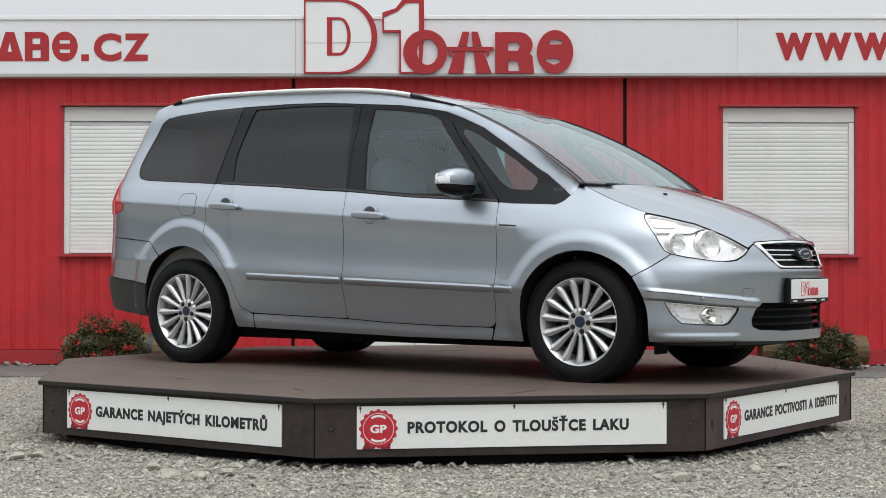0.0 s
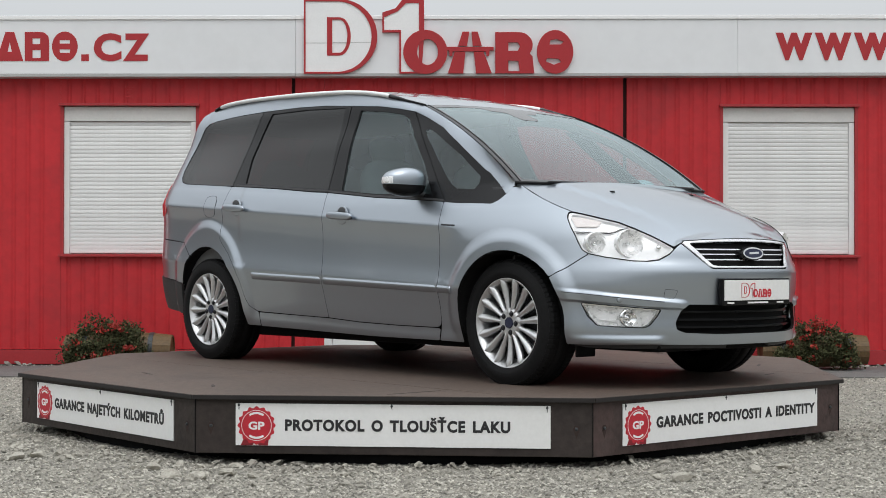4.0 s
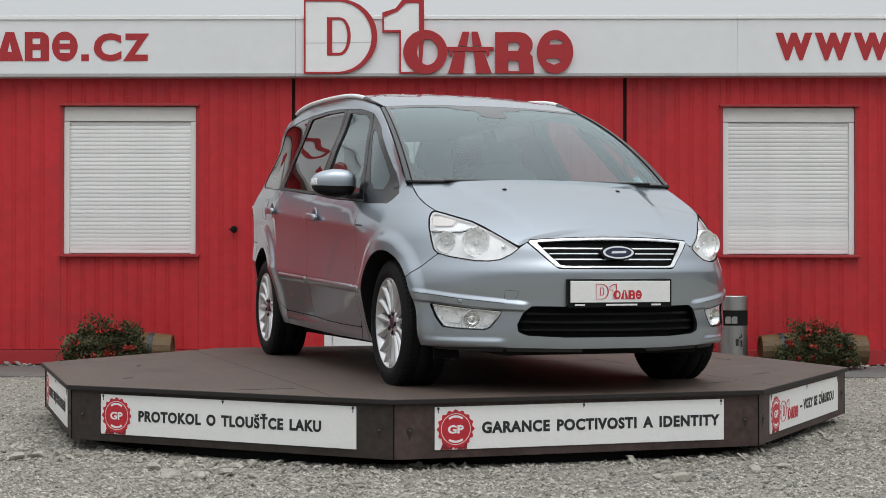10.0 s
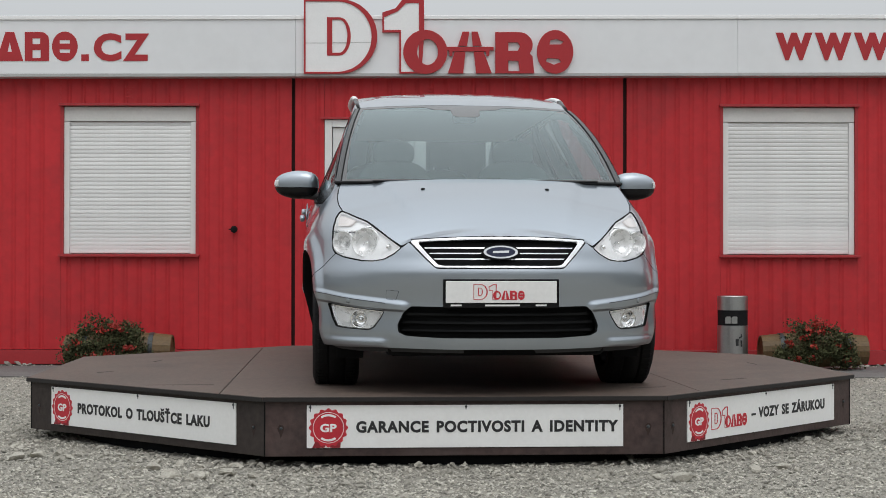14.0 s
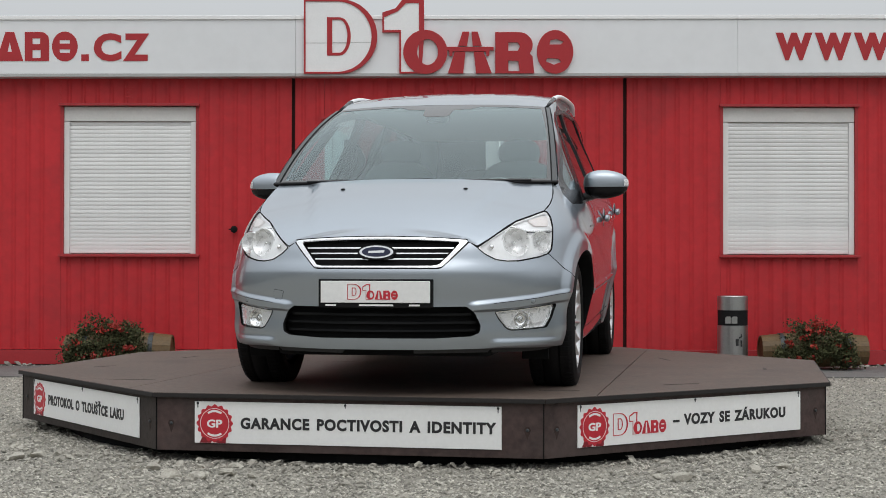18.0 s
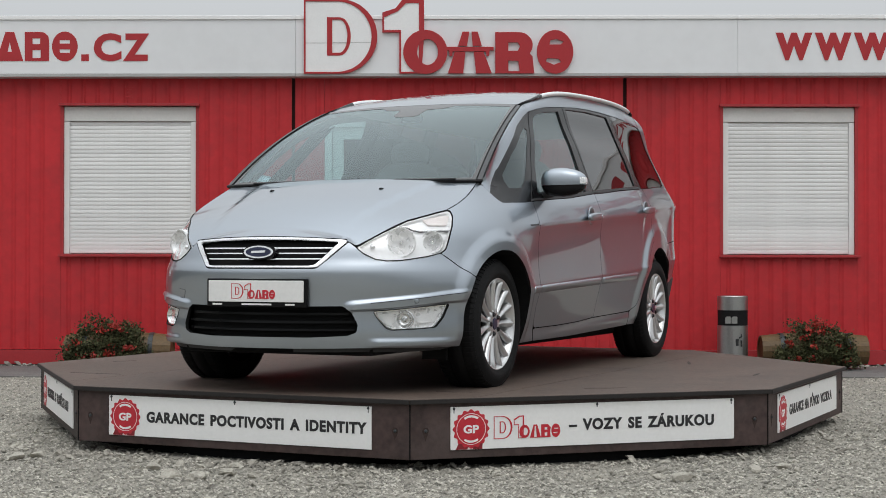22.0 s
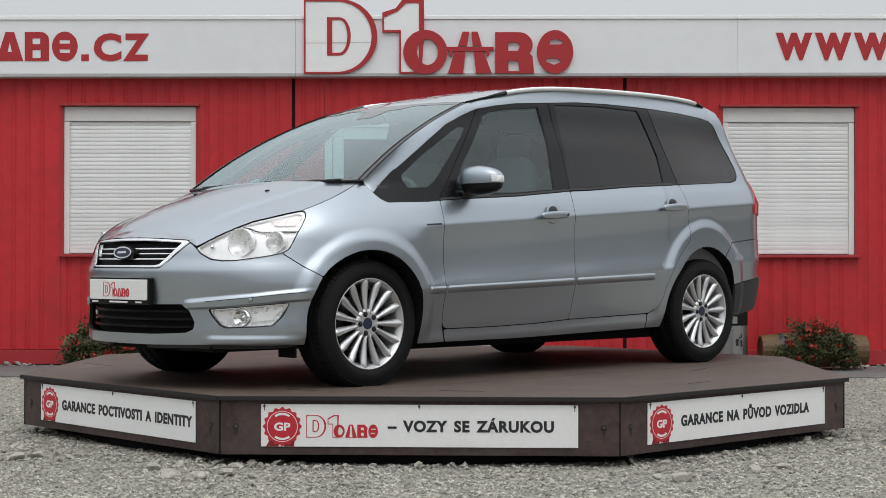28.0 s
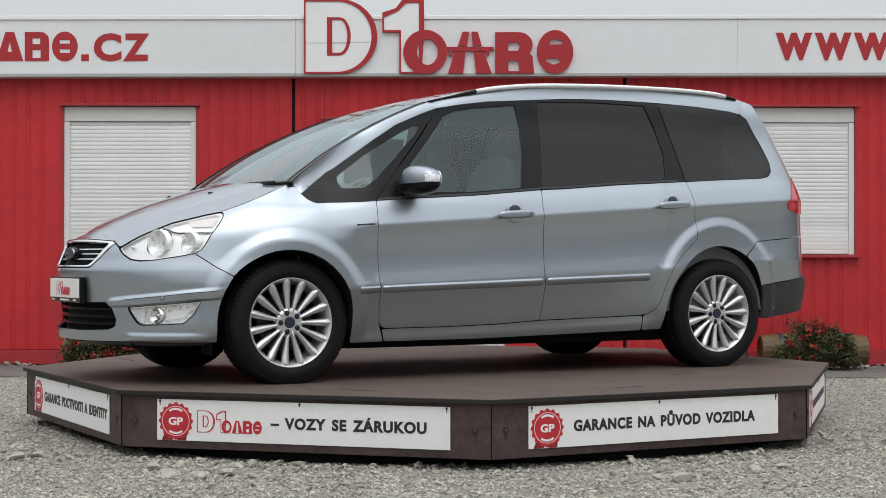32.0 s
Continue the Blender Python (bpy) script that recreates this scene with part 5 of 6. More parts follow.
def cant_rail(side):
    """Windscreen pillar, roof edge and rear pillar in one strip above the windows."""
    low = [(1.462, 1.043), (1.42, 1.015), (1.377, 0.984)] + DLO_TOP[:2:-1] + [(-1.74, 1.567), (-1.85, 1.588), (-2.0, 1.584), (-2.10, 1.580), (-2.22, 1.573), (-2.33, 1.565), (-2.6, 1.565), (-2.85, 1.565), (U_REAR, 1.565)]
    # upper edge: up the windscreen's side, then along the roof
    rows, dens = [], []
    for (a, b) in zip(low, low[1:]):
        m = max(1, int(math.dist(a, b) / 0.03))
        dens += [(a[0] + (b[0] - a[0]) * i / m, a[1] + (b[1] - a[1]) * i / m) for i in range(m)]
    dens.append(low[-1])
    co, no, faces, w = [], [], [], 7
    for u, z in dens:
        p = Vector(hull(u, z))
        if u < -1.73:      # tucked behind the rear wing's edge
            p = Vector(hull(u, z - 0.010)) * 0.996 + Vector((0, 0, 0.004 * p.z))
        if u > HEAD_X - 0.02:
            s = min(1.0, max(0.0, (1.352 - p.x) / (1.352 - HEAD_X - 0.01)))
            q = Vector(screen(s, screen_edge(s)))
        elif u < -1.74:      # round the roof's rear corner to the middle of the tailgate
            yy = roof_edge(-1.905) * max(0.0, 1 - ((u + 1.74) / (U_REAR + 1.74)) ** 1.6)
            k_out = min(1.0, (-1.74 - u) / 0.12)
            x = -1.851 - 0.054 * k_out - 0.125 * (1 - (yy / roof_edge(-1.905)) ** 4)
            q = Vector((x, yy, roof_top(x, yy)))
        else:
            x = HEAD_X + (u - HEAD_X + 0.02) * 1.06
            yy = roof_edge(x) + 0.002
            q = Vector((x, yy, roof_top(x, yy)))
        c = Vector(hull(u + 0.0 * (q.x - p.x), z + 0.5 * (q.z - p.z)))
        c = Vector((p.x + (q.x - p.x) * 0.4, min(c.y, (p.y + q.y) / 2 + 0.018), p.z + (q.z - p.z) * 0.66))
        if u < -1.74:
            f = 0.4 - 0.15 * min(1.0, (-1.74 - u) / 0.12)
            c = Vector((p.x + (q.x - p.x) * f, p.y + (q.y - p.y) * f, p.z + (q.z - p.z) * 0.9))
        rows.append([p * (1 - t) ** 2 + c * 2 * t * (1 - t) + q * t * t for t in [i / (w - 1) for i in range(w)]])
    for r in rows:
        co += r
    for i in range(len(rows) - 1):
        for j in range(w - 1):
            faces.append((i * w + j, i * w + j + 1, (i + 1) * w + j + 1, (i + 1) * w + j))
    n0 = len(co)
    for i, r in enumerate(rows):      # inner lip, folded in along the windows
        co.append(r[0] + Vector((0, -0.02, 0.004)))
    for i in range(len(rows) - 1):
        faces.append((i * w, (i + 1) * w, n0 + i + 1, n0 + i))
    if side < 0:
        co = [Vector((p.x, -p.y, p.z)) for p in co]
    me = bpy.data.meshes.new("roof_side")
    me.from_pydata(co, [], faces)
    me.materials.append(M_PAINT)
    me.polygons.foreach_set("use_smooth", [True] * len(me.polygons))
    bm = bmesh.new()
    bm.from_mesh(me)
    bmesh.ops.recalc_face_normals(bm, faces=bm.faces[:])
    fx = max(bm.faces, key=lambda f: abs(f.calc_center_median().y))
    if fx.normal.y * side < 0:
        bmesh.ops.reverse_faces(bm, faces=bm.faces[:])
    for e in bm.edges:
        if all(v.index >= 0 for v in e.verts) and len(e.link_faces) == 2 and e.calc_face_angle(0) > 0.9:
            e.smooth = False
    bm.to_mesh(me)
    bm.free()
    ob = new("roof_side", me)
    ob.parent = CAR
    return ob


def moulding(parent, u0, u1, side):
    """A slim rub strip along a door, flat-faced with a sloping top."""
    bm, rows, n = bmesh.new(), [], 40
    prof = ((0.0, -0.004), (0.02, 0.005), (0.06, 0.008), (0.66, 0.010), (0.74, 0.0092), (0.96, 0.002), (1.0, -0.004))
    for i in range(n + 1):
        u = u0 + (u1 - u0) * i / n
        k = (0.89 - u) / 1.76
        lo, hi = 0.467 + 0.057 * k, 0.508 + 0.060 * k
        end = 0.0 if 0 < i < n else -0.010
        row = []
        for t, out in prof:
            x, y, z = hull(u, lo + (hi - lo) * t)
            row.append(bm.verts.new((x, side * (y + out + end), z)))
        rows.append(row)
    for a, b in zip(rows, rows[1:]):
        for j in range(len(prof) - 1):
            f = bm.faces.new((a[j], a[j + 1], b[j + 1], b[j]))
            f.smooth = True
    bmesh.ops.recalc_face_normals(bm, faces=bm.faces[:])
    part("rub_strip", bm, M_PAINT, parent)


def side_panels(side):
    front_arch = arch_line(ARCH_F, 178, 38.8)
    panel("front_wing", [*SEAM_F, (0.872, 0.270), (0.850, 0.208), (1.050, 0.205), *front_arch, (1.895, 0.671), (1.862, 0.690), *HEAD_TOP[:5], (1.70, 0.955), (1.55, 1.013), (1.462, 1.043), (1.405, 1.005), *DLO_LOW[:4]],
          hull, M_PAINT, CAR, side=side)
    fd = panel("front_door", [*SEAM_F, (0.868, 0.285), (0.840, 0.279), (0.50, 0.281), (0.155, 0.289), *SEAM_B[::-1], (0.323, 0.991), (0.734, 0.965)], hull, M_PAINT, CAR, side=side)
    rd = panel("rear_door", [*SEAM_B, (-0.55, 0.315), (-0.82, 0.323), *SEAM_R[::-1], (-0.662, 1.075), (-0.292, 1.043)], hull, M_PAINT, CAR, side=side)
    rear_arch = arch_line(ARCH_R, 2, 122)
    panel("rear_wing", [*SEAM_R, (-0.85, 0.318), (-0.85, 0.235), (-0.985, 0.238), *rear_arch, (-1.70, 0.757), (-2.10, 0.793), (-2.42, 0.797), (-2.42, 1.0), (-2.40, 1.3), (-2.33, 1.565), (-2.10, 1.580), (-1.85, 1.588), (-1.74, 1.567), (-1.722, 1.556), *DLO_TOP[2::-1], *DLO_LOW[:10:-1]],
          hull, M_PAINT, CAR, side=side)
    panel("sill", [(0.866, 0.274), (0.846, 0.208), (0.26, 0.210), (-0.30, 0.222), (-0.846, 0.234), (-0.846, 0.320), (-0.55, 0.313), (-0.13, 0.303), (0.155, 0.287), (0.50, 0.279), (0.84, 0.277)], hull, M_PAINT, CAR, side=side)
    panel("name_bar", [(0.935, 0.824), (1.035, 0.818), (1.035, 0.826), (0.935, 0.832)], hull, M_BOLT, CAR, "small dark name bar", side=side, lift=0.002, ease=0, seam=0, rim=0.002)
    # rub strips along the doors
    moulding(CAR, 1.022, 0.902, side)
    for door, u0, u1 in ((fd, 0.888, -0.126), (rd, -0.145, -0.868)):
        moulding(door, u0, u1, side)
    # black window surround and panes
    q_glass = [(1.096, 1.085), (0.942, 1.202), (0.712, 1.336), (0.624, 1.375), (0.592, 1.368), (0.621, 1.332), (0.894, 1.065), (0.957, 1.024), (1.078, 1.017), (1.097, 1.053)]
    f_glass = [(0.790, 1.000), (0.678, 1.158), (0.417, 1.445), (0.332, 1.478), (0.188, 1.501), (-0.062, 1.528), (-0.066, 1.400), (-0.040, 1.223), (-0.011, 1.044), (0.318, 1.014)]
    r_glass = [(-0.220, 1.554), (-0.142, 1.056), (-0.600, 1.088), (-1.020, 1.122), (-1.040, 1.278), (-1.014, 1.439), (-0.975, 1.570), (-0.618, 1.573)]
    c_top, c_low = [(-1.078, 1.589), (-1.121, 1.329)], (-1.161, 1.110)
    panel("quarter_window_frame", [(1.377, 0.984), (1.324, 0.952), (1.269, 0.934), (0.987, 0.944), (0.910, 0.952), (0.705, 1.195), (0.458, 1.480), (0.573, 1.442), (0.739, 1.374), (0.884, 1.286), (1.007, 1.200), (1.118, 1.120), (1.25, 1.054)], hull, M_TRIM, CAR, side=side, holes=[q_glass], lift=-0.004, ease=0.004)
    panel("quarter_glass", q_glass, hull, G_FRONT, CAR, side=side, lift=-0.006, seam=-0.002, rim=0.003, ease=0.008)
    panel("window_frame", [(0.903, 0.953), (0.734, 0.965), (0.323, 0.991), (-0.132, 1.034), (-0.158, 1.561), (0.125, 1.537), (0.302, 1.511), (0.448, 1.483), (0.696, 1.200)], hull, M_TRIM, fd, side=side, holes=[f_glass], lift=-0.003, ease=0.004)
    panel("window_glass", f_glass, hull, G_FRONT, fd, side=side, lift=-0.012, seam=-0.004, rim=0.003, ease=0.008)
    panel("window_frame", [(-0.136, 1.036), (-0.292, 1.043), (-0.662, 1.075), c_low, *c_top[::-1], (-0.705, 1.592), (-0.426, 1.583), (-0.165, 1.561)], hull, M_TRIM, rd, side=side, holes=[r_glass], lift=-0.003, ease=0.004)
    panel("window_glass", r_glass, hull, G_DARK, rd, side=side, lift=-0.010, seam=-0.004, rim=0.003, ease=0.008)
    panel("rear_quarter_glass", [(-1.165, 1.112), (-1.125, 1.329), (-1.082, 1.589), (-1.390, 1.583), (-1.64, 1.568), (-1.72, 1.555), (-1.775, 1.525), (-1.82, 1.44), (-1.88, 1.33), *DLO_LOW[:10:-1]], hull, G_DARK, CAR, side=side, lift=-0.003, ease=0.004, rim=0.004)
    panel("belt_moulding", [(0.900, 0.955), (0.734, 0.968), (0.323, 0.994), (-0.13, 1.037), (-0.13, 1.047), (0.323, 1.004), (0.734, 0.978), (0.890, 0.966)], hull, M_PLASTIC, fd, side=side, lift=0.003, ease=0, seam=0)
    panel("belt_moulding", [(-0.136, 1.040), (-0.292, 1.047), (-0.662, 1.079), (-1.10, 1.106), (-1.10, 1.117), (-0.662, 1.090), (-0.292, 1.058), (-0.136, 1.051)], hull, M_PLASTIC, rd, side=side, lift=0.003, ease=0, seam=0)
    for ol in ([(-1.020, 1.100), (-0.999, 1.577), (-1.134, 1.577), (-1.220, 1.115)], [(0.0, 1.03), (-0.092, 1.535), (-0.253, 1.545), (-0.16, 1.05)], [(0.95, 0.965), (0.426, 1.435), (0.366, 1.455), (0.82, 0.985)]):
        panel("pillar", ol, hull, M_TRIM, CAR, side=side, lift=-0.018, ease=0, rim=0.005)
    # cloth trim inside, over the doors
    up = [p for p in DLO_TOP if -1.75 < p[0]]
    panel("inner_trim", [(u, z - 0.035) for u, z in up] + [(u, min(z + (0.06 if u < -0.2 else 0.010), 1.64)) for u, z in up[::-1]], hull, M_DASH, CAR, side=side, lift=-0.024, ease=0, seam=0, rim=0.003)
    # lamps at the rear, bumper
    panel("tail_lamp", [(-2.085, 1.115), (-2.01, 1.03), (-1.965, 0.99), (-1.985, 0.955), (-2.07, 0.938), (-2.43, 0.935), (-2.43, 1.17), (-2.15, 1.17)], hull, M_TAIL, CAR, "red tail lamp", side=side, lift=0.006, ease=0.02)
    panel("bumper_corner", [*arch_line(ARCH_R, 122.6, 158.8, 6), (-1.76, 0.492), (-2.15, 0.540), (U_REAR + 0.002, 0.55), (U_REAR + 0.002, 0.79), (-2.42, 0.795), (-2.10, 0.791), (-1.70, 0.755)], hull, M_PAINT, CAR, side=side)
    panel("bumper_skirt", [*arch_line(ARCH_R, 159.4, 186, 5), (-1.80, 0.285), (-2.2, 0.33), (U_REAR + 0.002, 0.34), (U_REAR + 0.002, 0.546), (-2.15, 0.536), (-1.76, 0.487)], hull, M_PLASTIC, CAR, "dark grey lower rear bumper", side=side, lift=0.006)
    panel("tailgate", [(-2.425, 0.80), (U_REAR + 0.002, 0.80), (U_REAR + 0.002, 1.15), (-2.425, 1.15)], hull, M_PAINT, CAR, side=side)
    panel("rear_window", [(-2.36, 1.150), (U_REAR + 0.002, 1.150), (U_REAR + 0.002, 1.57), (-2.31, 1.57)], hull, G_REAR, CAR, side=side, rim=0.004, lift=-0.008)
    cant_rail(side)
    door_handle(0.075, 0.893, side, fd, side > 0)
    door_handle(-1.015, 0.965, side, rd, False)


def door_handle(u, z, side, parent, key):
    """A pull handle over its oval dish."""
    x, y, _ = hull(u, z)
    part("handle", blob(sized(x, side * (y + 0.026), z, 0.116, 0.016, 0.022, 0, 3.5, 0), 24, 12, 3.2), M_PAINT, parent, smooth=True)
    part("dish", blob(sized(x - 0.002, side * (y + 0.001), z + 0.005, 0.056, 0.006, 0.054), 20, 8, 2.0), M_PAINT, parent, smooth=True)
    # the hollow's shade is painted as a dark grey lump on the dish
    part("hollow_shade", blob(sized(x - 0.002, side * (y + 0.004), z + 0.024, 0.038, 0.005, 0.028), 16, 8, 2.0), M_MOULDING, parent, "dark grey lump painting the shade of the hollow behind the handle", smooth=True)
    if key:
        part("lock", lathe([(0.008, 0), (0.008, 0.003)], 12, pose(x - 0.085, side * (y + 0.042), z + 0.004, -90 * side, 0, 0)), M_CHROME, parent)


def front_end():
    S = U_FRONT

    def both(left):
        return [(S - u, z) for u, z in left] + [(u - S, z) for u, z in left[::-1]]
    arch = [(u, z) for u, z in arch_line(ARCH_F, 38.5, -8, 7)]
    fog = [(2.228, 0.398), (1.862, 0.430), (1.857, 0.424), (1.882, 0.368), (1.931, 0.320), (2.019, 0.314), (2.142, 0.309), (2.169, 0.320), (2.208, 0.366)]
    fogs = [[(S - u, z) for u, z in fog], [(u - S, z) for u, z in fog]]
    intake = both([(2.60, 0.420), (2.364, 0.423), (2.321, 0.392), (2.288, 0.335), (2.290, 0.300), (2.328, 0.284), (2.50, 0.276)])
    left = [(2.50, 0.597), (2.484, 0.602), (2.36, 0.722), (2.322, 0.697), (2.285, 0.666), (2.229, 0.638), (2.170, 0.631), (2.107, 0.633), (1.972, 0.652), (1.896, 0.6695), *arch, (1.772, 0.225), (1.95, 0.222), (2.185, 0.226), (2.52, 0.222)]
    bumper = panel("front_bumper", both(left), nose, M_PAINT, CAR, gap=0.0145, holes=[*fogs, intake], ease=0.008)
    for sg in (1, -1):
        joint = [(sg * (0.545 + 0.01 * i), ledge_high(0.545 + 0.01 * i) - 0.017) for i in range(48)]
        part("bumper_joint", tube([Vector(nose(*q)) + Vector((0.0006, sg * 0.0006, 0.0)) for q in joint], 0.0016, 5), M_BOLT, bumper)
        p = Vector(nose(sg * 0.748, 0.447))
        part("parking_sensor", lathe([(0.012, -0.004), (0.012, 0.0015), (0.010, 0.003), (0.0, 0.0032)], 16, Matrix.Translation(p) @ Vector((0.75, sg * 0.6, 0)).to_track_quat("Z", "Y").to_matrix().to_4x4()), M_PAINT, bumper, smooth=True)
        part("sensor_gap", lathe([(0.0135, -0.004), (0.0135, 0.0005)], 16, Matrix.Translation(p) @ Vector((0.75, sg * 0.6, 0)).to_track_quat("Z", "Y").to_matrix().to_4x4()), M_SEAM, bumper)
    tow = [(-0.538, 0.499), (-0.475, 0.493), (-0.496, 0.450), (-0.546, 0.455)]
    panel("tow_cover_gap", tow, nose, M_SEAM, bumper, lift=0.0006, gap=0.012, ease=0.008, rim=0.001, seam=0)
    panel("tow_cover", tow, nose, M_PAINT, bumper, lift=0.0014, gap=0.012, ease=0.008, rim=0.001, seam=0.0015)
    panel("undertray_lip", both([(1.80, 0.226), (1.80, 0.205), (1.86, 0.196), (2.05, 0.192), (2.3, 0.194), (2.60, 0.190), (2.60, 0.226)][::-1]), nose, M_PLASTIC, bumper, "dark plastic lip under the bumper", lift=-0.03, gap=0.04, ease=0, rim=0.12)
    # lower air intake
    panel("intake_backing", both([(2.60, 0.430), (2.330, 0.432), (2.28, 0.40), (2.255, 0.347), (2.262, 0.308), (2.32, 0.278), (2.50, 0.268)]), nose, M_SEAM, bumper, lift=-0.055, rim=0.0)
    for z in (0.312, 0.349, 0.386):
        a = 2.30 if z < 0.36 else 2.33
        panel("intake_slat", both([(2.50, z + 0.007), (a, z + 0.007), (a, z - 0.007), (2.50, z - 0.007)]), nose, M_TRIM, bumper, lift=-0.026, rim=0.025, ease=0)
    # grille: chrome surround, black bed, three bright bars, oval badge
    def brim(drop, end):
        return [(S - s, 0.7445 - 0.0145 * (s / 0.42) ** 2 - drop) for s in (0.06, 0.14, 0.22, 0.30, end)]
    outer = both([*brim(0.0, 0.412), (2.368, 0.722), (2.484, 0.606), (2.51, 0.602)])
    inner = both([*brim(0.0085, 0.378), (2.405, 0.716), (2.498, 0.614), (2.53, 0.609)])
    grille = panel("grille", outer, nose, M_CHROME, CAR, "chrome-framed grille", holes=[inner], lift=0.005, rim=0.009, ease=0.006, seam=0.001, gap=0.02)
    part("grille_shadow_line", tube([Vector(nose(s, 0.7475 - 0.0145 * (s / 0.42) ** 2)) + Vector((0.004, 0, 0)) for s in [-0.42 + 0.03 * i for i in range(29)]], 0.0035, 6), M_SEAM, grille)
    panel("grille_bed", outer, nose, M_SEAM, grille, lift=-0.03, rim=0)
    for z, a in ((0.646, 2.478), (0.672, 2.455), (0.698, 2.432)):
        panel("grille_bar", both([(2.50, z + 0.0022), (a, z + 0.002), (a + 0.003, z - 0.002), (2.50, z - 0.0022)]), nose, M_CHROME, grille, lift=-0.008, rim=0.006, ease=0, seam=0)
    bx = nose(0, 0.672)[0]
    bm = pose(bx + 0.004, 0, 0.674, 90, 0, 90) @ pose(0, 0, 0, -8, 0, 0)
    oval = arc(0, 0, 0.080, 0.030, 0, 354, 40)
    part("badge_seat", prism([(x * 1.13, y * 1.2) for x, y in oval], -0.025, 0.006, bm), M_TRIM, grille)
    part("badge_rim", prism(oval, -0.02, 0.012, bm), M_CHROME, grille, "chrome oval badge rim")
    part("badge", prism([(x * 0.84, y * 0.76) for x, y in oval], 0.012, 0.0145, bm), M_BLUE, grille, "dark blue oval badge")
    part("badge_mark", prism([(-0.038, -0.006), (0.036, -0.004), (0.040, 0.007), (-0.036, 0.004)], 0.0145, 0.0158, bm), M_CHROME, grille)
    # plate and holder, with the firm's mark in plain shapes
    px = nose(0, 0.5)[0]
    holder = part("plate_holder", box(px - 0.02, px + 0.006, -0.270, 0.270, 0.416, 0.550, 0.005), M_TRIM, CAR, "black number plate holder")
    part("plate", box(px + 0.006, px + 0.012, -0.258, 0.258, 0.440, 0.541, 0.003), M_PLATE, holder, "white dealer plate")
    face = pose(px + 0.0122, 0, 0.455, 90, 0, 90)
    firm_mark(holder, face @ Matrix.Translation((-0.13, 0, 0)), 0.245, 0.072)
    for a, b in ((-0.075, 0.085), (-0.235, -0.185), (0.16, 0.21)):
        part("print_bar", prism([(a, -0.030), (b, -0.030), (b, -0.022), (a, -0.022)], -0.005, 0.0, face @ Matrix.Translation((0, 0, -0.0005))), M_PLATE, holder)
    # bonnet
    def bonnet(x, y):
        a = abs(y)
        edge = 0.54 - 0.22 * (x - 1.4)
        return (x, y, hood_top(x, y) + 0.012 * (1 - step(edge - 0.05, edge + 0.005, a)) * step(2.22, 1.80, x))
    rear = [(COWL_X + 0.012 - 0.082 * (y / 0.72) ** 2, y) for y in (0.0, 0.15, 0.3, 0.45, 0.6, 0.69)]
    half = rear[1:] + [(p[0], p[1]) for p in BONNET_SIDE[:-1]]
    ol = [rear[0]] + half + [(BONNET_SIDE[-1][0], 0.0)] + [(x, -y) for x, y in half[::-1]]
    hood = panel("bonnet", ol, bonnet, M_PAINT, CAR, gap=0.03, ease=0.008, seam=0.003, rim=0.018)
    for y in (0.315, -0.315):
        part("washer_jet", blob(sized(1.62, y, hood_top(1.62, y) + 0.010, 0.016, 0.012, 0.008), 10, 6), M_TRIM, hood, smooth=True)
    # scuttle panel under the screen, and wipers
    def scuttle(x, y):
        return (x, y, 1.035 - 0.10 * (x - 1.43) * 0 - 0.01 * (abs(y) / 0.7) ** 2)
    panel("scuttle", [(1.45, 0.0), (1.40, 0.45), (1.36, 0.735), (1.20, 0.77), (1.15, 0.74), (1.30, 0.4), (1.36, 0.0), (1.30, -0.4), (1.15, -0.74), (1.20, -0.77), (1.36, -0.735), (1.40, -0.45)], scuttle, M_PLASTIC, CAR, ease=0, seam=0)
    for pts in ([(0.000, 0.62), (-0.004, 0.3), (-0.008, 0.02)], [(0.010, 0.10), (0.0, -0.25), (-0.004, -0.56)]):
        w = tube([Vector(screen(s, y)) + Vector((0.012, 0, 0.004)) for s, y in pts], 0.006, 6)
        part("wiper", w, M_TRIM, CAR, "black wiper")
    for side in (1, -1):
        headlamp(side)
        fog_lamp(side, fog)


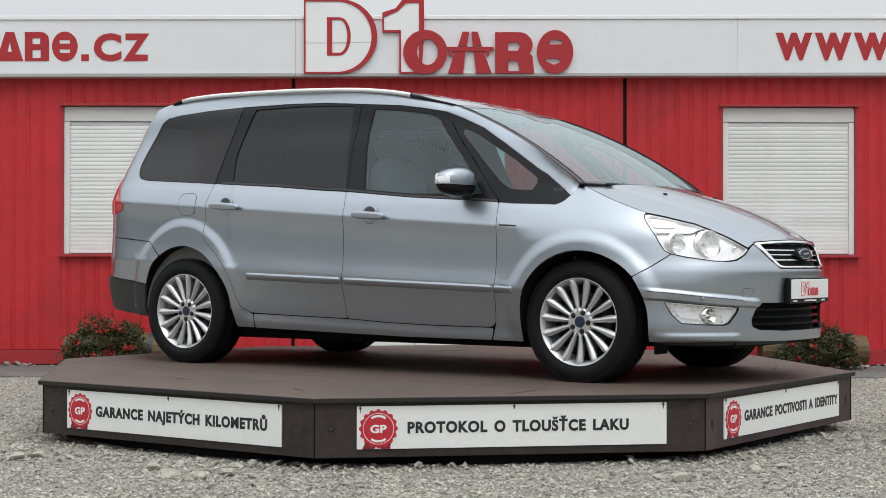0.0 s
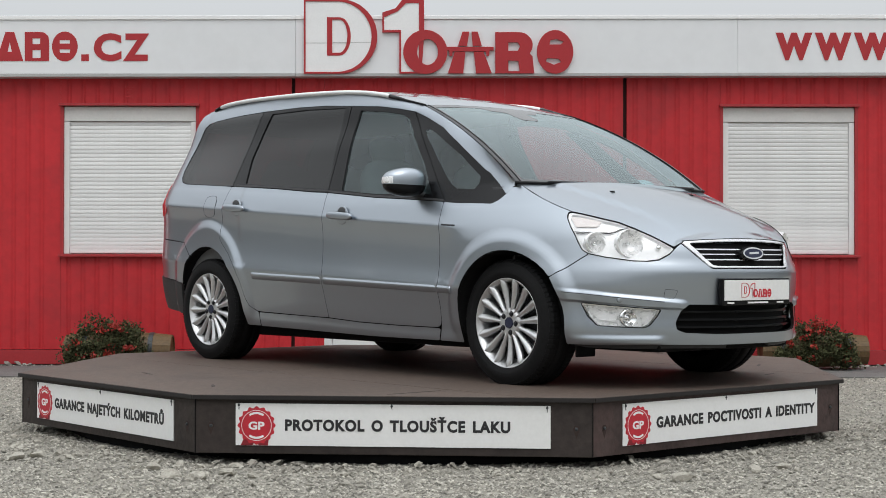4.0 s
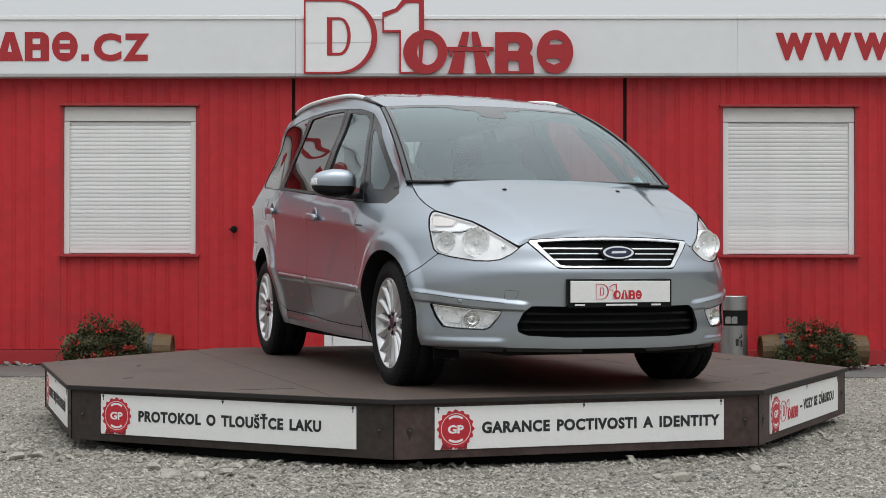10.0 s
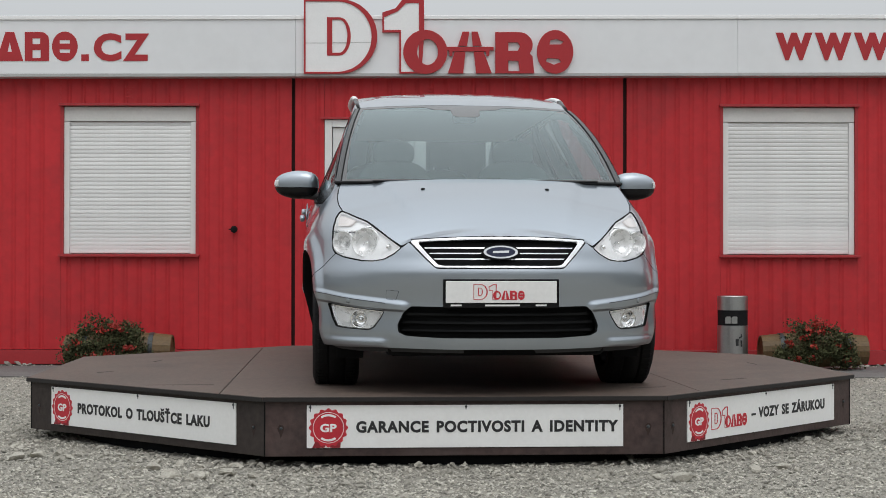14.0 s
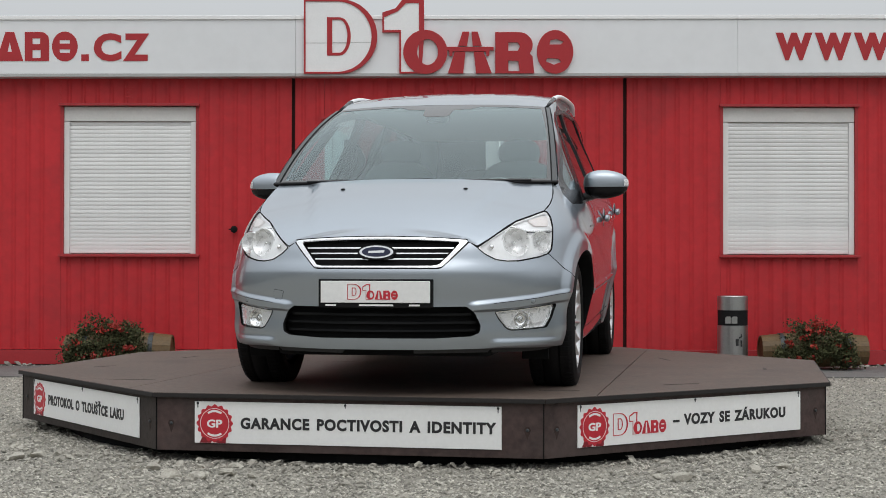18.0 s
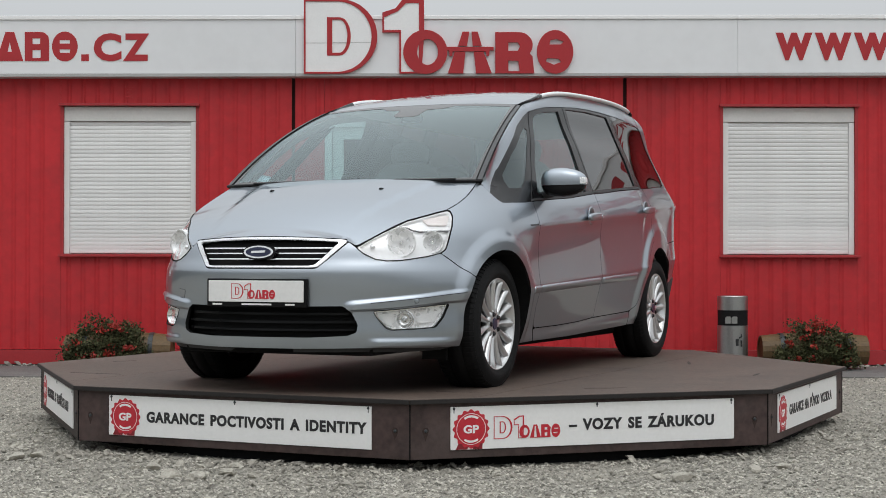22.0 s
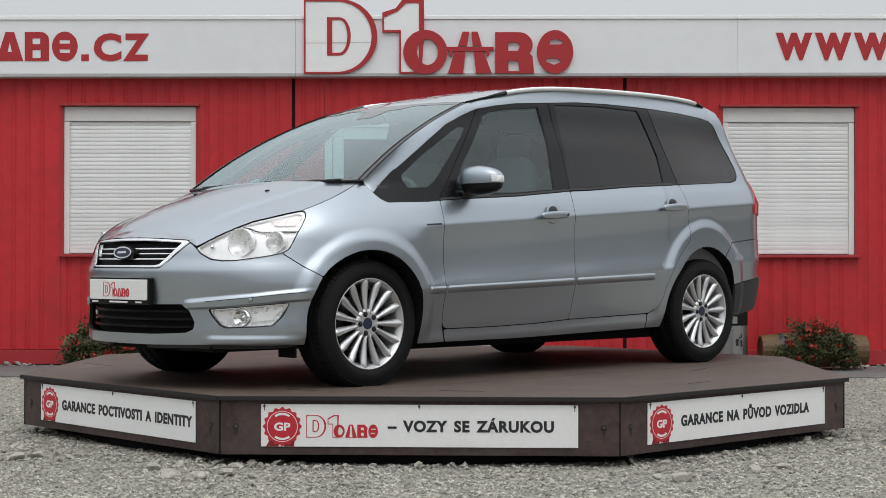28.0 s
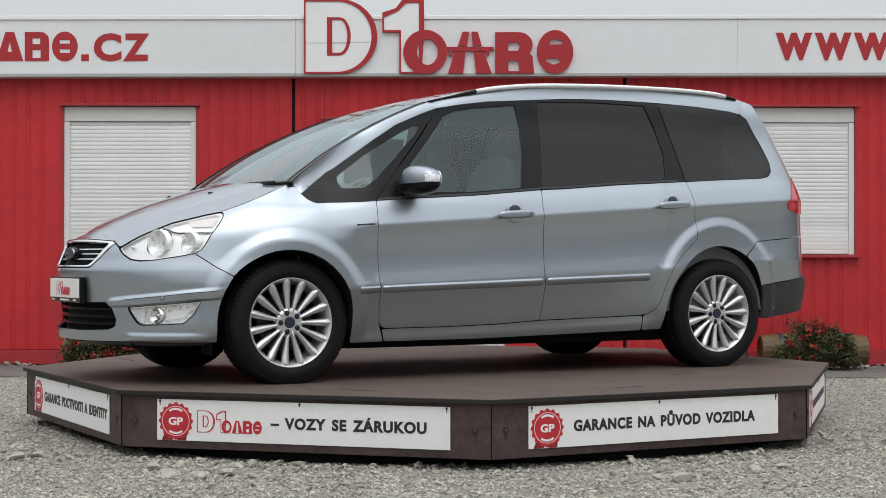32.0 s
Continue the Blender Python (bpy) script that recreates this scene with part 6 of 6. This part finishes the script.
def headlamp(side):
    ol = HEAD_LOW + HEAD_TOP
    lens = panel("headlamp", ol, hull, G_LAMP, CAR, "clear headlamp with two round reflectors", side=side, lift=-0.001, rim=0.004, ease=0.008, seam=0.002)
    lens.visible_shadow = False

    def bed(u, z):
        p = Vector(hull(u, z))
        return tuple(p + Vector((-0.020, -0.012, 0.0)))
    panel("lamp_bed", ol, bed, M_LAMPBED, lens, side=side, rim=0, seam=-0.004, holes=[arc(2.112, 0.722, 0.063, 0.063, 0, 350, 24), arc(1.945, 0.724, 0.047, 0.047, 0, 350, 24)])
    rim_in = [(u + (2.06 - u) * 0.055, z + (0.73 - z) * 0.085) for u, z in ol]
    panel("lamp_edge", ol, hull, M_LAMPBED, lens, side=side, lift=-0.004, holes=[rim_in], rim=0.012, seam=0.004, ease=0.008)
    brow = [(1.845, 0.778), (1.909, 0.780), (1.982, 0.777), (2.030, 0.776), (2.062, 0.782), (2.095, 0.793), (2.14, 0.797)]
    part("lamp_brow", tube([Vector((q.x - 0.008, side * (q.y - 0.005), q.z)) for q in [Vector(hull(*b)) for b in brow]], 0.0045, 6), M_REFLECT, lens, smooth=True)
    part("brow_shadow_line", tube([Vector((q.x - 0.008, side * (q.y - 0.005), q.z - 0.006)) for q in [Vector(hull(*b)) for b in brow]], 0.0025, 6), M_BOLT, lens, smooth=True)
    for u, z, r in ((2.112, 0.722, 0.066), (1.945, 0.724, 0.050)):
        p = Vector(hull(u, z)) + Vector((-0.006, -0.002, 0))
        m = Matrix.Translation((p.x, side * p.y, p.z)) @ Vector((1.0, side * 0.42, 0.05)).to_track_quat("Z", "Y").to_matrix().to_4x4()
        bowl = part("reflector", lathe([(0.006, -0.046), (r * 0.4, -0.040), (r * 0.7, -0.027), (r * 0.92, -0.008), (r, 0.0), (r * 1.07, 0.003), (r * 1.08, -0.040)], 28, m, caps=False), M_BOWL, lens, smooth=True)
        part("bulb", lathe([(0.009, -0.046), (0.009, -0.024), (0.004, -0.018)], 14, m), M_REFLECT, bowl, smooth=True)
    part("lamp_gap", tube([Vector((q.x + 0.0005, side * (q.y + 0.0005), q.z)) for q in [Vector(hull(*b)) for b in dense(rounded(ol, 0.012), 0.02)]], 0.0024, 6, closed=True), M_SEAM, lens)
    for u, z, r in ((2.245, 0.700, 0.013), ):
        p = Vector(hull(u, z)) + Vector((-0.014, -0.006, 0))
        part("side_light", blob(sized(p.x, side * p.y, p.z, r, r, r), 12, 8, 2.0), M_REFLECT, lens, smooth=True)
    panel("indicator", [(1.872, 0.800), (1.868, 0.850), (1.93, 0.848), (2.03, 0.826), (1.985, 0.798)], bed, M_AMBER, lens, side=side, lift=0.008, rim=0.01, ease=0.01)


def fog_lamp(side, fog):
    lens = panel("fog_lamp", fog, lambda u, z: nose(U_FRONT - u, z), G_LAMP, CAR, "clear fog lamp in the bumper", side=side, lift=-0.006, rim=0.004, seam=0.001, ease=0.006)
    lens.visible_shadow = False

    def bed(u, z):
        p = Vector(nose(U_FRONT - u, z))
        return tuple(p + Vector((-0.02, -0.012, 0)))
    panel("lamp_bed", fog, bed, M_BOWL, lens, side=side, rim=0, seam=-0.004, holes=[arc(2.085, 0.358, 0.036, 0.036, 0, 350, 20)])
    panel("lamp_edge", fog, lambda u, z: nose(U_FRONT - u, z), M_CHROME, lens, side=side, lift=-0.008, holes=[[(u + (2.04 - u) * 0.06, z + (0.358 - z) * 0.12) for u, z in fog]], rim=0.02, seam=0, ease=0.006)
    p = Vector(nose(U_FRONT - 2.085, 0.358))
    m = Matrix.Translation((p.x - 0.010, side * (p.y - 0.008), p.z)) @ Vector((1.0, side * 0.35, 0)).to_track_quat("Z", "Y").to_matrix().to_4x4()
    part("reflector", lathe([(0.0005, -0.012), (0.008, -0.014), (0.010, -0.028), (0.028, -0.02), (0.040, 0.0), (0.044, 0.003), (0.045, -0.03)], 24, m, caps=False), M_REFLECT, lens, smooth=True)
    part("lamp_gap", tube([Vector((q.x + 0.0005, side * (q.y + 0.0005), q.z)) for q in [Vector(nose(U_FRONT - u, z)) for u, z in dense(rounded(fog, 0.010), 0.02)]], 0.0019, 6, closed=True), M_SEAM, lens)
    for ol in ([(2.03, 0.335), (2.035, 0.372), (1.93, 0.398), (1.90, 0.400), (1.945, 0.345)], [(2.20, 0.385), (2.14, 0.392), (2.14, 0.325), (2.17, 0.335)]):
        panel("facet", ol, bed, M_LAMPBED, lens, side=side, lift=0.008, rim=0.008, ease=0.012)


def wing_mirror(side):
    m = tagged(new("wing_mirror"), "silver wing mirror with black base")
    m.parent = CAR
    s = side
    at = sized(0.690, s * 0.957, 1.060, 0.074, 0.124, 0.080, 0, 0, s * 12)

    def shell(lo, hi, grow, tip=-2.0):
        """The mirror's rounded wedge between two heights; only its outer end when tip is given."""
        bm = blob(Matrix(), 36, 22, 2.9)
        for v in bm.verts:
            x, y, z = v.co
            z = max(lo, min(hi, z)) * (1 - 0.22 * max(0.0, y * s))
            v.co = (x * grow * (1 - 0.25 * max(0.0, y * s) ** 2), y * grow, z * grow)
        bmesh.ops.delete(bm, geom=[f for f in bm.faces if f.calc_center_median().y * s < tip or (tip > -1 and f.calc_center_median().x < -0.35)], context="FACES")
        bm.transform(at)
        for e in bm.edges:
            e.smooth = e.calc_face_angle(0) < 0.7
        bmesh.ops.remove_doubles(bm, verts=bm.verts[:], dist=1e-5)
        return bm
    part("housing", shell(-0.20, 1.0, 1.0), M_PAINT, m, smooth=True)
    part("base", shell(-1.30, -0.23, 0.98), M_TRIM, m, "black lower shell", smooth=True)
    part("foot", tube([(0.70, s * 0.80, 0.990), (0.695, s * 0.86, 0.996), (0.69, s * 0.92, 1.004)], 0.034, 10, flat=0.6), M_PLASTIC, m, smooth=True)
    part("mirror_glass", blob(sized(0.630, s * 0.962, 1.065, 0.006, 0.082, 0.052, 0, 0, s * 12), 20, 10, 3.0), M_CHROME, m, smooth=True)
    part("repeater", shell(-0.12, 0.42, 1.012, 0.78), M_BOWL, m, "clear indicator lens", smooth=True)


def roof_and_rails():
    pts = []
    for x in [HEAD_X - 0.012 - i * (HEAD_X + 2.035) / 24 for i in range(25)]:
        pts.append(x)
    pts = [x for x in pts if x > -1.90]
    back = [(-1.905 - 0.125 * (1 - (abs(y) / roof_edge(-1.905)) ** 4), y) for y in [roof_edge(-1.905) * (0.97 - 0.097 * i) for i in range(21)]]
    ol = [(x, roof_edge(x)) for x in pts] + back + [(x, -roof_edge(x)) for x in pts[::-1]]
    roof = panel("roof", ol, lambda x, y: (x, y, roof_top(x, y)), M_PAINT, CAR, gap=0.05, ease=0.01)
    for side in (1, -1):
        line = []
        for i in range(29):
            t = i / 28
            x = 0.30 - 2.06 * t
            rise_z = 0.009 * step(0.0, 0.12, t) * (1 - step(0.93, 1.0, t)) - 0.003
            line.append((x, side * (roof_edge(x) + 0.009 + 0.008 * math.sin(math.pi * t)), roof_top(x, roof_edge(x)) + rise_z))
        rail = part("roof_rail", tube(line[2:28], lambda t: 0.016, 12, flat=0.8), M_RAIL, CAR, "satin silver roof rail", smooth=True)
        part("rail_foot", tube([(0.46, side * 0.606, roof_top(0.46, 0.6) + 0.004), *line[:3]], lambda t: 0.006 + 0.011 * t, 8, flat=0.8), M_TRIM, rail, "black front foot", smooth=True)
        part("rail_foot", tube([*line[27:29], (line[28][0] - 0.012, line[28][1], line[28][2] - 0.010)], lambda t: 0.0155 - 0.005 * t, 10, flat=0.75), M_TRIM, rail, "black rear foot", smooth=True)
        part("roof_channel", tube([(x, side * (roof_edge(x) - 0.003), roof_top(x, roof_edge(x)) - 0.001) for x in pts[:20]], 0.004, 6), M_TRIM, CAR, smooth=True)


def windscreen():
    def grow(t, s):
        return screen(s, t * screen_edge(s))
    e = 0.957
    pane = [(-e, 0.0), (-0.5, 0.0), (0, 0.0), (0.5, 0.0), (e, 0.0), (e, 0.25), (e, 0.5), (e, 0.75), (e, 1.0), (0.5, 1.0), (0, 1.0), (-0.5, 1.0), (-e, 1.0), (-e, 0.75), (-e, 0.5), (-e, 0.25)]
    hole = [(-0.92, 0.022), (0, 0.015), (0.92, 0.022), (0.938, 0.5), (0.915, 0.955), (0.36, 0.962), (0.28, 0.915), (0.13, 0.90), (0.115, 0.80), (0.08, 0.775), (-0.08, 0.775), (-0.115, 0.80), (-0.13, 0.90), (-0.28, 0.915), (-0.36, 0.962), (-0.915, 0.955), (-0.938, 0.5)]
    w = panel("windscreen", pane, grow, G_CLEAR, CAR, "clear bonded windscreen", gap=0.03, ease=0, seam=0, rim=0.004)
    for sg in (1, -1):
        strip = [(sg * 0.956, 0.002), (sg * 0.956, 0.5), (sg * 0.956, 0.985), (sg * 0.990, 0.985), (sg * 0.990, 0.5), (sg * 0.990, 0.002)]
        panel("screen_moulding", strip, grow, M_MOULDING, w, "dark moulding beside the windscreen", gap=0.03, ease=0, seam=0, rim=0.004, lift=0.003)
        part("screen_gap", tube([Vector(screen(i / 20, sg * 0.954 * screen_edge(i / 20))) + Vector((0.001, 0, 0.003)) for i in range(21)], 0.0035, 6), M_SEAM, w)
    panel("black_border", pane, grow, M_FRIT, w, "black band round the glass with the mirror mount", gap=0.03, holes=[hole], lift=0.0015, ease=0, seam=0, rim=0.001)
    part("inner_mirror", blob(sized(0.585, -0.005, 1.452, 0.02, 0.070, 0.030, 0, 25, 0), 18, 8, 3.2), M_TRIM, w, "black inner mirror", smooth=True)


# ---- wheels ----
def wheel_meshes():
    """A tyre with shoulder grooves and a fifteen-spoke alloy rim, axle along y, outer face towards +y."""
    w = tagged(new("wheel"), "black tyre on a fifteen-spoke silver alloy wheel")
    R = 0.325
    turn = pose(0, 0, 0, -90, 0, 0)
    part("tyre", lathe([(0.227, -0.108), (0.250, -0.116), (0.290, -0.114), (0.312, -0.102), (R - 0.003, -0.085), (R, -0.05), (R, -0.046), (R - 0.007, -0.044), (R - 0.007, -0.036), (R, -0.034), (R, 0.0), (R, 0.034), (R - 0.007, 0.036), (R - 0.007, 0.044), (R, 0.046), (R, 0.05),
                               (R - 0.003, 0.085), (0.312, 0.102), (0.300, 0.110), (0.290, 0.1125), (0.284, 0.1165), (0.262, 0.119), (0.250, 0.118), (0.246, 0.1145), (0.238, 0.113), (0.229, 0.106), (0.227, 0.100)], 64, turn, caps=False), M_TYRE, w, smooth=True)
    lugs = bmesh.new()
    for i in range(76):      # tread blocks over both shoulders
        a = 2 * math.pi * i / 76
        for sg in (1, -1):
            r0, hw = 0.3085, 0.0088
            q = [(-hw, sg * 0.048, R + 0.0015), (hw, sg * 0.048, R + 0.0015), (hw, sg * 0.088, R + 0.0005), (-hw, sg * 0.088, R + 0.0005), (hw, sg * 0.1055, r0 + 0.004), (-hw, sg * 0.1055, r0 + 0.004)]
            q += [(x * 0.9, y - sg * 0.004, z - 0.012) for x, y, z in (q[0], q[1], q[4], q[5])]
            v = [lugs.verts.new(Matrix.Rotation(a + (0.02 if sg > 0 else 0.0), 3, "Y") @ Vector(p)) for p in q]
            for f in ((0, 1, 2, 3), (3, 2, 4, 5), (0, 3, 5, 9, 6), (1, 7, 8, 4, 2), (0, 6, 7, 1), (5, 4, 8, 9)):
                lugs.faces.new([v[k] for k in f])
    bmesh.ops.recalc_face_normals(lugs, faces=lugs.faces[:])
    tagged(part("tread", lugs, M_TYRE, w), "black rubber tread blocks round the tyre", kind="stuff")
    rim = part("rim", lathe([(0.205, -0.10), (0.200, 0.05), (0.214, 0.080), (0.222, 0.092), (0.228, 0.100), (0.231, 0.106), (0.229, 0.108), (0.225, 0.106), (0.220, 0.098), (0.212, 0.088), (0.203, 0.06), (0.200, -0.095)], 64, turn, caps=False), M_ALLOY, w, smooth=True)
    part("brake_disc", lathe([(0.05, 0.0), (0.150, 0.0), (0.150, 0.02), (0.05, 0.02)], 40, turn, caps=False), M_BOLT, w)
    part("wheel_back", lathe([(0.02, -0.03), (0.203, -0.03), (0.203, -0.02), (0.02, -0.02)], 40, turn), M_SEAM, w)
    sp = bmesh.new()
    prof = [(0.048, 0.088, 0.0085, 0.024), (0.080, 0.089, 0.0105, 0.026), (0.12, 0.090, 0.0140, 0.028), (0.16, 0.093, 0.0180, 0.028), (0.188, 0.097, 0.0205, 0.026), (0.206, 0.101, 0.0195, 0.020), (0.218, 0.103, 0.0140, 0.012), (0.225, 0.103, 0.0080, 0.006)]
    rows = []
    for r, y, hw, th in prof:
        rows.append([sp.verts.new(v) for v in ((-hw, y - th, r), (-hw, y - 0.009, r), (-hw * 0.16, y + 0.002, r), (hw * 0.16, y + 0.002, r), (hw, y - 0.009, r), (hw, y - th, r))])
    for a, b in zip(rows, rows[1:]):
        for k in range(6):
            sp.faces.new((a[k], a[(k + 1) % 6], b[(k + 1) % 6], b[k]))
    sp.faces.new(rows[0])
    sp.faces.new(rows[-1][::-1])
    bmesh.ops.recalc_face_normals(sp, faces=sp.faces[:])
    first = part("spoke", sp, M_ALLOY, w, smooth=True)
    for i in range(1, 15):
        s = new("spoke", first.data)
        s.parent = w
        s.matrix_local = Matrix.Rotation(2 * math.pi * i / 15, 4, "Y")
    part("hub", lathe([(0.030, 0.05), (0.074, 0.05), (0.076, 0.078), (0.070, 0.087), (0.056, 0.090), (0.030, 0.088)], 40, turn, caps=False), M_ALLOY, w, smooth=True)
    part("centre_cap", lathe([(0.001, 0.088), (0.029, 0.088), (0.027, 0.093), (0.001, 0.094)], 24, turn), M_HUB, w, "dark blue centre cap")
    bolt = None
    for i in range(5):
        a = 2 * math.pi * (i + 0.2) / 5
        if bolt is None:
            bolt = part("wheel_bolt", lathe([(0.0155, 0.07), (0.0155, 0.0905), (0.0105, 0.0905), (0.0105, 0.097), (0.008, 0.099)], 6, turn), M_BOLT, w)
            bolt.location = (0.050 * math.sin(a), 0, 0.050 * math.cos(a))
        else:
            b = new("wheel_bolt", bolt.data)
            b.parent = w
            b.location = (0.050 * math.sin(a), 0, 0.050 * math.cos(a))
    return w


def wheels():
    w = wheel_meshes()
    spots = [(1.390, 0.748, 5.0), (1.390, -0.748, 36.0), (-1.405, 0.748, 8.0), (-1.405, -0.748, 20.0)]
    for i, (x, y, spin) in enumerate(spots):
        turn_z = 180 if y < 0 else 0
        m = pose(x, y, 0.319 if x > 0 else 0.325, 0, 0, turn_z) @ pose(0, 0, 0, 0, spin, 0)
        o = w if i == 0 else copy_thing(w, m)
        o.parent = CAR
        o.matrix_basis = m


# ---- underside, cabin ----
def underside():
    for a, side in ((a, s) for a in (ARCH_F, ARCH_R) for s in (1, -1)):
        bm = bmesh.new()
        rows = []
        for d in (0.0, 0.26):
            row = []
            for p in arch_line(a, -12, 192, 20):
                x, y, z = hull(p[0], p[1]) if d == 0 else (p[0], 0.56, p[1])
                row.append(bm.verts.new((x, side * (y - (0.012 if d == 0 else 0)), z)))
            rows.append(row)
        for i in range(20):
            bm.faces.new((rows[0][i], rows[0][i + 1], rows[1][i + 1], rows[1][i]))
        bm.faces.new(rows[1])
        part("wheel_well", bm, M_SEAM, CAR)
    part("underbody", box(-1.85, 1.0, -0.66, 0.66, 0.165, 0.30, 0.03), M_SEAM, CAR)
    part("engine_tray", box(1.0, 2.12, -0.52, 0.52, 0.185, 0.30, 0.03), M_SEAM, CAR)
    for side in (1, -1):
        part("wheel_deflector", box(1.775, 1.79, side * 0.62, side * 0.75, 0.158, 0.235, 0.004), M_SEAM, CAR)
        part("sill_box", box(-0.95, 1.0, side * 0.62, side * 0.77, 0.225, 0.42, 0.02), M_SEAM, CAR)


def cabin():
    part("cabin_floor", box(-1.95, 1.3, -0.70, 0.70, 0.31, 0.34), M_DASH, CAR)
    part("cabin_wall", box(1.27, 1.29, -0.70, 0.70, 0.34, 0.98), M_DASH, CAR)
    for side in (1, -1):
        part("door_lining", box(-1.9, 1.1, side * 0.775, side * 0.79, 0.34, 0.93, 0.01), M_DASH, CAR)
        part("door_shelf", box(-2.0, -0.2, side * 0.775, side * 0.79, 0.92, 1.03, 0.006), M_DASH, CAR)
    dash = part("dashboard", blob(sized(1.08, 0.0, 0.90, 0.26, 0.70, 0.125), 28, 12, 3.6), M_DASH, CAR, smooth=True)
    part("instrument_hood", blob(sized(0.92, 0.36, 1.02, 0.10, 0.17, 0.045), 18, 8, 2.4), M_DASH, dash, smooth=True)
    ring = [Vector((0.80, 0.36, 0.92)) + Matrix.Rotation(radians(-25), 3, "Y") @ Vector((0, 0.185 * math.cos(a), 0.185 * math.sin(a))) for a in [2 * math.pi * i / 28 for i in range(28)]]
    wheel = part("steering_wheel", tube(ring, 0.016, 8, closed=True), M_DASH, CAR, smooth=True)
    part("steering_hub", blob(sized(0.82, 0.36, 0.915, 0.03, 0.075, 0.06, 0, -25, 0), 14, 8), M_DASH, wheel, smooth=True)
    for sp in ((-0.17, 0.0), (0.17, 0.0)):
        part("steering_spoke", tube([(0.82, 0.36, 0.915), (0.80, 0.36 + sp[0], 0.92)], 0.014, 6), M_DASH, wheel)
    part("headliner", box(-1.95, 0.30, -0.56, 0.56, 1.515, 1.525, 0.004), M_LINER, CAR)
    for x, ys in ((0.12, (0.37, -0.37)), (-0.78, (0.50, 0.0, -0.50))):
        for y in ys:
            w = 0.25 if x > 0 else 0.215
            seat = new("seat")
            seat.parent = CAR
            part("cushion", blob(sized(x + 0.12, y, 0.60, 0.27, w, 0.10), 18, 10, 3.0), M_SEAT, seat, smooth=True)
            part("backrest", blob(sized(x - 0.20, y, 0.92, 0.075, w, 0.34, 0, -14, 0), 18, 12, 3.2), M_SEAT, seat, smooth=True)
            part("headrest", blob(sized(x - 0.30, y, 1.30 if x > 0 else 1.20 - 0.06 * (y == 0), 0.05, 0.13, 0.085, 0, -10, 0), 14, 10, 2.6), M_SEAT, seat, smooth=True)
            for dy in (-0.05, 0.05):
                part("headrest_post", tube([(x - 0.28, y + dy, 1.20), (x - 0.30, y + dy, 1.27)], 0.006, 6), M_CHROME, seat)


for sd in (1, -1):
    side_panels(sd)
    wing_mirror(sd)
front_end()
FLAP = [(-1.36 + 0.076 * math.copysign(abs(math.cos(a)) ** 0.6, math.cos(a)), 0.985 + 0.068 * math.copysign(abs(math.sin(a)) ** 0.6, math.sin(a))) for a in [math.tau * i / 40 for i in range(40)]]
fuel = panel("fuel_flap", FLAP, hull, M_PAINT, CAR, side=-1, lift=0.001, ease=0, seam=0.001)
part("flap_gap", tube([Vector((p[0], -p[1] - 0.0003, p[2])) for p in [hull(*q) for q in FLAP]], 0.0016, 5, closed=True), M_SEAM, fuel)
windscreen()
for side in (1, -1):      # rubber seals at the foot of the windscreen and under the rear side window
    foot = [Vector(screen(0, 0.40 + 0.05 * i)) + Vector((0.004, 0, -0.006)) for i in range(8)] + [Vector(hull(1.44, 1.028)) + Vector((0, -0.006, 0.002))]
    part("screen_seal", tube([Vector((p.x, side * p.y, p.z)) for p in foot], 0.010, 6), M_TRIM, CAR, smooth=True)
    under = [Vector(hull(*q)) for q in DLO_LOW[10:]]
    part("window_seal", tube([Vector((p.x, side * (p.y - 0.012), p.z)) for p in under], 0.009, 6), M_TRIM, CAR, smooth=True)
roof_and_rails()
wheels()
underside()
cabin()


# ---- what moves: the turntable, its boards and the car on it turn together ----
CAR_TURN, CAR_X, CAR_Y = -87.2, 0.112, -0.007
TURNS = [(0.0, 52.54), (2.0, 45.27), (3.5, 39.81), (5.5, 32.54), (8.0, 23.47), (10.0, 16.23), (12.0, 8.98), (14.5, 0.0), (16.5, -7.09), (18.0, -12.60),
         (20.0, -19.86), (22.0, -27.04), (24.0, -34.4), (25.5, -39.86), (27.5, -46.95), (29.0, -52.43), (30.5, -57.88), (32.0, -63.31)]


def motions():
    walk(TABLE, [(t, pose(0, 0, 0, 0, 0, a)) for t, a in TURNS])
    for b in BOARDS:
        walk(b, [(t, pose(0, 0, 0, 0, 0, a)) for t, a in TURNS])
    walk(CAR, [(t, pose(0, 0, 0, 0, 0, a) @ pose(CAR_X, CAR_Y, DECK_Z - 0.005, 0, 0, CAR_TURN)) for t, a in TURNS])


motions()
